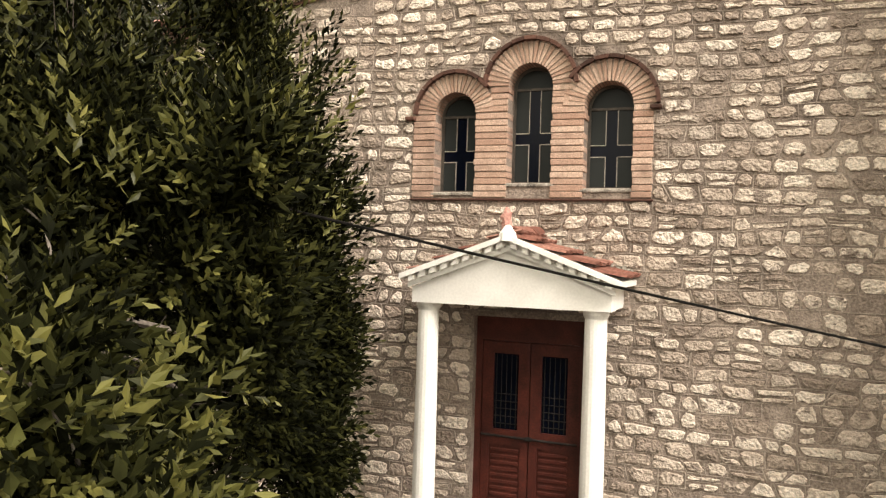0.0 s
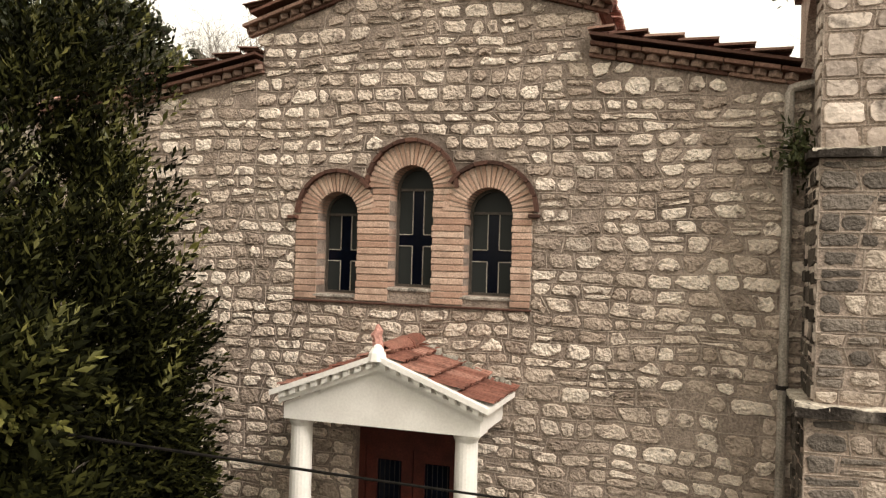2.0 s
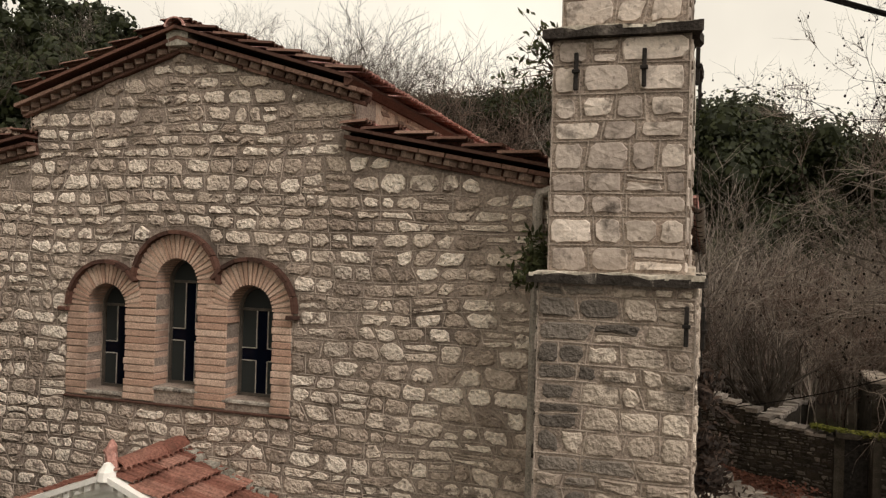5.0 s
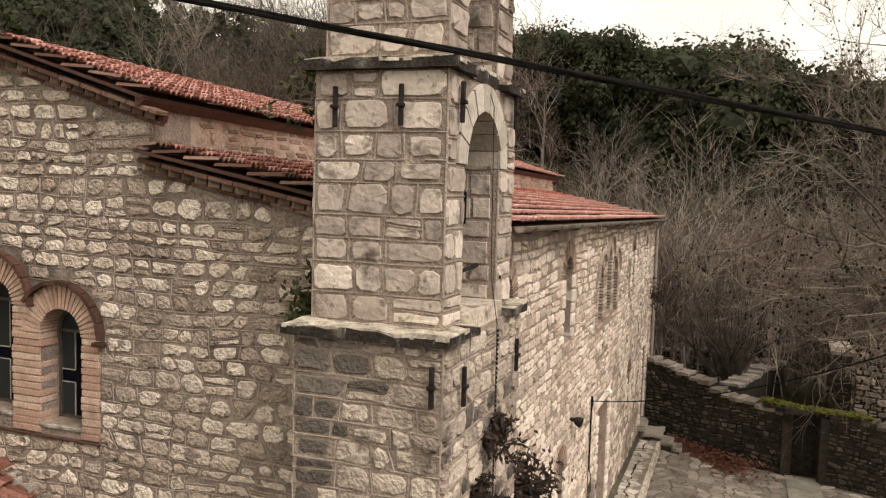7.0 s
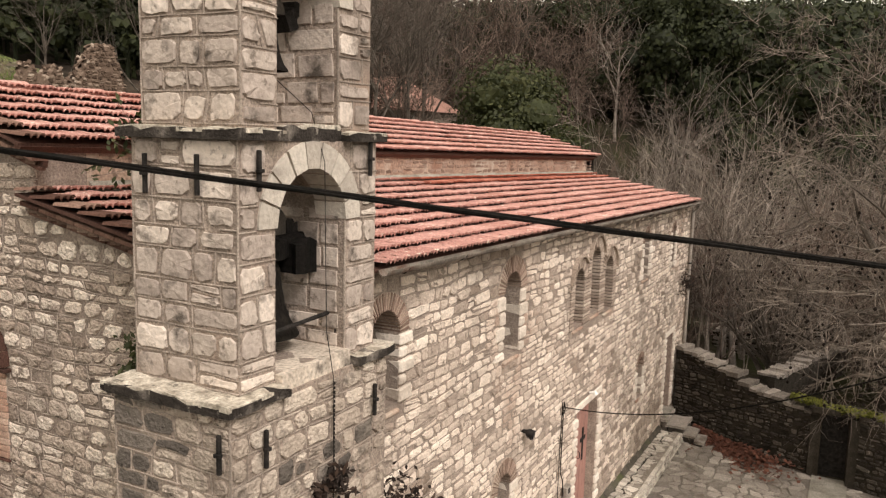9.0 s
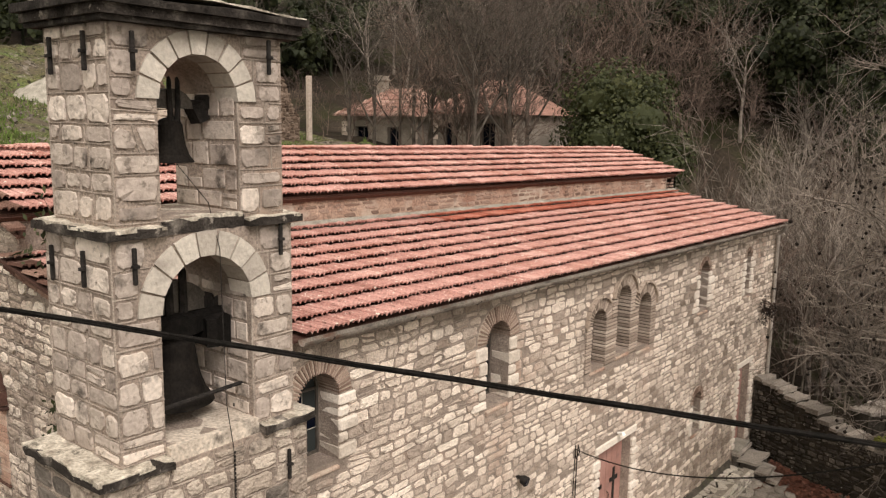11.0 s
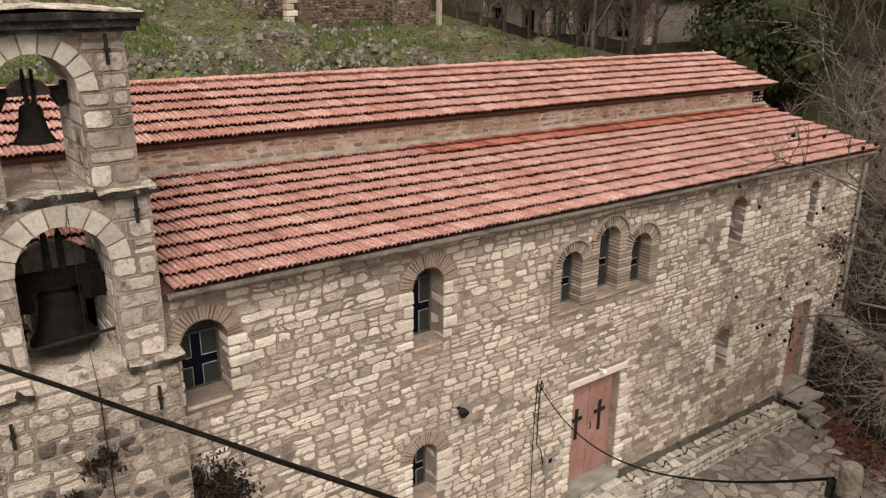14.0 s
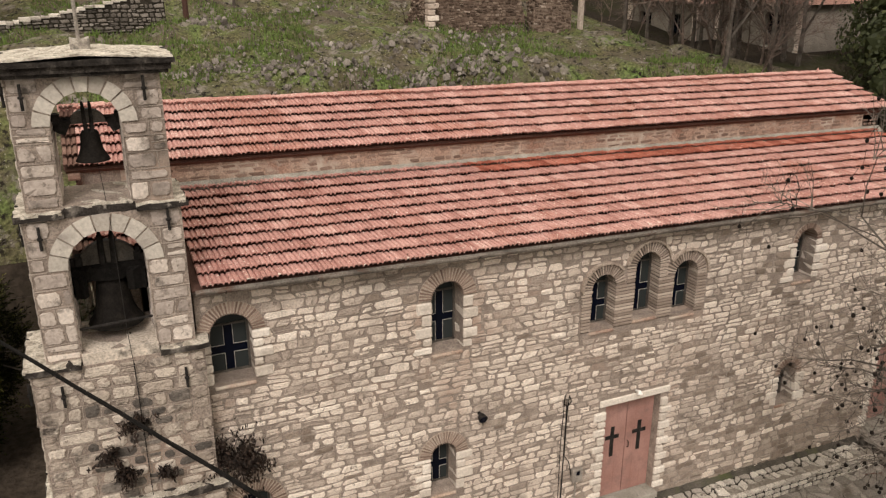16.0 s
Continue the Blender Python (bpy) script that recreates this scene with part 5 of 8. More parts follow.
for x in (-3.11, -1.34):
    bm = B()
    lathe(bm, [(0.15, -0.1), (0.15, 0.0), (0.122, 0.03), (0.118, 1.2), (0.11, 2.52), (0.13, 2.56), (0.13, 2.6)], 20, (x, 7.86, 0))
    part("column", bm, WHITE, porch, smooth=False)
bm = B()
prism(bm, [(-3.24, 2.60), (-1.17, 2.60), (-1.17, 2.76), (PX, rake(PX) - 0.15), (-3.24, 2.76)], 7.70, 7.98, "y")
part("pediment", bm, WHITE, porch, "smooth white pediment")
for s in (-1, 1):
    bm = B()
    x0 = PX + s * 1.01
    box(bm, *sorted((x0, x0 - s * 0.22)), 7.982, 8.677, 2.60, 2.83)
    part("side_beam", bm, WHITE, porch)
    bm = B()
    e = PX + s * 1.14
    prism(bm, [(PX, rake(PX)), (e, rake(e)), (e, rake(e) - 0.055), (PX, rake(PX) - 0.055)][::s], PF, 8.67, "y")
    part("cornice", bm, WHITE, porch, "moulded white raking cornice")
    bm = B()
    prism(bm, [(PX, rake(PX) - 0.115), (PX + s * 1.07, rake(PX + s * 1.07) - 0.115), (PX + s * 1.07, rake(PX + s * 1.07) - 0.165), (PX, rake(PX) - 0.165)][::s], 7.645, 7.70, "y")
    part("moulding", bm, WHITE, porch)
    bm = B()
    prism(bm, [(PX, rake(PX) - 0.05), (PX + s * 1.05, rake(PX + s * 1.05) - 0.05), (PX + s * 1.05, rake(PX + s * 1.05) - 0.12), (PX, rake(PX) - 0.12)][::s], 7.68, 7.75, "y")
    part("frieze", bm, WHITE, porch)
    for i in range(9):
        x = PX + s * (0.07 + i * 0.118)
        bm = B()
        prism(bm, [(x - 0.031, rake(x - 0.031) - 0.05), (x + 0.031, rake(x + 0.031) - 0.05), (x + 0.031, rake(x + 0.031) - 0.114), (x - 0.031, rake(x - 0.031) - 0.114)], 7.585, 7.69, "y")
        part("dentil", bm, WHITE, porch)
    out = Vector((s * RISE, 0, 1)).normalized()
    up = Vector((-s, 0, RISE)).normalized()
    along = up.cross(out)
    for j in range(4):
        for i in range(5):
            pos = Vector((e, 0, rake(e))) + up * (j * 0.315 - (0.02 if s > 0 else -0.06)) - out * (0.028 if s > 0 else 0.065)
            pos.y = PF + 0.075 + (i + 0.5) * 0.206
            m = Matrix((along, up, out)).transposed().to_4x4()
            m.translation = pos + out * RNG.uniform(0, 0.012)
            piece("tile", porch_tile, porch, m @ pose(0, 0, 0, RNG.normal(0, 1.5), RNG.normal(0, 1.2), RNG.normal(0, 1.5)))
    # crumbling mortar where the tiles meet the wall
    for i in range(17):
        x = PX + s * (0.05 + i * 0.064 + RNG.uniform(-0.02, 0.02))
        bm = B()
        w, hgt = RNG.uniform(0.012, 0.035), RNG.uniform(0.0, 0.05)
        ragged_box(bm, x - w, x + w, 8.60 - RNG.uniform(0, 0.05), 8.672, rake(x) + 0.01, rake(x) + (0.05 + hgt if s > 0 else 0.03), step=0.025, jag=0.012)
        part("mortar_lump", bm, CEMENT, porch)
for i in range(3):
    piece("ridge_tile", porch_cap, porch, pose(PX, PF + 0.18 + i * 0.31, 3.315 + 0.01 * i, RNG.normal(2, 1), 0, RNG.normal(0, 3)))
bm = B()
lathe(bm, [(0.10, 3.26), (0.085, 3.34), (0.05, 3.385), (0.035, 3.41), (0.01, 3.42)], 10, (PX, PF + 0.07, 0))
part("finial_foot", bm, WHITE, porch)
bm = B()
tube(bm, [(PX - 0.03, PF + 0.16, 3.34), (PX - 0.04, PF + 0.16, 3.44), (PX - 0.055, PF + 0.16, 3.50), (PX - 0.03, PF + 0.16, 3.55), (PX - 0.05, PF + 0.17, 3.60)], [0.06, 0.055, 0.06, 0.045, 0.015], 8)
part("finial", bm, TILE, porch, "small broken clay finial")
bm = B()
box(bm, -3.5, -0.9, 7.3, 8.678, -0.25, -0.1, bevel=0.02)
part("porch_step", bm, CEMENT, porch)

# ---- cornices of the facade's rakes ----
def cornice(name, a, b):
    """Two brick courses with a row of tilted dentil bricks between them, along a raking edge in the facade's frame."""
    a, b = Vector((a[0], 0, a[1])), Vector((b[0], 0, b[1]))
    d = (b - a).normalized()
    thing = root(name, WEST, tuple((a + b) / 2), label="dark brick cornice with sawtooth dentils under the roof edge", category="cornice", kind="structure")
    n = Vector((-d.z, 0, d.x)) * (1 if d.x > 0 else -1)
    L = (b - a).length
    m = Matrix((d if d.x > 0 else -d, Vector((0, 1, 0)), n)).transposed().to_4x4()
    m.translation = a if d.x > 0 else b
    for k, (z0, z1, proud) in enumerate(((-0.145, -0.108, 0.05), (-0.045, -0.004, 0.15))):
        u = 0.0
        while u < L - 0.02:
            w = min(RNG.uniform(0.24, 0.3), L - u)
            bm = B()
            box(bm, u + 0.004, u + w - 0.004, -proud - RNG.uniform(0, 0.008), 0.02, z0, z1, bevel=0.005, m=m)
            part("brick", bm, CORNICE_BRICK, thing)
            u += w
    # Backing kept darker than the bricks, so the dentil gaps look shaded.
    bm = B()
    box(bm, 0, L, -0.03, 0.02, -0.11, -0.04, m=m)
    part("backing", bm, DARK_BRICK, thing)
    me = brick_mesh("dentil", 0.092, 0.092, 0.062, BRICK_R)
    u = 0.06
    while u < L - 0.04:
        piece("dentil", me, thing, m @ pose(u, -0.05, -0.077, 0, 0, 45 + RNG.normal(0, 4)))
        u += 0.145


cornice("cornice_aisle_south", (CLERE, facade_top(CLERE + 0.01) + 0.01), (1.72, facade_top(1.72) + 0.01))
cornice("cornice_nave_south", (AX, facade_top(AX) + 0.01), (CLERE + 0.22, facade_top(AX) - NSLOPE * (CLERE + 0.22 - AX) + 0.01))
cornice("cornice_nave_north", (2 * AX - CLERE - 0.22, facade_top(AX) - NSLOPE * (CLERE + 0.22 - AX) + 0.01), (AX, facade_top(AX) + 0.01))
cornice("cornice_aisle_north", (-7.3, facade_top(-7.3) + 0.01), (2 * AX - CLERE, facade_top(CLERE + 0.01) + 0.01))
# Near-black red brick carries the shadow line under the eaves in its colour.
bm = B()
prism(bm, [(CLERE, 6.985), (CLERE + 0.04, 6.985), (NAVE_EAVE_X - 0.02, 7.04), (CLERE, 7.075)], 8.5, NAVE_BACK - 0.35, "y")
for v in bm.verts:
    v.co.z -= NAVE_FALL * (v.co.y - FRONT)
tagged(part("soffit", bm, DARK_BRICK, label="dark red soffit strip coloured for the shadow under the nave eaves"), category="soffit", kind="structure")

# ---- gutters and pipes ----
gutter = root("gutter", I4, (2.86, 18, 5.8), label="grey metal gutter along the aisle eaves", category="gutter")
bm = B()
prof = [(2.86 + 0.06 * math.cos(a), 0.06 * math.sin(a)) for a in np.linspace(math.pi, 2 * math.pi, 9)]
prof += [(2.86 + 0.052 * math.cos(a), 0.052 * math.sin(a)) for a in np.linspace(2 * math.pi, math.pi, 9)]
prism(bm, [(u, v + 6.015) for u, v in prof], 9.92, BACK, "y")
for v in bm.verts:
    v.co.z -= 0.019 * (v.co.y - FRONT)
part("channel", bm, GUTTER, gutter)
for i in range(14):
    y = 10.3 + i * 1.25
    bm = B()
    tube(bm, [(2.6, y, 5.93), (2.74, y, 6.0), (2.80, y, 5.95), (2.86, y, 5.945), (2.925, y, 6.0)], 0.008, 5)
    for v in bm.verts:
        v.co.z -= 0.019 * (y - FRONT)
    part("bracket", bm, BLACK, gutter)


def downpipe(points, label, clamps):
    pipe = root("downpipe", I4, points[-1], label=label, category="downpipe")
    bm = B()
    tube(bm, points, 0.047, 10)
    part("pipe", bm, PIPE, pipe)
    for x, y, z in clamps:
        bm = B()
        lathe(bm, [(0.056, z - 0.02), (0.056, z + 0.02)], 10, (x, y, 0))
        part("clamp", bm, BLACK, pipe)


downpipe([(1.76, 8.60, 6.02), (1.6, 8.60, 5.99), (1.54, 8.60, 5.97), (1.52, 8.60, 5.92), (1.52, 8.60, 3.0), (1.50, 8.60, -0.1)],
         "grey downpipe with an elbow on the facade", [(1.52, 8.6, 5.4), (1.515, 8.6, 3.15), (1.51, 8.6, 1.2)])
downpipe([(2.86, 26.0, 5.64), (2.82, 26.0, 5.54), (2.68, 26.0, 5.4), (2.68, 26.0, -0.4)], "grey downpipe at the far corner of the church", [(2.68, 26.0, 4), (2.68, 26.0, 1.5)])

# ---- bells ----
def bell(name, y, z, size, x, label):
    b = root(name, I4, (x, y, z), label=label, category="bell")
    bm = B()
    prof = [(0.50, 0.0), (0.47, 0.06), (0.40, 0.16), (0.33, 0.36), (0.29, 0.6), (0.27, 0.8), (0.22, 0.9), (0.1, 0.95), (0.04, 0.96)]
    inner = [(0.44, 0.0), (0.38, 0.1)]
    lathe(bm, [(r * size, h * size) for r, h in inner[::-1] + prof], 28, (x, y, z))
    part("bell_body", bm, BRONZE, b, smooth=False)
    bm = B()
    tube(bm, [(x, y, z + 0.3 * size), (x, y, z - 0.04 * size)], [0.02 * size, 0.05 * size], 8)
    part("clapper", bm, BLACK, b)
    bm = B()
    for s in (-1, 1):
        tube(bm, [(x + 0.075, y + s * 0.07 * size, z + 0.88 * size), (x + 0.08, y + s * 0.10 * size, z + 1.25 * size), (x + 0.08, y + s * 0.10 * size, z + 1.72 * size), (x + 0.07, y + s * 0.10 * size, z + 1.80 * size)],
             [0.07 * size, 0.06 * size, 0.05 * size, 0.012], 6)
    part("crown", bm, BLACK, b)
    bm = B()
    h = z + 1.22 * size
    prism(bm, [(y + 0.5 * size * math.cos(a), h - 0.03 + 0.42 * size * math.sin(a)) for a in np.linspace(0, math.pi, 13)], x - 0.06, x + 0.06, "x")
    part("headstock", bm, FRAME, b, "dark rounded wooden headstock")
    for side in (-1, 1):
        bm = B()
        ragged_box(bm, -0.07, 0.07, -0.16 * size, 0.16 * size, -0.24 * size, 0.2 * size, step=0.06, jag=0.018)
        bmesh.ops.transform(bm, matrix=pose(x, y + side * 0.72 * size, h - 0.10 * size, side * 28, 0, 0), verts=bm.verts)
        part("yoke_arm", bm, BLACK, b, "dark iron counterweight plate")
    bm = B()
    tube(bm, [(x, y - 0.47, h + 0.03), (x, y + 0.47, h + 0.03)], 0.022, 8)
    part("axle", bm, BLACK, b)
    for s in (-1, 1):
        bm = B()
        box(bm, x - 0.09, x + 0.09, y + s * 0.36 - 0.05, y + s * 0.36 + 0.05, h - 0.04, h + 0.1, bevel=0.02)
        part("bearing", bm, BLACK, b)
    return b


bell("bell", 8.93, 7.73, 0.41, 2.28, "small dark bronze bell in the upper arch")
bell("bell", 8.93, 5.50, 0.72, 2.2, "large dark bronze bell in the lower arch")
bm = B()
tube(bm, [(2.62, 8.45, 5.62), (2.62, 9.40, 5.66)], 0.02, 8)
tagged(part("tie_bar", bm, BLACK, label="iron bar across the lower bell arch"), category="iron bar")
beam = root("bell_beam", I4, (2.25, 8.92, 6.2), label="rough blackened timber beam carrying the large bell", category="beam")
for x0, x1, z0, z1, jag in ((2.02, 2.16, 6.20, 6.40, 0.03), (2.26, 2.40, 6.16, 6.34, 0.035)):
    bm = B()
    ragged_box(bm, x0, x1, 8.44, 9.40, z0, z1, step=0.09, jag=jag)
    part("timber", bm, RUBBER, beam)
for y0, y1, z0, z1 in ((9.12, 9.37, 6.02, 6.3), (8.48, 8.62, 5.98, 6.24)):
    bm = B()
    ragged_box(bm, 2.2, 2.5, y0, y1, z0, z1, step=0.07, jag=0.035)
    part("bearing_block", bm, RUBBER, beam)
chain = root("bell_chain", I4, (2.92, 9.06, 1.0), label="thin dark bell chain hanging down the tower", category="chain")
bm = B()
tube(bm, [(2.3, 8.97, 7.72), (2.72, 9.0, 7.4), (2.84, 9.02, 7.0), (2.86, 9.03, 5.6), (2.92, 9.05, 5.2), (2.93, 9.06, 3.2), (3.08, 9.06, 3.0), (3.03, 9.06, 1.0)], 0.004, 5)
part("chain", bm, BLACK, chain)
link = None
for i in range(52):
    z = 5.15 - i * 0.04 if i < 48 else 5.6
    bm = B()
    if link is None:
        box(bm, -0.006, 0.006, -0.006, 0.006, -0.014, 0.014, bevel=0.002)
        link = to_mesh("link", bm, BLACK)
    else:
        bm.free()
    piece("link", link, chain, pose(2.928, 9.058, z, 0, 0, 45 * (i % 2)))

# ---- iron wall anchors ----
bm = B()
box(bm, -0.017, 0.017, -0.045, -0.012, -0.15, 0.15, bevel=0.006)
anchor_bar = to_mesh("anchor_bar", bm, BLACK)
bm = B()
box(bm, -0.03, 0.03, -0.06, -0.02, -0.014, 0.014, bevel=0.004)
anchor_pin = to_mesh("anchor_pin", bm, BLACK)
SF, WF = pose(2.815, 0, 0, 0, 0, 90), pose(0, 8.03, 0)
for wall, u, z in ((SF, 9.59, 8.66), (SF, 9.69, 7.02), (SF, 8.22, 6.95), (SF, 8.28, 8.62), (pose(2.905, 0, 0, 0, 0, 90), 9.68, 4.83), (pose(2.905, 0, 0, 0, 0, 90), 8.18, 4.87),
                   (pose(0, 7.83, 0), 2.82, 4.93), (WF, 1.92, 6.9), (WF, 2.45, 6.91), (pose(0, 8.1, 0), 1.95, 8.6), (pose(0, 8.1, 0), 2.5, 8.62), (pose(2.985, 0, 0, 0, 0, 90), 8.1, 2.7)):
    a = root("wall_anchor", wall, (u, 0, z), label="black iron tie-rod anchor on the bell tower", category="wall anchor", group="wall anchors")
    piece("anchor_bar", anchor_bar, a, Matrix.Translation((u, 0, z)))
    piece("anchor_pin", anchor_pin, a, Matrix.Translation((u, 0, z)))

# ---- things on the side wall ----
lamp = root("wall_lamp", SOUTH, (14.23, 0, 2.99), label="small black round spotlight on the side wall", category="wall lamp")
bm = B()
tube(bm, [(14.23, 0.0, 2.99), (14.23, -0.06, 2.99), (14.23, -0.1, 2.98), (14.235, -0.18, 2.95)], [0.03, 0.03, 0.065, 0.08], 12)
part("housing", bm, BLACK, lamp)
bm = B()
tube(bm, [(14.236, -0.181, 2.95), (14.237, -0.19, 2.948)], [0.07, 0.06], 12)
part("lens", bm, GLASS_BLUE, lamp)
meter = root("meter_box", SOUTH, (16.22, 0, 1.2), label="grey electric meter box with conduit on the wall", category="meter box")
bm = B()
box(bm, 16.12, 16.33, -0.12, -0.022, 1.10, 1.38, bevel=0.012)
part("case", bm, PIPE, meter)
bm = B()
box(bm, 16.19, 16.26, -0.128, -0.12, 1.26, 1.34)
part("dial_window", bm, GLASS_BLUE, meter)
bm = B()
tube(bm, [(16.22, -0.06, 1.1), (16.22, -0.05, 0.6), (16.21, -0.05, -0.3)], 0.016, 6)
part("conduit", bm, PIPE, meter)
wires = root("wall_wires", SOUTH, (15.95, 0, 2.9), label="thin dark wires looped down the side wall", category="wire")
bm = B()
tube(bm, [(15.9, -0.04, 2.95), (15.88, -0.05, 2.8), (15.95, -0.04, 2.7), (16.03, -0.05, 2.8), (15.99, -0.04, 2.93), (15.96, -0.04, 2.6), (15.95, -0.04, 1.7), (16.05, -0.05, 1.55), (16.13, -0.05, 1.2)], 0.009, 5)
part("wire", bm, RUBBER, wires)
bm = B()
tube(bm, [(15.90, -0.04, 2.95), (15.86, -0.04, 2.0), (15.87, -0.04, 0.2)], 0.007, 5)
part("wire", bm, RUBBER, wires)
bm = B()
tube(bm, [(2.62 + 6.96 * t, 15.96 - 4.71 * t, 2.85 + 4.03 * t - 2.4 * t * (1 - t)) for t in np.linspace(0, 1, 25)], 0.009, 5)
tagged(part("overhead_wire", bm, RUBBER, label="thin wire sagging from the wall to a pole"), category="wire")
bm = B()
tube(bm, [(2.6 + 0.02, 17.45, 2.68), (2.72, 17.45, 2.7), (2.74, 17.45, 2.66)], [0.02, 0.035, 0.05], 10)
tagged(part("door_lamp", bm, WHITE, label="small white lamp over the side door"), category="lamp")

# ---- cables in the air ----
power = root("power_cable", I4, (6, 8.4, 6.6), label="thick twisted black power cable hanging across the view", category="cable")
for k in range(3):
    pts = []
    for i in range(181):
        x = -16 + 44 * i / 180
        a = i * 0.55 + k * 2.094
        pts.append((x, 4.46 + 0.657 * x + 0.009 * math.cos(a), 7.47 - 0.134 * x + 0.00066 * (x - 6) ** 2 + 0.009 * math.sin(a)))
    bm = B()
    tube(bm, pts, 0.011, 6)
    part("strand", bm, RUBBER, power)
bm = B()
tube(bm, [(x, 5.33 + 0.692 * x, 2.78 - 0.22 * x + 0.004 * (x - 0.5) ** 2) for x in np.linspace(-3.2, 2.9, 31)] + [(2.93, 7.76, 2.17)], 0.009, 6)
tagged(part("black_cable", bm, RUBBER, label="thin black cable strung before the facade"), category="cable")

pole = root("utility_pole", I4, (9.66, 11.25, -0.5), label="weathered grey wooden utility pole with iron bracket", category="pole")
bm = B()
tube(bm, [(9.70, 11.27, -0.7), (9.67, 11.26, 4.0), (9.66, 11.25, 6.97), (9.66, 11.25, 7.0)], [0.085, 0.07, 0.058, 0.05], 14)
part("shaft", bm, WOOD, pole)
bm = B()
lathe(bm, [(0.067, 6.74), (0.067, 6.83)], 14, (9.66, 11.25, 0))
box(bm, 9.555, 9.6, 11.22, 11.28, 6.76, 6.87, bevel=0.01)
part("bracket", bm, BLACK, pole, "black iron clamp and wire hook")

# ---- the yard ----
rng = np.random.default_rng(31)


def wall_line_y(x):
    """The yard wall's near face."""
    return 25.15 - 0.36 * (x - 2.6)


def flag_cells(x0, x1, y0, y1, size, rng, keep, gap=0.026):
    """Crazy paving: irregular flat stones in jittered cells."""
    nx, ny = int((x1 - x0) / size), int((y1 - y0) / size)
    corner = {}
    for i in range(nx + 1):
        for j in range(ny + 1):
            corner[i, j] = Vector((x0 + (i + 0.5 * (j % 2) + rng.uniform(-0.32, 0.32)) * size, y0 + (j + rng.uniform(-0.32, 0.32)) * size))
    out = []
    for i in range(nx):
        for j in range(ny):
            q = [corner[i, j], corner[i + 1, j], corner[i + 1, j + 1], corner[i, j + 1]]
            c = sum(q, Vector((0, 0))) / 4
            if not keep(c.x, c.y):
                continue
            pts = []
            for k in range(4):
                a, b = q[k], q[(k + 1) % 4]
                pts += [a.lerp(b, 0.12), a.lerp(b, 0.5) + Vector((rng.normal(0, 0.02), rng.normal(0, 0.02))), a.lerp(b, 0.88)]
            g = 1 - gap / size * rng.uniform(0.7, 1.8)
            out.append([c + (p - c) * g for p in pts])
    return out


def flags(cells, z, parent, limit, near, rng, material=FLAG, thick=0.05, name="flagstone"):
    cells = sorted(cells, key=lambda q: (q[0] - Vector(near)).length)
    verts, faces = [], []
    for i, q in enumerate(cells):
        c = sum(q, Vector((0, 0))) / len(q)
        zz = z(c.x, c.y) if callable(z) else z
        tilt = Vector((rng.normal(0, 0.012), rng.normal(0, 0.012)))
        v, f, n = [], [], len(q)
        for s, h in ((1.0, -thick), (1.0, 0.008), (0.95, 0.016)):
            v += [((p.x - c.x) * s, (p.y - c.y) * s, h + tilt.dot(p - c)) for p in q]
        for k in range(2):
            f += [(k * n + a, k * n + (a + 1) % n, (k + 1) * n + (a + 1) % n, (k + 1) * n + a) for a in range(n)]
        f.append(tuple(range(2 * n, 3 * n)))
        off = Vector((c.x, c.y, zz + rng.uniform(-0.006, 0.008)))
        if i < limit:
            me = bpy.data.meshes.new(name)
            me.from_pydata(v, [], f)
            me.materials.append(material)
            piece(name, me, parent, Matrix.Translation(off))
        else:
            k = len(verts)
            verts += [tuple(Vector(p) + off) for p in v]
            faces += [[a + k for a in q2] for q2 in f]
    if verts:
        soup("paving", verts, faces, material, parent, kind="stuff")


yard = root("pavement", I4, (6, 20, -0.5), label="yard of grey irregular flagstones with earth joints", category="pavement", kind="structure")


def yard_z(x, y):
    """The paving climbs a little towards the church."""
    return -0.5 + 0.22 * smooth_step(5.6, 3.2, x)


bx = [3.15 + 0.25 * i for i in range(13)] + [8.0, 12.0, 22.0]
verts = [(x, y, yard_z(x, y) + dz) for dz in (0.0, -0.25) for x in bx for y in (6.0, wall_line_y(x))]
n = 2 * len(bx)
faces = [q for i in range(len(bx) - 1) for k in (2 * i,) for q in ((k, k + 2, k + 3, k + 1), (n + k, n + k + 1, n + k + 3, n + k + 2), (k, n + k, n + k + 2, k + 2), (k + 1, k + 3, n + k + 3, n + k + 1))]
faces += [(0, 1, n + 1, n), (n - 2, 2 * n - 2, 2 * n - 1, n - 1)]
soup("bed", verts, faces, YARD_BED, yard)
flags(flag_cells(3.1, 12, 13.5, 25, 0.27, rng, lambda x, y: y < wall_line_y(x) - 0.15 and not (6.15 < x < 7.05 and y > 17) and x > 3.28), yard_z, yard, 300, (5.5, 22), rng)
bm = B()
for i in range(7):
    z = 17.2 + i * 0.95
    box(bm, 6.22, 6.98, z, z + 0.93, -0.5, -0.472, bevel=0.006)
part("cement_path", bm, CEMENT, yard, "smooth cement strip leading to the gate")

walk_way = root("raised_walkway", I4, (2.95, 20.8, -0.1), label="raised walkway of pale flags and cement with a small-block kerb", category="walkway", kind="structure")
WALK0, WALK1, KERB = 18.15, 23.7, 3.22


def walk_z(x, y):
    """The walkway's top falls towards the far door."""
    return 0.11 - 0.022 * (y - WALK0)


def sunk(bm):
    for v in bm.verts:
        v.co.z += walk_z(0, v.co.y)
    return bm


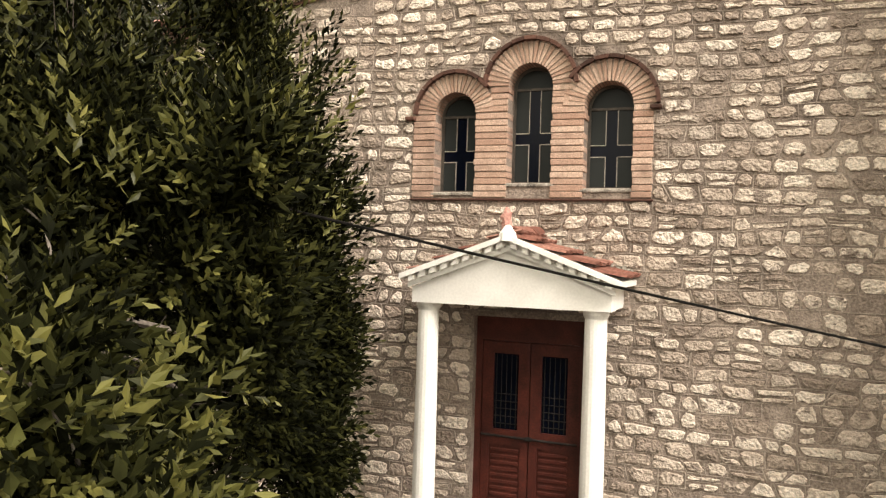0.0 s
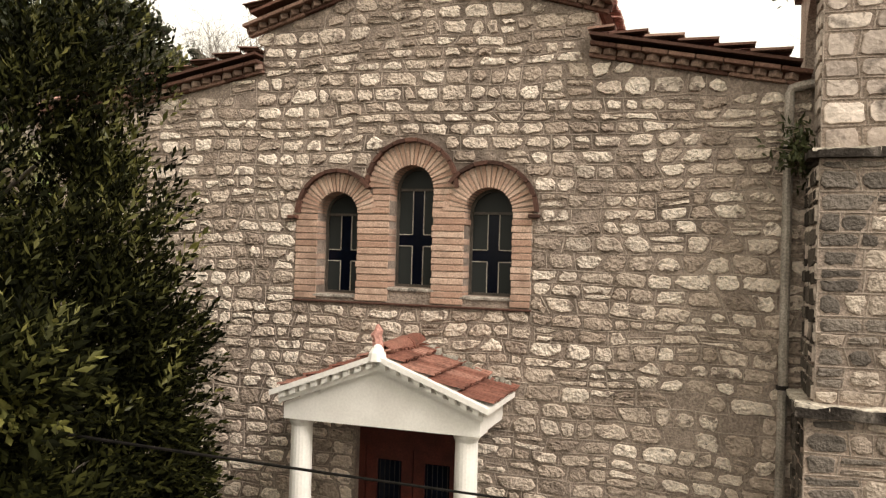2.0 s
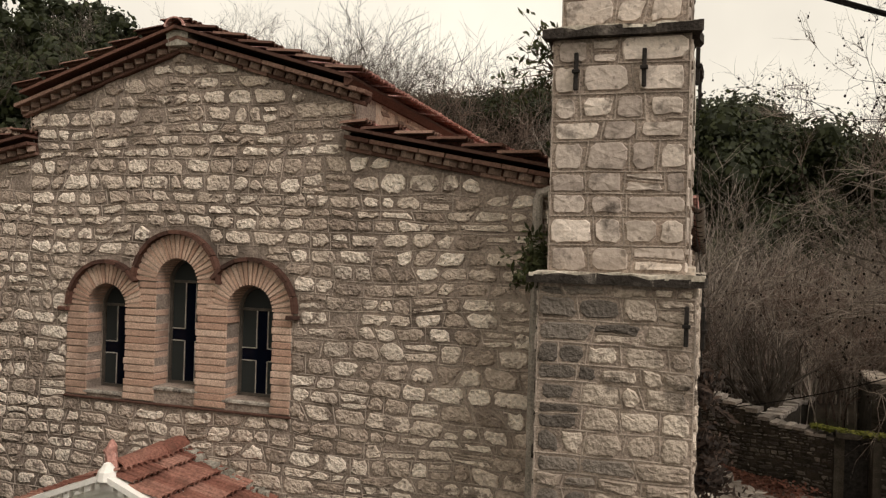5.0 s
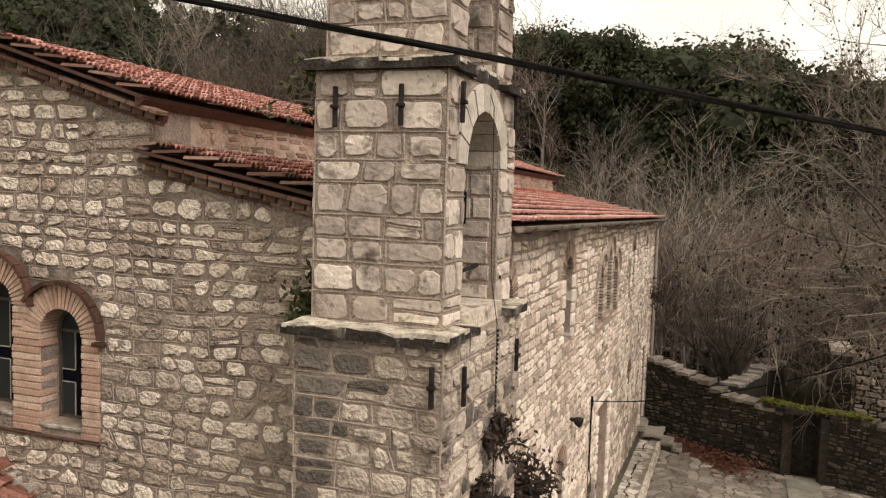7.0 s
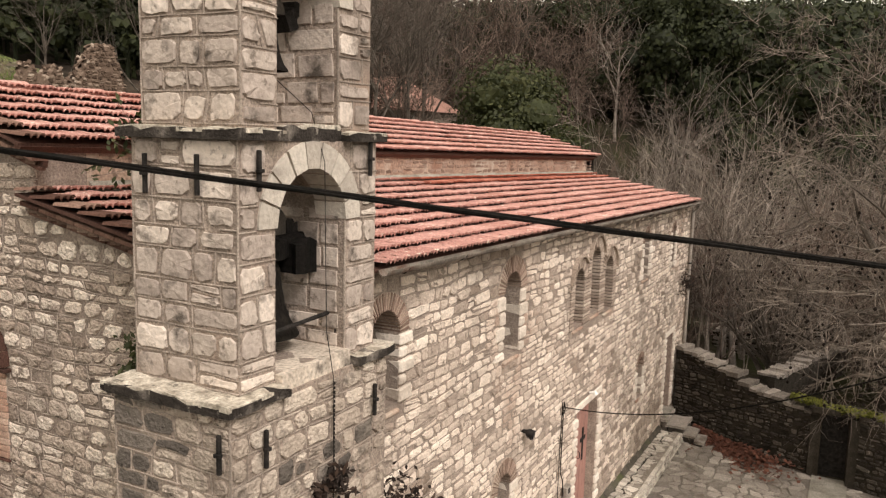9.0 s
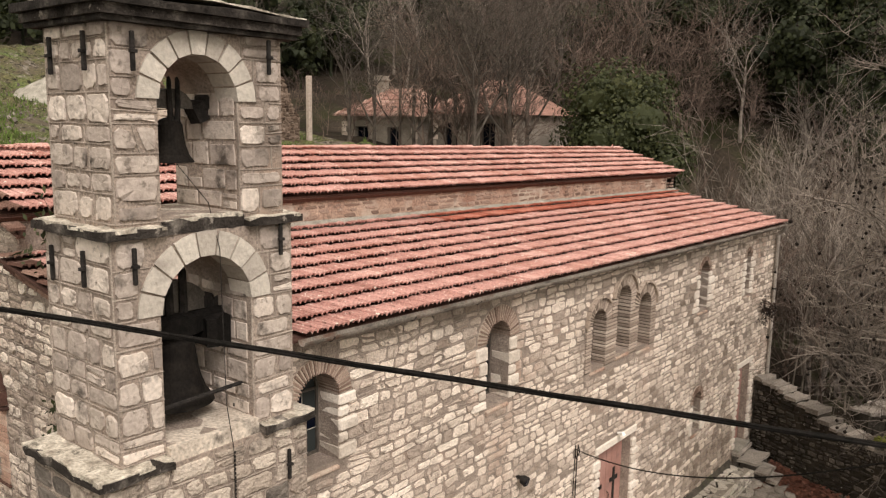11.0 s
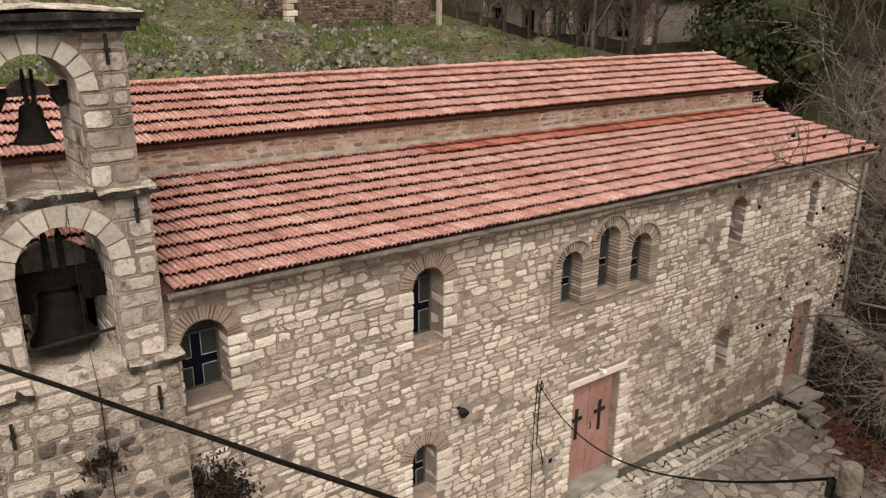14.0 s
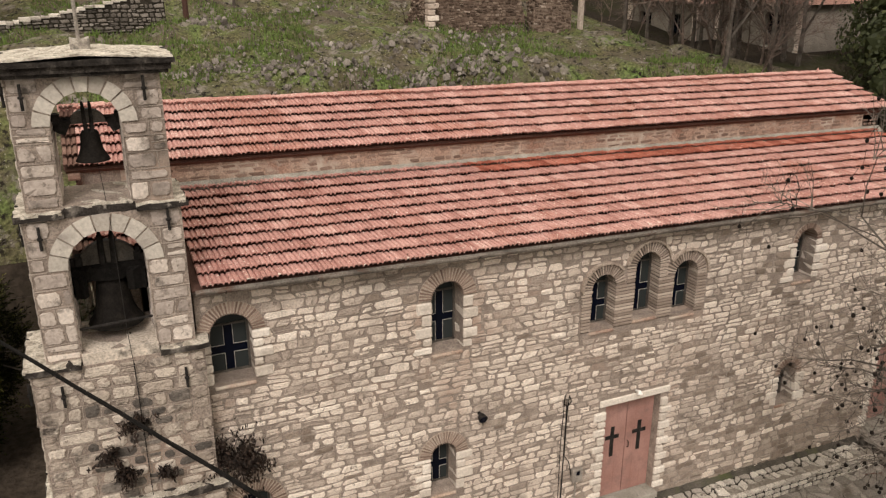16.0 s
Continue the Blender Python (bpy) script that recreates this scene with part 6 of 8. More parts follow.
bm = B()
box(bm, 2.56, KERB - 0.03, WALK0, WALK1, -0.75, -0.02)
part("core", sunk(bm), DARKMORTAR, walk_way)
bm = B()
ragged_box(bm, 2.98, KERB - 0.075, WALK0, WALK1 - 0.03, -0.04, 0.004, step=0.3, jag=0.008)
part("cement_strip", sunk(bm), HOUSEWALL, walk_way, "worn grey cement strip")
flags(flag_cells(2.60, 3.10, WALK0, WALK1 - 0.05, 0.21, rng, lambda x, y: 2.70 < x < 3.02 or (x < 3.1 and rng.random() < 0.25), 0.032), lambda x, y: walk_z(x, y) - 0.006, walk_way, 130, (3, 19), rng, FLAG_PALE)
KERB_W = (0.14, 0.18, 0.22)
kerb_mesh = [brick_mesh("kerb_stone", w, 0.06, 0.08, FLAG_PALE, 0.010) for w in KERB_W]
for row in range(6):
    y = WALK0 + rng.uniform(0, 0.1)
    while y < WALK1 - 0.1:
        k = int(rng.integers(3))
        w = KERB_W[k]
        z = walk_z(0, y) - 0.052 - row * 0.115
        if z > yard_z(KERB, y) - 0.05:
            piece("kerb_stone", kerb_mesh[k], walk_way, pose(KERB - 0.028 + rng.uniform(-0.005, 0.005), y + w / 2, z, 0, 0, 90))
        y += w + 0.042
y = WALK0
while y < WALK1 - 0.1:
    k = int(rng.integers(3))
    w = KERB_W[k]
    piece("kerb_stone", kerb_mesh[k], walk_way, pose(KERB - 0.034 + rng.uniform(-0.005, 0.005), y + w / 2, walk_z(0, y) - 0.016, 90, 0, 90))
    y += w + 0.024
bm = B()
prism(bm, [(2.6, -0.1), (2.70, -0.1), (2.70, 0.012), (2.645, 0.07), (2.6, 0.11)], WALK0 + 0.01, WALK1, "y")
part("wall_fillet", sunk(bm), PAVING_BED, walk_way, "dark damp mortar fillet at the wall foot")
landing = root("door_landing", I4, (3.0, 17, 0.1), label="landing of pale square tiles before the side door", category="landing", kind="structure")
bm = B()
box(bm, 2.61, 3.30, 14.0, 18.14, -0.75, 0.13)
part("core", bm, CEMENT, landing)
for i in range(3):
    for j in range(17):
        bm = B()
        box(bm, 2.62 + i * 0.25, 2.86 + i * 0.25, 14.0 + j * 0.243, 14.235 + j * 0.243, 0.12, 0.156 + rng.uniform(0, 0.003), bevel=0.004)
        part("floor_tile", bm, FLAG_PALE, landing)
stairs = root("stairs", I4, (3.0, 24.2, -0.4), label="worn stone steps up to the far door", category="stairs")
for x0, x1, y0, y1, z1 in ((2.6, 2.80, 23.8, 24.8, 0.22), (2.76, 3.24, 23.85, 24.75, 0.09), (3.20, 3.52, 23.72, 24.4, -0.05), (3.48, 3.74, 23.68, 24.25, -0.16), (3.70, 3.94, 23.66, 24.15, -0.27)):
    bm = B()
    ragged_box(bm, x0, x1, y0, y1, z1 - 0.07, z1, step=0.18, jag=0.022)
    part("step", bm, FLAG, stairs, "worn brown-grey tread slab")
    bm = B()
    ragged_box(bm, x0 + 0.03, x1 - 0.03, y0 + 0.04, y1 - 0.04, -0.7, z1 - 0.075, step=0.18, jag=0.02)
    part("riser", bm, DARKSTONE, stairs, "dark rough stone under the tread")


# ---- rough stone walls ----
def rough_wall(name, a, b, tops, thick, label, rng, stone=DARKSTONE, core=DARKMORTAR, limit=60, size=((0.12, 0.24), (0.16, 0.45)), base=-0.8, both=False, coping=True, category="wall", jag=0.08, wave=0.03, tilt=6, coping_stone=None):
    """A wall of rough stones from a to b, its top running through the heights given, with jagged coping."""
    a, b = Vector((*a, 0)), Vector((*b, 0))
    d = (b - a).normalized()
    L = (b - a).length
    m = Matrix((d, Vector((-d.y, d.x, 0)), Vector((0, 0, 1)))).transposed().to_4x4()
    m.translation = a
    thing = root(name, m, (L / 2, 0, base), label=label, category=category)

    def top(u):
        t = min(0.9999, max(0.0, u / L)) * (len(tops) - 1)
        k = int(t)
        return tops[k] + (tops[k + 1] - tops[k]) * (t - k) + jag * noise.noise((u * 1.7, a.x, a.y)) + jag * 0.6 * noise.noise((u * 5, a.y, 1))

    n = max(6, int(L / 0.25))
    bm = B()
    prism(bm, [(0, base), (L, base)] + [(L * (1 - i / n), top(L * (1 - i / n)) - 0.03) for i in range(n + 1)], 0, thick, "y")
    part("core", bm, core, thing)
    ends = [] if coping else [pose(0, 0, 0, 0, 0, -90), pose(L, 0, 0, 0, 0, 90)]
    for k, f in enumerate(ends):
        s = courses(0, thick, base, max(tops) + 0.2, lambda p, q: [], size[0], size[1], 0.03, rng, 0.03, lambda u, e=k: top(L * e))
        lay([(-u if not k else u, v, w, h) for u, v, w, h in s], RUBBLE, "stone", stone, thing, (0, 0), rng, (0.02, 0.06), 6, f, "rubble", 0)
    faces = [I4, pose(0, thick, 0, 0, 0, 180)] if both else [I4]
    for k, f in enumerate(faces):
        s = courses(0, L, base, max(tops) + 0.2, lambda p, q: [], size[0], size[1], 0.03, rng, wave, top, 0.2)
        if k:
            s = [(-u, v, w, h) for u, v, w, h in s]
        lay(s, RUBBLE, "stone", stone, thing, (L / 2 * (1 - 2 * k), max(tops)), rng, (0.02, 0.06), tilt, f, "rubble", limit)
    if not coping:
        verts, shapes = [], []
        at, k = Vector((0.0, top(0.0))), 0
        while at.x < L:
            nxt = Vector((at.x + 0.04, top(at.x + 0.04)))
            for j in range(1 + int((nxt - at).length / 0.12)):
                for t in (0.12, 0.4, 0.65, 0.9):
                    q = at.lerp(nxt, rng.random())
                    v, f = RUBBLE[int(rng.integers(len(RUBBLE)))]
                    mm = pose(q.x, thick * t, q.y - 0.04, *rng.uniform(-50, 50, 2), rng.uniform(0, 360)) @ Matrix.Diagonal((*rng.uniform(0.14, 0.32, 2), 0.12, 1)) @ pose(0, 0, 0, -90, 0, 0) @ Matrix.Diagonal((1, 0.6, 1, 1))
                    n = len(verts)
                    if (k := k + 1) % 3 == 0:
                        verts += [tuple(mm @ Vector(p)) for p in v]
                        shapes += [[i + n for i in g] for g in f]
            at = nxt
        soup("loose_rubble", verts, shapes, stone, thing, kind="stuff")
    if coping:
        u = 0.0
        while u < L - 0.1:
            w = rng.uniform(0.16, 0.38)
            bm = B()
            ragged_box(bm, u, min(u + w - 0.02, L), -0.06, thick + 0.06, top(u + w / 2) - 0.04, top(u + w / 2) + rng.uniform(0.03, 0.08), step=0.15, jag=0.02)
            part("coping_stone", bm, coping_stone or stone, thing)
            u += w
    return thing


y0 = wall_line_y
rough_wall("yard_wall", (2.66, y0(2.66)), (6.1, y0(6.1)), [1.85, 1.55, 1.2, 1.05], 0.45, "dark mossy dry-stone wall closing the yard", rng, limit=120, size=((0.07, 0.15), (0.10, 0.30)), jag=0.12, wave=0.09, tilt=11, coping_stone=GREY_RUBBLE)
rough_wall("yard_wall", (7.1, y0(7.1)), (15, y0(15)), [1.15, 1.2, 1.0], 0.45, "dark mossy dry-stone wall beside the gateway", rng, limit=60, size=((0.07, 0.15), (0.10, 0.30)), jag=0.12, wave=0.09, tilt=11)
gate = root("yard_gate", I4, (6.6, y0(6.6), -0.5), label="dark gateway with stone jambs and lintel", category="gateway")
for x, wd in ((6.12, 0.2), (6.92, 0.2)):
    bm = B()
    ragged_box(bm, x, x + wd, y0(x) - 0.08, y0(x) + 0.5, -0.55, 1.12, step=0.12, jag=0.02)
    part("jamb", bm, DARKMORTAR, gate)
bm = B()
ragged_box(bm, 6.1, 7.15, y0(6.6) - 0.06, y0(6.6) + 0.5, 1.1, 1.22, step=0.15, jag=0.03)
part("lintel", bm, DARKMORTAR, gate)
bm = B()
box(bm, 6.3, 6.94, y0(6.6) + 0.3, y0(6.6) + 0.36, -0.5, 1.1)
leaf = part("gate_leaf", bm, BLACK, gate, "dark boarded gate leaf")
rough_wall("ruined_wall", (2.3, 33.5), (6.2, 32.6), [0.5, 0.75, 0.6], 0.5, "low ruined stone wall with pale coping", rng, stone=GREY_RUBBLE, limit=30)
rough_wall("ruined_wall", (6.2, 32.6), (4.6, 26.8), [0.7, 0.9, 0.95], 0.45, "low ruined stone wall behind the yard", rng, stone=GREY_RUBBLE, limit=30)
rough_wall("ruined_wall", (1.5, 38.0), (6.5, 37.5), [0.6, 0.4], 0.5, "low ruined terrace wall on the slope", rng, stone=GREY_RUBBLE, limit=20)
rough_wall("stone_hut", (8.0, 26.4), (12.5, 24.9), [2.1, 3.1, 3.9, 4.2], 0.6, "ruined stone hut with a sloping pale top", rng, stone=HUT_STONE, limit=60, category="ruin")
rough_wall("stone_hut", (8.0, 27.0), (8.3, 31.0), [2.1, 2.0], 0.5, "side wall of a ruined stone hut", rng, stone=HUT_STONE, limit=20, category="ruin")

# moss on the wall near the gate, dry leaves on the steps
def scatter_leaves(name, count, spot, size, material, label, category, rng, flat=0.3):
    """Small leaves strewn over a patch."""
    verts, faces = [], []
    for i in range(count):
        p = Vector(spot(rng))
        a, t = rng.uniform(0, 2 * math.pi), rng.normal(0, flat)
        s = size * rng.uniform(0.6, 1.4)
        d = Vector((math.cos(a), math.sin(a), t)) * s
        n = Vector((-math.sin(a), math.cos(a), rng.normal(0, flat))) * s * 0.45
        k = len(verts)
        verts += [tuple(p - d * 0.5), tuple(p + n), tuple(p + d * 0.5), tuple(p - n)]
        faces += [(k, k + 1, k + 2), (k, k + 2, k + 3)]
    return soup(name, verts, faces, material, kind="stuff", label=label, category=category)


scatter_leaves("leaf_litter", 4600, lambda r: (lambda x, d: (x, wall_line_y(x) - 0.15 - d, -0.40 + 0.22 * max(0, 1 - d) * r.random() + 0.12 * smooth_step(4.4, 3.2, x)))(3.3 + abs(r.normal(0, 0.85)), abs(r.normal(0, 0.55))), 0.09, LITTER, "reddish-brown dry leaves heaped by the steps", "leaves", rng)
scatter_leaves("moss", 2500, lambda r: (lambda x: (x, y0(x) + r.uniform(-0.05, 0.45), 1.16 + 0.1 * r.random() + 0.05 * abs(6.5 - x)))(r.uniform(5.6, 8.0)), 0.06, MOSS, "green moss cushion on the wall top", "moss", rng)

# ---- the hillside behind: house, ruins, walls ----
def house_block(x0, x1, y0, y1, base, eave, apex, label, windows):
    house = root("house", I4, ((x0 + x1) / 2, (y0 + y1) / 2, base), label=label, category="house")
    holes = [[(x, z), (x + w, z), (x + w, z + h), (x, z + h)] for x, z, w, h in windows]
    bm = B()
    prism(bm, [(x0, base), (x1, base), (x1, eave), (x0, eave)], y0, y0 + 0.4, "y", holes)
    part("wall", bm, HOUSEWALL, house)
    for a, b, c, d in ((x0, x0 + 0.4, y0 + 0.4, y1), (x1 - 0.4, x1, y0 + 0.4, y1), (x0 + 0.4, x1 - 0.4, y1 - 0.4, y1)):
        bm = B()
        box(bm, a, b, c, d, base, eave)
        part("wall", bm, HOUSEWALL, house)
    for x, z, w, h in windows:
        bm = B()
        prism(bm, [(x, z), (x + w, z), (x + w, z + h), (x, z + h)], y0 + 0.2, y0 + 0.26, "y", [[(x + 0.06, z + 0.06), (x + w / 2 - 0.03, z + 0.06), (x + w / 2 - 0.03, z + h - 0.06), (x + 0.06, z + h - 0.06)],
                                                                                        [(x + w / 2 + 0.03, z + 0.06), (x + w - 0.06, z + 0.06), (x + w - 0.06, z + h - 0.06), (x + w / 2 + 0.03, z + h - 0.06)]])
        win = part("window", bm, FRAME, house)
        bm = B()
        box(bm, x + 0.05, x + w - 0.05, y0 + 0.225, y0 + 0.235, z + 0.05, z + h - 0.05)
        part("pane", bm, GLASS_BLUE, win)
        bm = B()
        box(bm, x - 0.08, x + w + 0.08, y0 - 0.05, y0 + 0.2, z - 0.1, z - 0.004)
        part("sill", bm, CEMENT, win)
    for x in (x0, x1 - 0.3):
        k, z = 0, base
        while z < eave - 0.1:
            bm = B()
            box(bm, x + (0.0 if x == x0 else 0.06 * (k % 2)) - 0.02, x + 0.3 + (0.1 * (k % 2) if x == x0 else 0) + 0.02, y0 - 0.025, y0 + 0.1, z, z + 0.27, bevel=0.015)
            part("quoin", bm, STONE_S, house)
            z += 0.3
            k += 1
    # a hipped roof
    o = 0.35
    cx0, cx1, cy = x0 + (y1 - y0) / 2 - 0.6, x1 - (y1 - y0) / 2 + 0.6, (y0 + y1) / 2
    if cx0 > cx1:
        cx0 = cx1 = (x0 + x1) / 2
    bm = B()
    q = [bm.verts.new(p) for p in ((x0 - o, y0 - o, eave), (x1 + o, y0 - o, eave), (x1 + o, y1 + o, eave), (x0 - o, y1 + o, eave), (cx0, cy, apex), (cx1 + 0.01, cy, apex))]
    for f in ((0, 1, 5, 4), (1, 2, 5), (2, 3, 4, 5), (3, 0, 4), (3, 2, 1, 0)):
        bm.faces.new([q[i] for i in f])
    roof = part("roof", bm, OLD_TILE, house)
    # front slope: rows of tiles
    verts, faces = [], []
    for j in range(7):
        t0, t1 = j / 7, (j + 1) / 7 + 0.02
        for i in range(int((x1 - x0 + 2 * o) / 0.24)):
            u = x0 - o + (i + 0.5) * 0.24
            lo, hi = x0 - o + (cx0 - x0 + o) * t0, x1 + o - (x1 + o - cx1) * t0
            if not lo < u < hi:
                continue
            k = len(verts)
            for t, lift in ((t0, 0.06), (t1, 0.02)):
                yy, zz = y0 - o + (cy - y0 + o) * t, eave + (apex - eave) * t
                verts += [(u - 0.115, yy, zz + lift), (u - 0.03, yy, zz + lift + 0.045), (u + 0.05, yy, zz + lift + 0.01), (u + 0.115, yy, zz + lift + 0.02)]
            faces += [(k + a, k + a + 1, k + a + 5, k + a + 4) for a in range(3)]
            n = len(verts)
            verts += [(verts[k][0], verts[k][1], verts[k][2] - 0.05), (verts[k + 3][0], verts[k + 3][1], verts[k + 3][2] - 0.05)]
            faces.append((n, n + 1, k + 3, k + 2, k + 1, k))
    soup("tiling", verts, faces, OLD_TILE, roof, kind="stuff")
    return house


house_block(-18.0, -12.8, 37.0, 42.0, 4.5, 8.5, 10.2, "old two-storey stone house with hipped red tile roof", [(-17.2, 6.7, 0.9, 1.4), (-14.9, 6.7, 0.9, 1.4)])
left = house_block(-23.6, -18.2, 36.0, 40.5, 4.5, 8.35, 9.8, "adjoining stone house wing with red tile roof", [(-22.6, 6.2, 1.0, 1.6), (-20.2, 6.4, 0.9, 1.4)])
bm = B()
box(bm, -23.1, -22.5, 38.0, 38.6, 8.3, 10.6, bevel=0.02)
box(bm, -23.16, -22.44, 37.94, 38.66, 10.3, 10.42, bevel=0.02)
part("chimney", bm, HOUSEWALL, left)

FINE_RUBBLE = ((0.09, 0.19), (0.12, 0.34))
rough_wall("ruined_building", (-22.0, 23.6), (-22.0, 28.8), [8.6, 9.3, 8.8, 9.4, 9.0, 9.1, 9.3, 10.7, 11.0, 10.4, 9.2, 7.8], 0.7, "tall ruined rubble wall with jagged top", rng, stone=RUIN, core=RUIN, limit=120, size=FINE_RUBBLE, base=5.5, coping=False, category="ruin", jag=0.7, wave=0.10, tilt=12)
rough_wall("ruined_building", (-24.4, 23.3), (-22.1, 23.6), [6.6, 8.4, 8.6], 0.5, "broken return wall of the ruined building", rng, stone=RUIN, core=RUIN, limit=20, size=FINE_RUBBLE, base=5.5, coping=False, category="ruin", jag=0.5, wave=0.1, tilt=12)
rough_wall("ruined_building", (-21.5, 29.0), (-21.5, 31.1), [8.3, 9.4, 10.2, 9.9, 9.0, 8.4], 0.7, "ruined rubble pier with jagged top", rng, stone=RUIN, core=RUIN, limit=40, size=FINE_RUBBLE, base=5.5, coping=False, category="ruin", jag=0.5, wave=0.1, tilt=12)
corner = root("ruin_quoins", I4, (-21.8, 23.7, 6), label="pale squared corner stones of the ruined building", category="ruin")
quoin_mesh = [brick_mesh("quoin", w, 0.5, 0.24, STONE_S, 0.03) for w in (0.34, 0.52)]
for k in range(11):
    piece("quoin", quoin_mesh[k % 2], corner, pose(-21.78, 23.55 + (0.17, 0.26)[k % 2], 5.9 + k * 0.265, 0, RNG.normal(0, 2), 90 + RNG.normal(0, 3)))
bm = B()
box(bm, -21.2, -20.95, 31.25, 31.47, 5.6, 10.2, bevel=0.03)
tagged(part("ruin_pillar", bm, STONE_S, label="slim pale stone pillar beside the ruin"), category="pillar")
rough_wall("terrace_wall", (-20.8, 6.0), (-21.4, 12.2), [7.9, 8.4, 9.1], 0.5, "sloping terrace wall with pale coping on the hillside", rng, stone=GREY_RUBBLE, coping_stone=FLAG_PALE, limit=60, size=((0.10, 0.2), (0.14, 0.4)), base=5.5)
rough_wall("stone_house", (-22.2, 0.0), (-22.4, 6.2), [12.0, 12.0], 0.6, "corner of a rubble stone house on the hillside", rng, stone=RUIN, limit=60, size=((0.2, 0.34), (0.25, 0.6)), base=5.5, coping=False, category="house")
grille = root("window_grille", I4, (-22.0, 4.6, 8.5), label="rusty iron window grille of the hillside house", category="grille")
for i in range(6):
    bm = B()
    box(bm, -21.98, -21.95, 4.1 + i * 0.2, 4.13 + i * 0.2, 8.4, 10.2)
    part("bar", bm, BLACK, grille)
    bm = B()
    box(bm, -21.99, -21.96, 4.05, 5.2, 8.5 + i * 0.3, 8.53 + i * 0.3)
    part("bar", bm, BLACK, grille)
bm = B()
tube(bm, [(-21.6, 13.0, 6.0), (-21.6, 13.0, 11.0)], 0.11, 10)
tagged(part("steel_post", bm, DARK_BRICK, label="rusty brown steel post on the hillside"), category="post")

# loose rubble on the slope
def rubble_heap(x, y, r, count, rng, label):
    verts, faces = [], []
    for i in range(int(count * 2.4)):
        a, d = rng.uniform(0, 2 * math.pi), r * 1.15 * math.sqrt(rng.random())
        px, py = x + d * math.cos(a), y + 1.4 * d * math.sin(a)
        v, f = RUBBLE[int(rng.integers(len(RUBBLE)))]
        s = 0.05 + 0.20 * rng.random() ** 3.5
        m = pose(px, py, meadow_z(px, py) - 0.04 + 0.4 * max(0, 1 - d / r) * rng.random(), *rng.uniform(-40, 40, 2), rng.uniform(0, 360)) @ Matrix.Diagonal((s, s * 0.6, s * 0.6, 1)) @ pose(0, 0, 0, -90, 0, 0)
        k = len(verts)
        verts += [tuple(m @ Vector(p)) for p in v]
        faces += [[q + k for q in g] for g in f]
    soup("rubble_heap", verts, faces, GREY_RUBBLE, kind="stuff", label=label, category="rubble")


for x, y, r, n in ((-13.2, 17.8, 1.5, 150), (-12.8, 20.5, 1.2, 130), (-14.5, 12.5, 1.0, 130), (-16.5, 20.5, 1.3, 90), (-18.2, 18, 0.8, 50), (-15.2, 15, 2.2, 60), (-20.5, 14.2, 1.0, 90), (-19, 25, 1.6, 90), (-26, 19, 2.5, 60), (-17, 23.5, 1.3, 80), (-30, 24, 3, 60), (-13.0, 15.4, 1.2, 110), (-12.6, 23.0, 1.2, 90)):
    rubble_heap(x, y, r, n, rng, "scattered grey rubble stones on the grassy slope")
mv, mf = [], []
for i in range(13):
    for j in range(24):
        rr, aa = 2.3 * (1 - i / 12), 2 * math.pi * j / 24
        x, y = -31 + rr * math.cos(aa), 23.5 + rr * math.sin(aa)
        mv.append((x, y, ground_z(x, y) - 0.1 + 1.7 * (i / 12) ** 0.8 + 0.12 * noise.noise((x * 2, y * 2, 0))))
for i in range(12):
    for j in range(24):
        mf.append((i * 24 + j, i * 24 + (j + 1) % 24, (i + 1) * 24 + (j + 1) % 24, (i + 1) * 24 + j))
soup("gravel_mound", mv, mf, CEMENT, label="heap of pale gravel on the hillside", smooth=True, category="gravel heap", kind="stuff")

# ---- plants ----
def limb(verts, faces, pts, radii, sides):
    """A tapered branch through points, as plain vertices and faces."""
    base = len(verts)
    side = None
    n = len(pts)
    for i, p in enumerate(pts):
        d = (pts[min(i + 1, n - 1)] - pts[max(i - 1, 0)]).normalized()
        if side is None:
            side = d.orthogonal().normalized()
        side = (side - d * side.dot(d)).normalized()
        up = d.cross(side)
        for k in range(sides):
            a = 2 * math.pi * k / sides
            verts.append(tuple(p + (side * math.cos(a) + up * math.sin(a)) * radii[i]))
    for i in range(n - 1):
        for k in range(sides):
            j = (k + 1) % sides
            faces.append((base + i * sides + k, base + i * sides + j, base + (i + 1) * sides + j, base + (i + 1) * sides + k))


FINEST = [0.004]      # the thinnest twig's radius


def grow(rng, start, way, length, radius, level, spec, store, ends):
    """A branch and its children. spec: for each level (children, length ratio, angle, wander, sides, segments)."""
    kids, ratio, angle, wander, sides, segs = spec[level]
    pts, radii = [start.copy()], [radius]
    d = way.normalized()
    for i in range(segs):
        d = (d + Vector(rng.normal(0, wander, 3)) + Vector((0, 0, 0.06 if level else 0.02))).normalized()
        pts.append(pts[-1] + d * length / segs)
        radii.append(radius * (1 - 0.7 * (i + 1) / segs))
    limb(*store[0 if level == 0 else 1], pts, radii, sides)
    if level + 1 < len(spec):
        for c in range(kids):
            t = rng.uniform(0.3 if level else 0.35, 1.0) if c else 1.0
            k = min(segs - 1, int(t * segs))
            p = pts[k].lerp(pts[k + 1], t * segs - k)
            dd = (pts[k + 1] - pts[k]).normalized()
            axis = Vector(rng.normal(0, 1, 3)).cross(dd).normalized()
            nd = Matrix.Rotation(radians(angle * rng.uniform(0.6, 1.3)), 3, axis) @ dd
            grow(rng, p, nd, length * ratio * rng.uniform(0.7, 1.2), max(FINEST[0], radii[k] * 0.62), level + 1, spec, store, ends)
    else:
        ends.append((pts[-1], d))


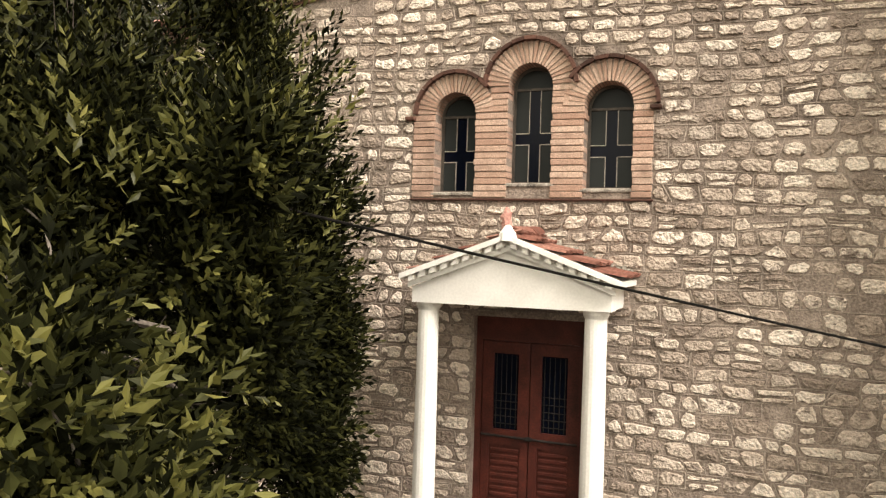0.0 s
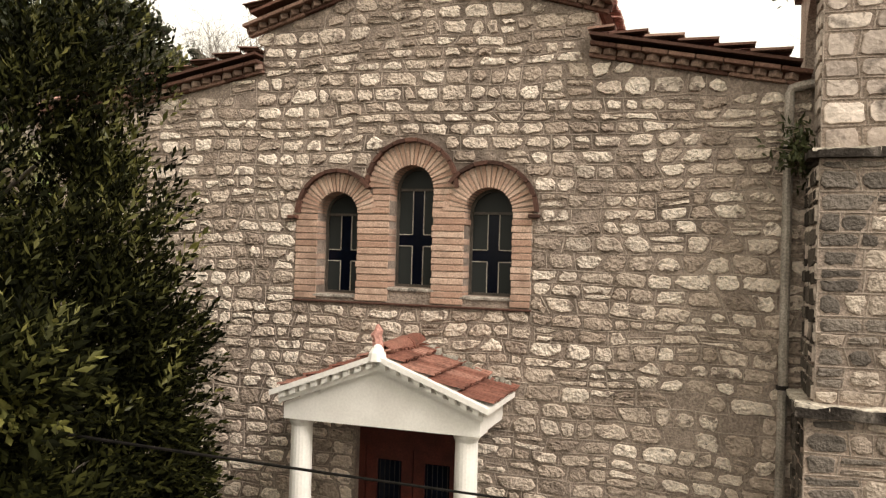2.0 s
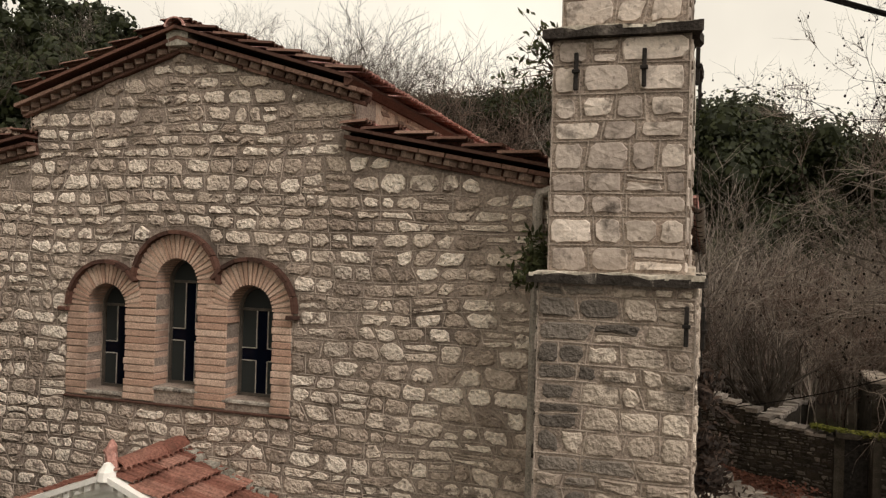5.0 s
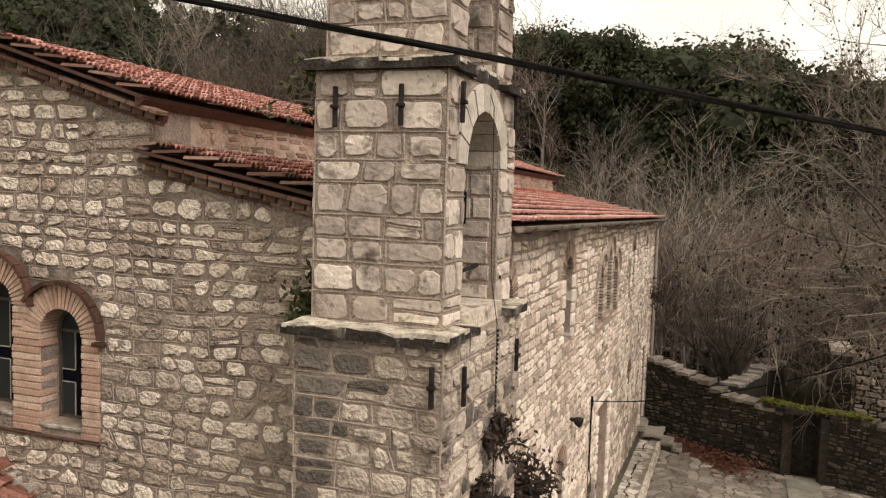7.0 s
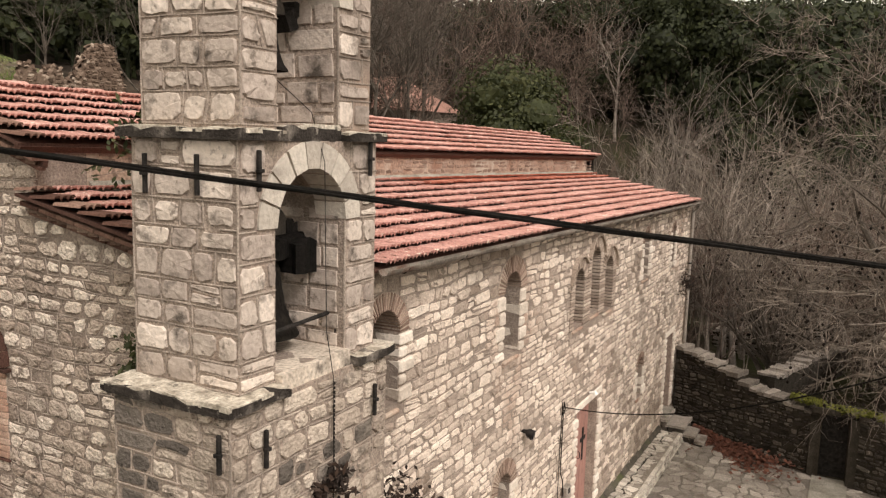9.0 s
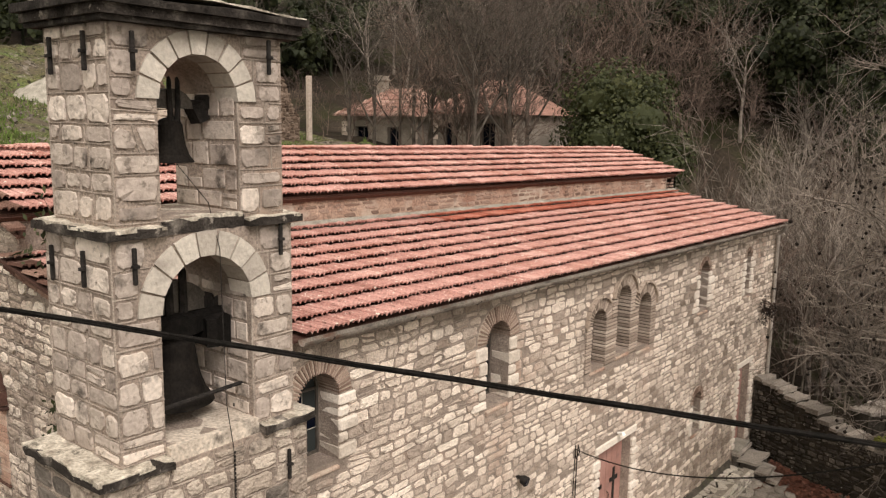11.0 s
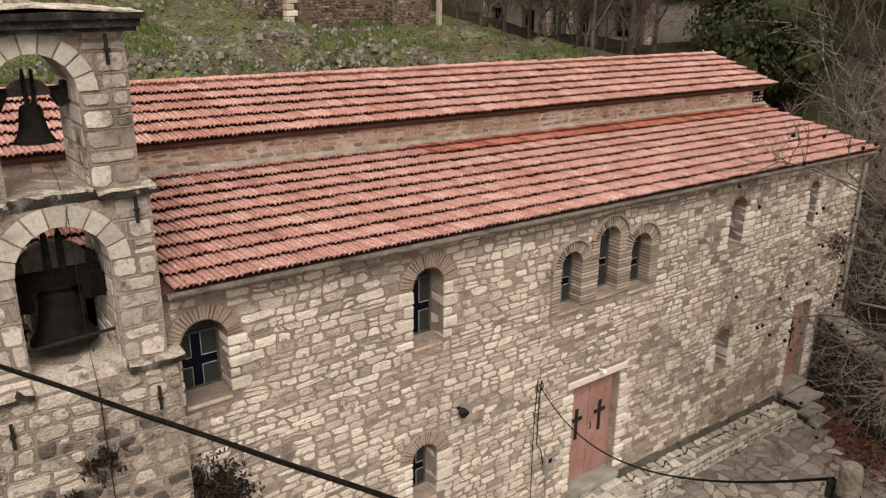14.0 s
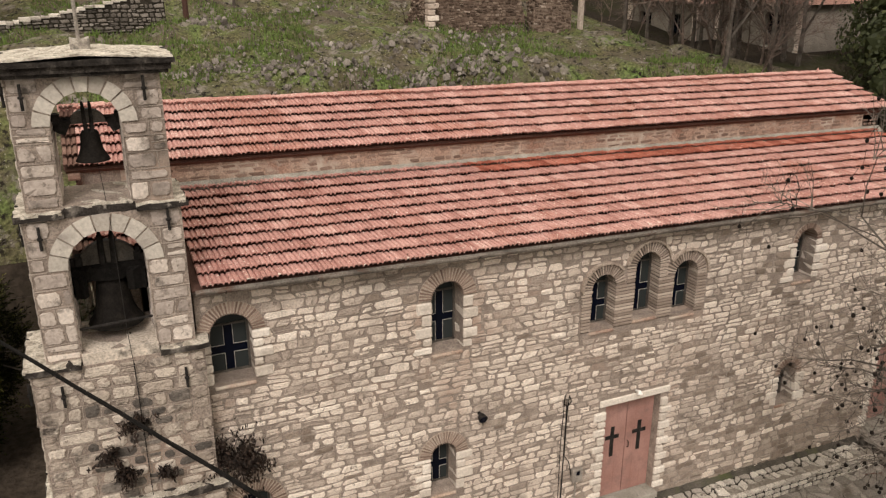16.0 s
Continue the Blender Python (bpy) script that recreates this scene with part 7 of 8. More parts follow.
def bare_tree(seed, height, radius, spec, material, twig_material, label):
    rng = np.random.default_rng(seed)
    store, ends = (([], []), ([], [])), []
    grow(rng, Vector((0, 0, -0.2)), Vector((rng.normal(0, 0.08), rng.normal(0, 0.08), 1)), height * 0.55, radius, 0, spec, store, ends)
    tree = root("tree", I4, (0, 0, 0), label=label, category="tree", group="bare trees")
    soup("trunk", *store[0], material, tree)
    soup("crown", *store[1], twig_material, tree)
    return tree, ends


TALL = [(7, 0.75, 32, 0.09, 6, 5), (6, 0.6, 36, 0.13, 4, 4), (5, 0.6, 42, 0.17, 3, 3), (4, 0.6, 45, 0.2, 3, 1)]
SHRUB = [(6, 0.8, 40, 0.12, 4, 3), (5, 0.65, 42, 0.18, 3, 3), (5, 0.6, 45, 0.22, 3, 2), (3, 0.65, 50, 0.25, 3, 1)]
HUGE = [(9, 0.62, 52, 0.09, 8, 7), (6, 0.62, 46, 0.17, 6, 5), (5, 0.6, 48, 0.22, 4, 4), (4, 0.55, 50, 0.24, 3, 3)]
SAPLINGS = [(7, 0.42, 24, 0.05, 4, 6), (4, 0.6, 30, 0.12, 3, 3), (3, 0.6, 36, 0.18, 3, 2)]
FINE = [(4, 0.6, 45, 0.2, 3, 3), (3, 0.6, 45, 0.25, 3, 2)]


def joined(name, trees, spots, material, label, category):
    """Many plants as one mesh: what nobody could count."""
    verts, faces, n = [], [], 0
    data = []
    for t in trees:
        tv, tf = [], []
        for o in t.children:
            k = len(tv)
            tv += [tuple(p.co) for p in o.data.vertices]
            tf += [[q + k for q in g.vertices] for g in o.data.polygons]
        data.append((np.array(tv), tf))
    for i, (x, y, s, turn) in enumerate(spots):
        a, f = data[i % len(data)]
        c, d = math.cos(turn), math.sin(turn)
        m = np.array(((c, -d, 0), (d, c, 0), (0, 0, 1))) * s
        verts.append(a @ m.T + np.array((x, y, ground_z(x, y) - 0.1)))
        faces += [[q + n for q in g] for g in f]
        n += len(a)
    return soup(name, np.concatenate(verts).tolist(), faces, material, kind="stuff", label=label, category=category)


def plant(tree, x, y, scale, turn, sink=0.0):
    c = copy_thing(tree, pose(x, y, ground_z(x, y) - sink, 0, 0, turn) @ Matrix.Scale(scale, 4))
    c.scale = (scale, scale, scale)
    return c


FINEST[0] = 0.011
tall = [bare_tree(40 + i, 9.5, 0.15, TALL, BARK if i == 2 else BARK_PALE, BARK if i == 2 else BARK_PALE, "slender leafless grey tree of the hillside wood")[0] for i in range(5)]
shrub = [bare_tree(60 + i, 3.6, 0.05, SHRUB, TWIG, TWIG, "leafless brown thicket shrub")[0] for i in range(5)]
sapling = [bare_tree(70 + i, 8.4, 0.035, SAPLINGS, SAPLING, SAPLING, "slender pale sapling")[0] for i in range(5)]
FINEST[0] = 0.005


bm = B()
bmesh.ops.create_icosphere(bm, subdivisions=1, radius=1.0)
bm.verts.ensure_lookup_table()
HEART_V, HEART_F = [v.co.copy() for v in bm.verts], [tuple(v.index for v in f.verts) for f in bm.faces]
bm.free()


def evergreen(seed, height, width, leaves, material, label, card=0.16):
    rng = np.random.default_rng(seed)
    tree = root("tree", I4, (0, 0, 0), label=label, category="tree", group="evergreen trees")
    v, f = [], []
    limb(v, f, [Vector((0, 0, -0.3)), Vector((0.1, 0, height * 0.4)), Vector((0, 0.1, height * 0.85))], [0.2, 0.14, 0.04], 7)
    clumps = []
    for i in range(20):
        z = height * rng.uniform(0.22, 0.97)
        r = width * 0.5 * math.sqrt(max(0.05, 1 - ((z / height - 0.45) / 0.58) ** 2)) * rng.uniform(0.3, 1.0)
        a = rng.uniform(0, 2 * math.pi)
        c = Vector((r * math.cos(a), r * math.sin(a), z))
        clumps.append((c, width * rng.uniform(0.17, 0.30)))
        limb(v, f, [Vector((0.05, 0, z * 0.75)), c], [0.06, 0.015], 4)
    soup("trunk", v, f, BARK, tree)
    n = leaves
    which = rng.integers(len(clumps), size=n)
    cs = np.array([c for c, r in clumps])[which]
    rs = np.array([r for c, r in clumps])[which]
    d = rng.normal(0, 1, (n, 3))
    d /= np.linalg.norm(d, axis=1)[:, None]
    d[:, 2] *= 0.8
    p = cs + d * (rs * rng.uniform(0.68, 1.12, n))[:, None]
    t = rng.normal(0, 1, (n, 3))
    t = np.cross(d, t)
    t /= np.linalg.norm(t, axis=1)[:, None]
    b = np.cross(d, t) + d * 0.5
    s = card * rng.uniform(0.6, 1.4, n)[:, None]
    quad = np.stack([p - t * s * 0.5, p + b * s * 0.35, p + t * s * 0.5, p - b * s * 0.35], axis=1).reshape(-1, 3)
    quad, faces = quad.tolist(), [(4 * i, 4 * i + 1, 4 * i + 2, 4 * i + 3) for i in range(n)]
    for c, r in clumps:
        k = len(quad)
        quad += [tuple(c + Vector((v.x, v.y, v.z * 0.8)) * r * 0.5 * (1 + 0.3 * noise.noise(v * 2 + c))) for v in HEART_V]
        faces += [tuple(k + j for j in f) for f in HEART_F]
    soup("crown", quad, faces, material, tree)
    return tree


green = [evergreen(80 + i, 7.6 + i * 0.5, 5.2 + 0.4 * i, 5600, IVY if i == 3 else PINE, "dense dark evergreen tree of the wooded hill", 0.23) for i in range(4)]
far_green = [evergreen(180 + i, 7.6 + i * 0.5, 5.2 + 0.4 * i, 560, PINE, "far evergreen", 0.6) for i in range(3)]
bush = evergreen(95, 6.0, 5.8, 14000, IVY, "broad olive-green evergreen tree behind the church", 0.15)

rng = np.random.default_rng(77)


def clear(x, y):
    """True where a tree may stand: away from the buildings."""
    return not (-25 < x < -11.5 and 34 < y < 43.5) and not (-24 < x < -19 and 22 < y < 33) and not (y < 27.2 and x > -9) and not (1.5 < x < 13 and y < 29.5) and not (-11 < x < -3.5 and 33.5 < y < 40.5)


for i in range(66):
    x, y = rng.uniform(-10, 19), 30 + 23 * rng.random() ** 1.2
    if clear(x, y) and not (x < -3 and y < 35):
        plant(tall[int(rng.integers(5))], x, y, rng.uniform(0.55, 0.85), rng.uniform(0, 360))
CREST_X, CREST_Z = (-21, -13, -9, -4, 0.2, 3.5, 5.5, 8.5, 16), (16.2, 16.6, 17.2, 16.9, 15.6, 16.2, 15.2, 13.6, 13.4)
for row in range(3):
    for i in range(20):
        x, y = -21 + i * 1.95 + rng.normal(0, 0.7), 53 + row * 3.6 + rng.normal(0, 0.8)
        crest = 6.4 + (float(np.interp(x, CREST_X, CREST_Z)) - 6.4) * (y - 2) / 54 + rng.uniform(-0.9, 0.6)
        k = int(rng.integers(4))
        plant(green[k], x, y, max(0.4, (crest - ground_z(x, y) + 0.5) / (7.9 + k * 0.5)), rng.uniform(0, 360), 0.5)
for x, y, s, r in ((-19, 44, 1.0, 10), (-16.5, 46, 1.1, 90), (-14, 44.5, 1.0, 200), (-11.8, 46.5, 1.05, 300), (-17.6, 49, 1.15, 150)):
    plant(tall[2], x, y, s, r)
for i in range(24):
    x, y = rng.uniform(-50, -12), rng.uniform(44, 68)
    if clear(x, y):
        plant(tall[int(rng.integers(5))], x, y, rng.uniform(0.6, 1.0), rng.uniform(0, 360))
for x, y, s, r in ((-16.2, 33.4, 0.75, 0), (-13.6, 33.2, 0.8, 80), (-19.0, 33.8, 0.7, 160), (-25.5, 27, 0.7, 30), (-26, 33, 0.8, 200), (-28, 16, 0.6, 20), (-12, 34.6, 0.7, 20), (-5.5, 30.5, 0.6, 250), (-14.8, 33.0, 0.7, 300), (-17.6, 34.2, 0.7, 210), (-20.6, 33.6, 0.75, 130), (-15.6, 34.0, 0.65, 50), (-12.5, 33, 0.85, 0), (-11.3, 31.6, 0.75, 70), (-13.8, 34.6, 0.8, 140), (-10.5, 33.2, 0.8, 210), (-12.0, 35.4, 0.85, 280), (-10.9, 35.0, 0.8, 330)):
    plant(tall[2], x, y, s, r)
spots = []
while len(spots) < 200:
    x, y = rng.uniform(-16, 18), 28 + 22 * rng.random() ** 1.15
    if clear(x, y) and not (x < -2 and y < 32):
        spots.append((x, y, rng.uniform(0.7, 1.6), rng.uniform(0, 6.3)))
spots += [(-12.2, 32.2, 1.2, 1), (-11.2, 33.6, 1.3, 2), (-10.4, 32.4, 1.1, 3), (-13, 34.2, 1.2, 4), (-17.2, 33.8, 0.9, 0), (-14.6, 34.2, 0.9, 1), (-21.4, 34.4, 0.8, 2), (-19.5, 33.5, 0.8, 3), (-24.4, 23.5, 0.8, 4), (-24.6, 33.6, 0.75, 1), (-23.4, 34.6, 0.8, 2), (-22.4, 33.4, 0.6, 3), (-25.6, 34.6, 0.9, 5), (-22.0, 34.9, 0.7, 0)]
for i in range(46):
    x, y = rng.uniform(-26, -8), rng.uniform(43.5, 58)
    spots.append((x, y, rng.uniform(1.3, 2.3), rng.uniform(0, 6.3)))
joined("thicket", shrub, spots, TWIG, "dense leafless brown thicket on the slope", "thicket")
spots = []
while len(spots) < 230:
    x, y = rng.uniform(-3, 17), 28.5 + 14 * rng.random() ** 1.4
    if clear(x, y) and not (x < 2 and y < 33) and not (7.5 < x < 13 and y < 31.5):
        spots.append((x, y, rng.uniform(0.55, 1.05), rng.uniform(0, 6.3)))
joined("sapling_thicket", sapling, spots, SAPLING, "pale upright leafless saplings behind the yard", "saplings")
spots = []
while len(spots) < 110:
    a, d = radians(rng.uniform(38.5, 62)), rng.uniform(50, 98)
    spots.append((-math.sin(a) * d, math.cos(a) * d, rng.uniform(0.5, 0.9), rng.uniform(0, 6.3)))
spots += [(rng.uniform(-44, -18), rng.uniform(56, 70), rng.uniform(0.4, 0.6), rng.uniform(0, 6.3)) for i in range(40)]
spots += [(-math.sin(a) * d, math.cos(a) * d, rng.uniform(0.45, 0.75), rng.uniform(0, 6.3)) for a, d in zip(np.radians(rng.uniform(35, 47, 46)), rng.uniform(58, 78, 46))]
joined("far_woods", far_green, spots, PINE, "dark evergreen woods covering the far hillside", "woods")
plant(bush, -7.2, 37.2, 1.15, 30, 0)
for t in tall + shrub + sapling + green + far_green + [bush]:
    for o in (*t.children_recursive, t):
        bpy.data.objects.remove(o)

# the big plane tree beside the yard, with dry seed balls
plane, tips = bare_tree(129, 13.0, 0.36, HUGE, BARK_PALE, BARK, "tall leafless plane tree with hanging seed balls")
plane.matrix_basis = pose(10.0, 20.6, -0.6, 0, 0, 270)
rng = np.random.default_rng(12)
FINEST[0] = 0.004
store, fine = (([], []), ([], [])), []
for p, d in tips:
    for i in range(7):
        grow(rng, p - d * rng.uniform(0, 0.5), d + Vector(rng.normal(0, 0.6, 3)), rng.uniform(0.4, 0.9), 0.009, 0, FINE, store, fine)
soup("twig", store[0][0] + store[1][0], store[0][1] + [[k + len(store[0][0]) for k in q] for q in store[1][1]], TWIG_GREY, plane, kind="stuff")
tips = fine
# low boughs reaching over the yard towards the church, ending in drooping twigs
there = plane.matrix_basis.inverted()
store, fine, v, f = (([], []), ([], [])), [], [], []
for x, y, z in ((6.3, 19.0, 5.5), (6.0, 19.4, 4.6), (6.7, 18.6, 4.2), (6.2, 19.9, 3.6), (6.4, 20.3, 2.8), (5.6, 21.3, 4.9), (5.2, 22.0, 4.2)):
    a, b = there @ Vector((9.95, 20.55, 0.6 * z + 1.6)), there @ Vector((x, y, z))
    pts = [a.lerp(b, t) + Vector((rng.normal(0, 0.1), rng.normal(0, 0.1), 0.9 * t * (1 - t) + rng.normal(0, 0.06))) for t in np.linspace(0, 1, 8)]
    limb(v, f, pts, list(np.linspace(0.075, 0.014, 8)), 7)
    for t in range(3, 8):
        for i in range(5):
            d = (pts[t] - pts[t - 1]).normalized() * 0.5 + Vector(rng.normal(0, 0.6, 3)) - Vector((0, 0, 0.15))
            grow(rng, pts[t], d, rng.uniform(0.6, 1.3), 0.011, 0, FINE, store, fine)
soup("bough", v, f, BARK_PALE, plane)
soup("twig", store[0][0] + store[1][0], store[0][1] + [[k + len(store[0][0]) for k in q] for q in store[1][1]], TWIG_GREY, plane, kind="stuff")
tips = tips + fine
v, f = [], []
for p, d in tips:
    if rng.random() < 0.17:
        q = p + Vector((rng.normal(0, 0.05), rng.normal(0, 0.05), -rng.uniform(0.1, 0.25)))
        limb(v, f, [p, q], [0.004, 0.003], 3)
        limb(v, f, [q + Vector((0, 0, 0.03)), q + Vector((0, 0, 0.012)), q - Vector((0, 0, 0.012)), q - Vector((0, 0, 0.03))], [0.005, 0.026, 0.026, 0.005], 6)
soup("seed_ball", v, f, SEED, plane, kind="stuff", label="dry brown seed balls")

# a pollarded tree behind the yard wall
POLLARD = [(26, 1.9, 34, 0.05, 8, 5), (4, 0.5, 26, 0.1, 4, 5), (3, 0.5, 35, 0.15, 3, 3), (3, 0.5, 40, 0.2, 3, 1)]
pollard, tips = bare_tree(321, 3.2, 0.3, POLLARD, BARK, BARK, "pollarded tree with a thick dark trunk and slender shoots")
pollard.matrix_basis = pose(4.9, 28.6, ground_z(4.9, 28.6), 0, 0, 0) @ Matrix.Scale(0.72, 4)

# ---- grass on the slope ----
rng = np.random.default_rng(14)
verts, faces = [], []
for i in range(46000):
    x, y = -10.5 - 22 * rng.random() ** 1.2, rng.uniform(6, 32)
    g = noise.noise((x * 0.22, y * 0.22, 9))
    if g < 0.06:
        continue
    z = meadow_z(x, y)
    a, h = rng.uniform(0, 2 * math.pi), 0.07 + 0.22 * rng.random() ** 2
    lean = rng.normal(0, 0.06, 2)
    k = len(verts)
    verts += [(x - 0.03 * math.cos(a), y - 0.03 * math.sin(a), z - 0.02), (x + 0.03 * math.cos(a), y + 0.03 * math.sin(a), z - 0.02), (x + lean[0], y + lean[1], z + h)]
    faces.append((k, k + 1, k + 2))
soup("grass", verts, faces, GRASS, kind="stuff", label="fresh green winter grass on the hillside", category="grass")


# ---- small plants on the masonry ----
def tuft(spot, size, count, material, label, rng, twigs=10, side=1):
    """A small wild plant rooted in a joint."""
    p0 = Vector(spot)
    thing = root("wild_plant", I4, spot, label=label, category="plant", group="wall plants")
    v, f, lv, lf = [], [], [], []
    for i in range(twigs):
        d = Vector((side * abs(rng.normal(0.6, 0.4)), rng.normal(0, 0.6), rng.normal(0.35, 0.45))).normalized()
        L = size * rng.uniform(0.5, 1.1)
        pts = [p0, p0 + d * L * 0.5 + Vector(rng.normal(0, 0.03, 3)), p0 + d * L + Vector(rng.normal(0, 0.05, 3))]
        limb(v, f, pts, [0.008, 0.005, 0.002], 3)
        for k in range(count // twigs):
            t = rng.uniform(0.3, 1.05)
            c = pts[0].lerp(pts[2], t) + Vector(rng.normal(0, size * 0.1, 3))
            a = Vector(rng.normal(0, 1, 3)).normalized() * 0.042 * rng.uniform(0.6, 1.4)
            b = a.orthogonal().normalized() * 0.017
            n = len(lv)
            lv += [tuple(c - a), tuple(c + b), tuple(c + a), tuple(c - b)]
            lf += [(n, n + 1, n + 2), (n, n + 2, n + 3)]
    soup("stem", [tuple(Vector(q)) for q in v], f, TWIG, thing)
    soup("foliage", lv, lf, material, thing, kind="stuff")


rng = np.random.default_rng(15)
tuft((2.66, 10.22, 3.25), 0.62, 1100, DRYLEAF, "dry reddish shrub growing from the wall corner", rng, 30)
tuft((2.66, 10.35, 3.0), 0.4, 260, DRYLEAF, "dry reddish shrub growing from the wall corner", rng, 18)
tuft((2.90, 9.0, 4.22), 0.26, 300, DRYLEAF, "small dark weed rooted in the tower wall", rng, 12)
tuft((2.90, 8.62, 3.85), 0.22, 240, DRYLEAF, "small dark weed rooted in the tower wall", rng, 12)
tuft((2.90, 9.25, 3.45), 0.2, 220, DRYLEAF, "small dark weed rooted in the tower wall", rng, 12)
tuft((2.90, 8.8, 3.5), 0.28, 420, DRYLEAF, "dark dry shrub hanging from the tower wall", rng, 16)
tuft((1.74, 8.25, 6.95), 0.55, 170, IVY, "wispy weed on the ledge of the bell tower", rng, 16, -1)
tuft((1.66, 8.35, 5.3), 0.34, 420, IVY, "green weed behind the downpipe", rng, 22, -1)
tuft((2.66, 25.2, 3.55), 0.45, 260, DRYLEAF, "dry plant hanging from the far wall", rng, 16)

# ---- the evergreen tree before the facade ----
rng = np.random.default_rng(16)
big = root("evergreen_tree", I4, (-5.2, 4.7, -0.1), label="dense evergreen tree with glossy yellow-green leaf tips", category="tree")
store = (([], []), ([], []))
ends = []
EVERGREEN_SPEC = [(9, 0.48, 50, 0.08, 9, 7), (6, 0.55, 45, 0.16, 6, 4), (5, 0.55, 45, 0.2, 4, 3), (4, 0.5, 45, 0.22, 3, 2)]
grow(rng, Vector((-5.2, 4.7, -0.2)), Vector((0.03, 0, 1)), 3.9, 0.15, 0, EVERGREEN_SPEC, store, ends)
soup("trunk", *store[0], BARK, big)
soup("branchwork", *store[1], BARK, big, kind="stuff")


def sprig(rng):
    """A leafy twig tip, about 0.18 m long, along +z: vertices and triangles."""
    v, f = [], []
    for i in range(11):
        t = i / 10
        a = i * 2.4
        out = Vector((math.cos(a), math.sin(a), 0.9 + 0.9 * t + rng.normal(0, 0.2))).normalized()
        L = rng.uniform(0.042, 0.074) * (1 - 0.25 * t)
        p = Vector((0, 0, 0.16 * t))
        s = out.cross(Vector((0, 0, 1))).normalized() * L * 0.2
        fold = out.cross(s).normalized() * L * 0.06
        k = len(v)
        v += [p, p + out * L * 0.55 + s + fold, p + out * L, p + out * L * 0.55 - s + fold]
        f += [(k, k + 1, k + 2), (k, k + 2, k + 3)]
    return np.array([tuple(q) for q in v]), f


sprigs = [sprig(rng) for i in range(8)]
C, R = Vector((-5.1, 4.75, 2.9)), Vector((2.1, 2.1, 3.0))
clumps = []
for centre, radii, count in ((C, R, 84), (Vector((-3.75, 2.55, 2.6)), Vector((1.15, 1.05, 2.1)), 42), (Vector((-4.6, 6.0, 2.8)), Vector((1.05, 0.95, 2.3)), 34), (Vector((-4.3, 5.8, 5.3)), Vector((0.85, 0.8, 1.3)), 18), (Vector((-3.75, 5.8, 3.0)), Vector((0.5, 0.5, 2.0)), 26), (Vector((-3.55, 6.0, 2.1)), Vector((0.32, 0.32, 1.7)), 28), (Vector((-2.1, 2.0, 2.3)), Vector((0.42, 0.42, 0.42)), 14), (Vector((-2.55, 3.5, 3.1)), Vector((0.35, 0.3, 0.9)), 14), (Vector((-3.15, 3.3, 3.35)), Vector((0.4, 0.45, 0.75)), 12), (Vector((-2.05, 1.75, 2.62)), Vector((0.3, 0.3, 0.3)), 5), (Vector((-1.95, 1.7, 2.1)), Vector((0.42, 0.3, 0.35)), 13)):
    for i in range(count):
        d = Vector(rng.normal(0, 1, 3)).normalized()
        k = rng.uniform(0.4, 1.0)
        clumps.append((centre + Vector((d.x * radii.x, d.y * radii.y, d.z * radii.z)) * k, rng.uniform(0.24, 0.52) * (0.6 if radii.x < 0.5 else 1)))
heaps = {False: ([], [], [0]), True: ([], [], [0])}
for i in range(17000):
    c, r = clumps[int(rng.integers(len(clumps)))]
    d = Vector(rng.normal(0, 1, 3)).normalized()
    k = rng.uniform(0.3, 1.0)
    p = c + d * r * k
    outward = (p - C).normalized()
    axis = (outward * 0.6 + d * 0.5 + Vector((0, 0, 0.6)) + Vector(rng.normal(0, 0.25, 3))).normalized()
    m = np.array(axis.to_track_quat("Z", "Y").to_matrix()) * rng.uniform(1.1, 2.0)
    v, f = sprigs[i % 8]
    # Young tips, placed mostly where the crown should look lit.
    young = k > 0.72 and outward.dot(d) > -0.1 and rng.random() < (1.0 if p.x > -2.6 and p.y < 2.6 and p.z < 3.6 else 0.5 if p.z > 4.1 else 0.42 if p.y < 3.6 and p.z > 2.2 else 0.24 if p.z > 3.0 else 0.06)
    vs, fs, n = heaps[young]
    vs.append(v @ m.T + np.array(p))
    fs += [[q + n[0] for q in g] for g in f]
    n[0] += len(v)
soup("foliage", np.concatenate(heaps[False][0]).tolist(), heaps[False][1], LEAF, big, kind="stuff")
soup("young_foliage", np.concatenate(heaps[True][0]).tolist(), heaps[True][1], LEAF_TIP, big, kind="stuff", label="yellow-green young leaf tips on the lit parts")
v, f = [], []
for i in range(26):
    c, r = clumps[int(rng.integers(len(clumps)))]
    a = Vector((C.x + rng.normal(0, 0.5), C.y + rng.normal(0, 0.5), c.z - rng.uniform(0.2, 1.0)))
    tip = c + (c - C).normalized() * r * 0.9
    mid = a.lerp(tip, 0.6) + Vector((rng.normal(0, 0.12), rng.normal(0, 0.12), -rng.uniform(0, 0.3)))
    limb(v, f, [a, a.lerp(mid, 0.6), mid, tip.lerp(mid, 0.4), tip], [0.03, 0.022, 0.016, 0.01, 0.004], 6)
soup("branchwork", v, f, BARK_PALE, big, kind="stuff")
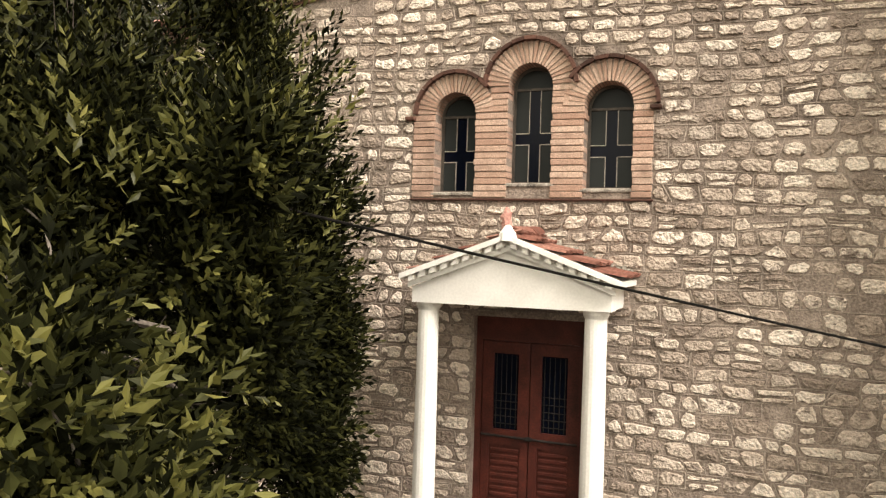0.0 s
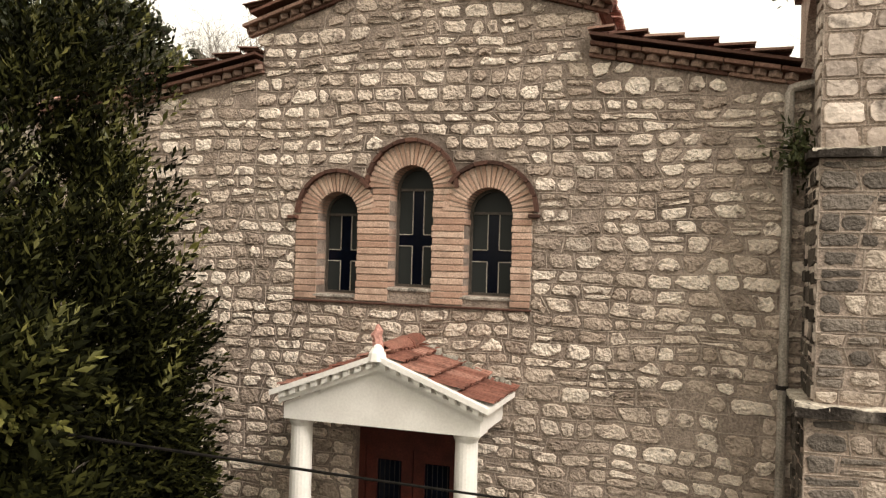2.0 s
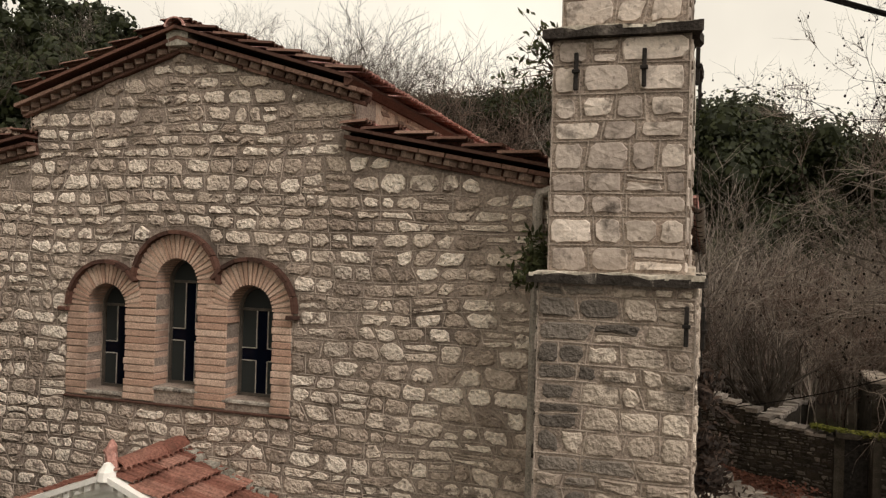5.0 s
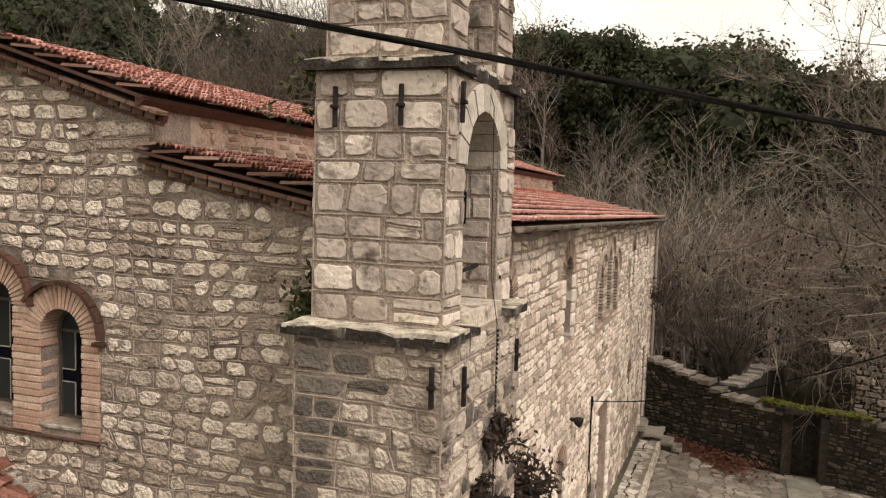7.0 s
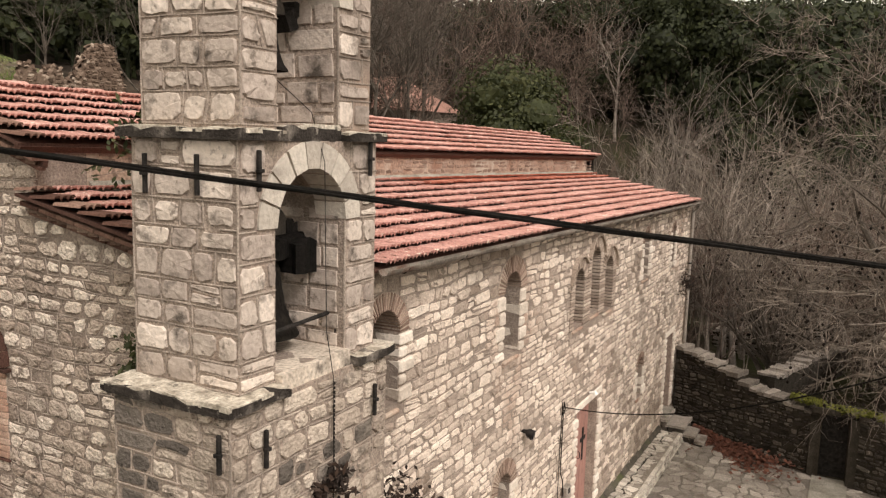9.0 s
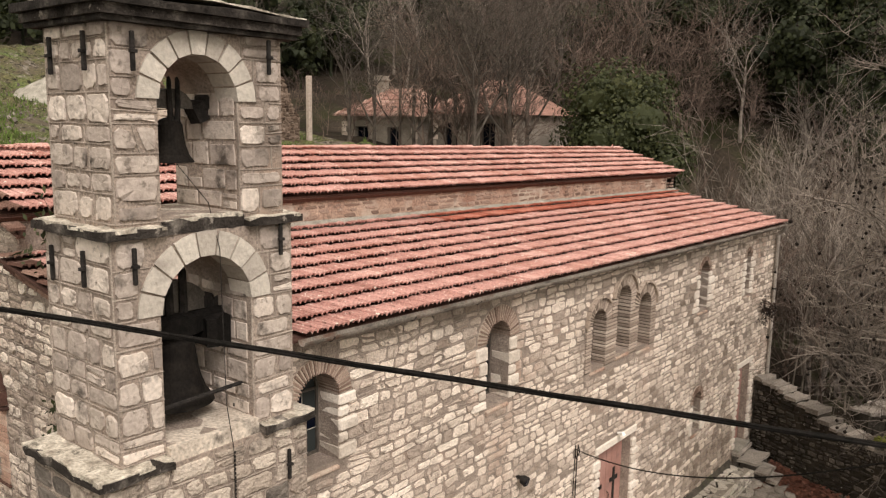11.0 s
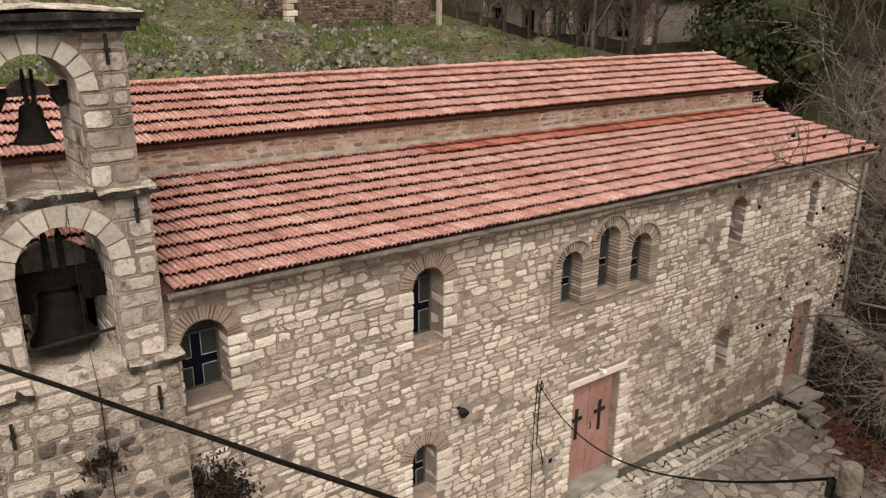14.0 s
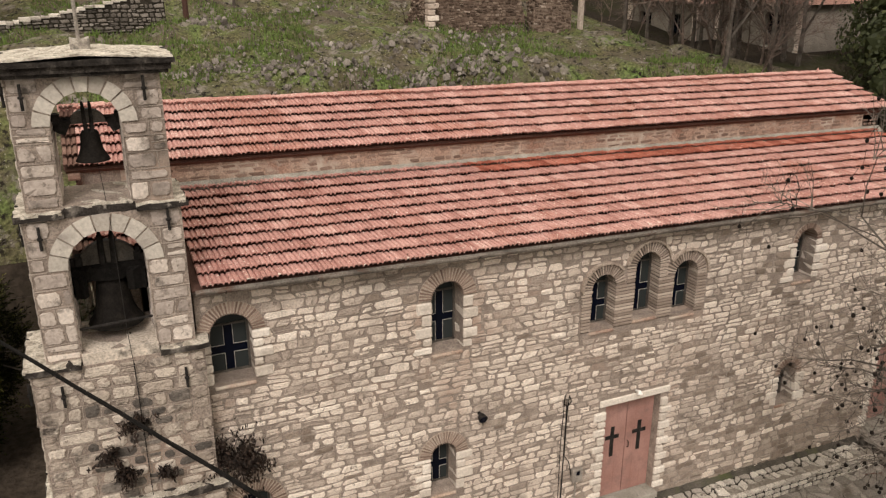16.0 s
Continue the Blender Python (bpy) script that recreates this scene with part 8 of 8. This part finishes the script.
# long pale twigs arching out of the near side, with sparse leaf sprays
v, f, tv, tf = [], [], [], []
for i in range(56):
    c, r = [q for q in clumps if q[0].y < 3.9 and q[0].x > -4.4][int(rng.integers(48))]
    a = c + Vector((rng.normal(0, 0.2), rng.normal(0, 0.2), rng.uniform(-0.1, 0.3)))
    d = Vector((rng.uniform(-0.3, 0.25), rng.uniform(-0.4, 0.1), rng.uniform(-0.1, 0.5))).normalized()
    L = rng.uniform(0.35, 0.7)
    pts = [a + d * L * t + Vector((0, 0, 0.22 * t - 0.5 * t * t)) * L + Vector(rng.normal(0, 0.015, 3)) for t in (0, 0.25, 0.5, 0.75, 1.0)]
    limb(v, f, pts, [0.008, 0.0065, 0.005, 0.004, 0.002], 5)
    for k in (2, 3, 4, 4):
        axis = (pts[k] - pts[k - 1]).normalized() + Vector(rng.normal(0, 0.35, 3))
        m = np.array(axis.normalized().to_track_quat("Z", "Y").to_matrix()) * rng.uniform(0.8, 1.2)
        sv, sf = sprigs[int(rng.integers(8))]
        n = len(tv)
        tv += (sv @ m.T + np.array(pts[k])).tolist()
        tf += [[q + n for q in g] for g in sf]
soup("twigwork", v, f, BARK_PALE, big, kind="stuff", label="pale arching twigs")
soup("twig_leaves", tv, tf, LEAF_TIP, big, kind="stuff", label="yellow-green leaf sprays on the twigs")

# ---- stones of the walls ----
def ring_span(cu, spring, r):
    def f(v0, v1):
        if v1 < spring:
            return []
        d = max(0.0, v0 - spring)
        return [(cu - math.sqrt(r * r - d * d), cu + math.sqrt(r * r - d * d))] if d < r else []
    return f


def door_span(u0, u1, lo, hi):
    return lambda v0, v1: [(u0, u1)] if v1 > lo and v0 < hi else []


def union(*fs):
    return lambda a, b: [s for f in fs for s in f(a, b)]


rng = np.random.default_rng(21)
B_H, B_W = (0.15, 0.25), (0.16, 0.42)
FACE_S2, FACE_W2 = pose(BX1 - 0.03, 0, 0, 0, 0, 90), pose(0, 8.12, 0)
for face, u0, u1, z0, z1, spans, near in (
        (FACE_S, 8.05, T1[0], 5.30, T1[3], None, (9, 6)), (FACE_S, T1[1], 9.86, 5.30, T1[3], None, (9, 6)),
        (FACE_S, 8.05, 9.86, T1[3], 7.17, ring_span(8.92, T1[3], 0.685), (9, 6)),
        (FACE_S2, 8.12, T2[0], 7.28, T2[3], None, (9, 8)), (FACE_S2, T2[1], 9.79, 7.28, T2[3], None, (9, 8)),
        (FACE_S2, 8.12, 9.79, T2[3], 8.86, ring_span(8.91, T2[3], 0.59), (9, 8)),
        (FACE_W, BX0, BX1, 5.30, 7.17, None, (2.3, 6)), (FACE_W2, BX0 + 0.05, BX1 - 0.03, 7.28, 8.86, None, (2.3, 8))):
    s, lines = rubble_cells(u0, u1, z0, z1, spans or (lambda a, b: []), B_H, B_W, 0.034, rng, 0.012, None, 0.1, 0.007, (0.08, 0.28), 0.01, 0.2)
    lay_cells(s, "stone", ASHLAR, belfry, near, rng, (0.012, 0.022), face, "ashlar", 40, 0.93)
    point(lines, POINTING, belfry, face, 0.013, 0.010, skip=0.05)
# the reveals of the arches, seen through them
for t, z0 in ((T1, 5.36), (T2, 7.30)):
    for yy, rz in ((t[1], 0), (t[0], 180)):
        sgn = 1 if rz == 0 else -1
        s = courses(BX0 + 0.06, BX1 - 0.05, z0, t[3] + 0.1, lambda a, b: [], (0.14, 0.24), (0.2, 0.4), 0.03, rng, 0.01, joints=(lines := []))
        s = [(sgn * u, v, w, h) for u, v, w, h in s]
        lay(s, CUT, "stone", ASHLAR, belfry, (0, 6), rng, (0.008, 0.016), 1.5, pose(0, yy, 0, 0, 0, rz), "ashlar", 0)
L_H, L_W = (0.12, 0.2), (0.14, 0.38)
for face, u0, u1, z0, z1 in ((pose(2.88, 0, 0, 0, 0, 90), 7.85, 9.95, 3.14, 5.2), (pose(0, 7.85, 0), 1.70, 2.88, 3.14, 5.2),
                             (pose(2.96, 0, 0, 0, 0, 90), 7.77, 10.02, -0.4, 3.04), (pose(0, 7.77, 0), 1.62, 2.96, -0.4, 3.04)):
    s, lines = rubble_cells(u0, u1, z0, z1, lambda a, b: [], (0.12, 0.2), (0.15, 0.36), 0.028, rng, 0.025, None, 0.15, 0.010, (0.1, 0.36), 0.014)
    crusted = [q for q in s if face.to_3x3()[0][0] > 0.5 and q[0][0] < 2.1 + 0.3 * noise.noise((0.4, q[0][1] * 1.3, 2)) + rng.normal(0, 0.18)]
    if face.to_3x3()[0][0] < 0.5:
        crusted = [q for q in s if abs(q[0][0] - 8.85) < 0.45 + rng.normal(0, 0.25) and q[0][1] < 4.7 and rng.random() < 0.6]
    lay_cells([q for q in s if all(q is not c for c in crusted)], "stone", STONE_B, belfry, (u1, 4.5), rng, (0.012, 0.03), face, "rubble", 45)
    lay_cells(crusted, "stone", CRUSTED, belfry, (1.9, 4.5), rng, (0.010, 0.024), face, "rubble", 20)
    point(lines, POINTING, belfry, face, 0.013, 0.009, skip=0.1)
# north side faces of the upper tiers and the west flank beside the facade
for face, u0, u1, z0, z1 in ((pose(1.70, 0, 0, 0, 0, -90), -8.6, -7.85, 3.14, 5.2), (pose(BX0, 0, 0, 0, 0, -90), -8.45, -8.05, 5.3, 7.15)):
    s = courses(u0, u1, z0, z1, lambda a, b: [], L_H, L_W, 0.022, rng, 0.012, joints=(lines := []))
    lay(s, BLOCK, "stone", ASHLAR, belfry, (u1, 4.5), rng, (0.012, 0.028), 2.0, face, "rubble", 0)
    point(lines, MORTAR, belfry, face, 0.015, 0.010)

# flanks in the corner by the downpipe, black-stained, with its shadow in their colour
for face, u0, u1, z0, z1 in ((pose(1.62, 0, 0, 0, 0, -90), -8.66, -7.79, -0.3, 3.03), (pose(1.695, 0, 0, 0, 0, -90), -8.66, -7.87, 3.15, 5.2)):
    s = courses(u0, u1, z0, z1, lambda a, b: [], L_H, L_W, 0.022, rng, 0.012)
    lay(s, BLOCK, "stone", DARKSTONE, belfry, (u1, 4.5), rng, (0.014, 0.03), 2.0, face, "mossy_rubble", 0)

# ---- rubble of the facade and of the side wall ----
def window_block(spec, ring=None, jamb=0.0):
    u0, u1, sill, spring = spec[:4]
    c, r = (u0 + u1) / 2, ring or (u1 - u0) / 2
    return union(door_span(u0 - jamb, u1 + jamb, sill - 0.08, spring), ring_span(c, spring, r))


rng = np.random.default_rng(5)
west_block = union(door_span(-3.69, -0.93, 3.75, 4.78), *[ring_span((a + b) / 2, sp, (b - a) / 2 + w) for (a, b, si, sp), w in zip(W_WINDOWS, (0.25, 0.285, 0.275))],
                   door_span(-2.62, -2.0, 4.8, 5.2), door_span(W_DOOR[0] - 0.02, W_DOOR[1] + 0.02, -1, W_DOOR[3] + 0.02))
s, lines = rubble_cells(-7.16, 1.75, -0.3, 7.6, west_block, (0.115, 0.185), (0.15, 0.36), 0.030, rng, 0.07, lambda u: facade_top(u) - 0.10, 0.14, 0.012, (0.12, 0.42), 0.02)
point(lines, POINTING, wall_west, width=0.013, proud=0.007, skip=0.12)
lay_cells(s, "stone", STONE, wall_west, (-1.2, 3.6), rng, (0.012, 0.028), face=0.87)
rng = np.random.default_rng(6)
south_block = union(*[window_block(w, w[4], 0.13) for w in S_WINDOWS], door_span(16.12, 18.82, 4.0, 4.86), door_span(17.0, 17.94, 4.8, 5.13), *[ring_span((a + b) / 2, sp, 0.47) for a, b, si, sp in S_TRIPLE],
                    *[door_span(a - 0.15, b + 0.15, c - 0.1, d + 0.15) for a, b, c, d in S_DOORS])
s, lines = rubble_cells(9.97, END - 0.3, -0.5, 5.95, south_block, (0.088, 0.148), (0.15, 0.36), 0.022, rng, 0.05, lambda u: 5.95 - 0.018 * (u - 9.9), 0.14, 0.008, (0.08, 0.36), 0.016)
point(lines, POINTING, wall_south, width=0.011, proud=0.007, skip=0.15)
tan = [q for q in s if 0.6 * noise.noise((q[0][0] * 0.5, q[0][1] * 1.1, 3)) + 0.30 * smooth_step(2.2, 0.4, q[0][1]) + 0.22 * smooth_step(15, 21, q[0][0]) + rng.normal(0, 0.17) > 0.42]
kept = {id(q) for q in tan}
lay_cells([q for q in s if id(q) not in kept], "stone", STONE_S, wall_south, (12.5, 3.6), rng, (0.012, 0.024), face=0.9)
lay_cells(tan, "stone", STONE_T, wall_south, (17, 1.5), rng, (0.010, 0.020), face=0.9, rest="tan_rubble", limit=40)

# ---- stones of the clerestory foot, of the window reveals and the door jambs ----
rng = np.random.default_rng(8)
s = courses(9.4, END - 0.1, 6.62, 6.98, lambda a, b: [], (0.06, 0.11), (0.13, 0.34), 0.02, rng, 0.02, None, 0.1)
s = [q for q in s if rng.random() > 0.3]
lay([(u, v - 0.0165 * (u - FRONT), w, h) for u, v, w, h in s], RUBBLE, "stone", BRICK_R, clerestory, (11, 6.7), rng, (0.006, 0.014), 4.0, pose(CLERE, 0, 0, 0, 0, 90), "rubble", 20)
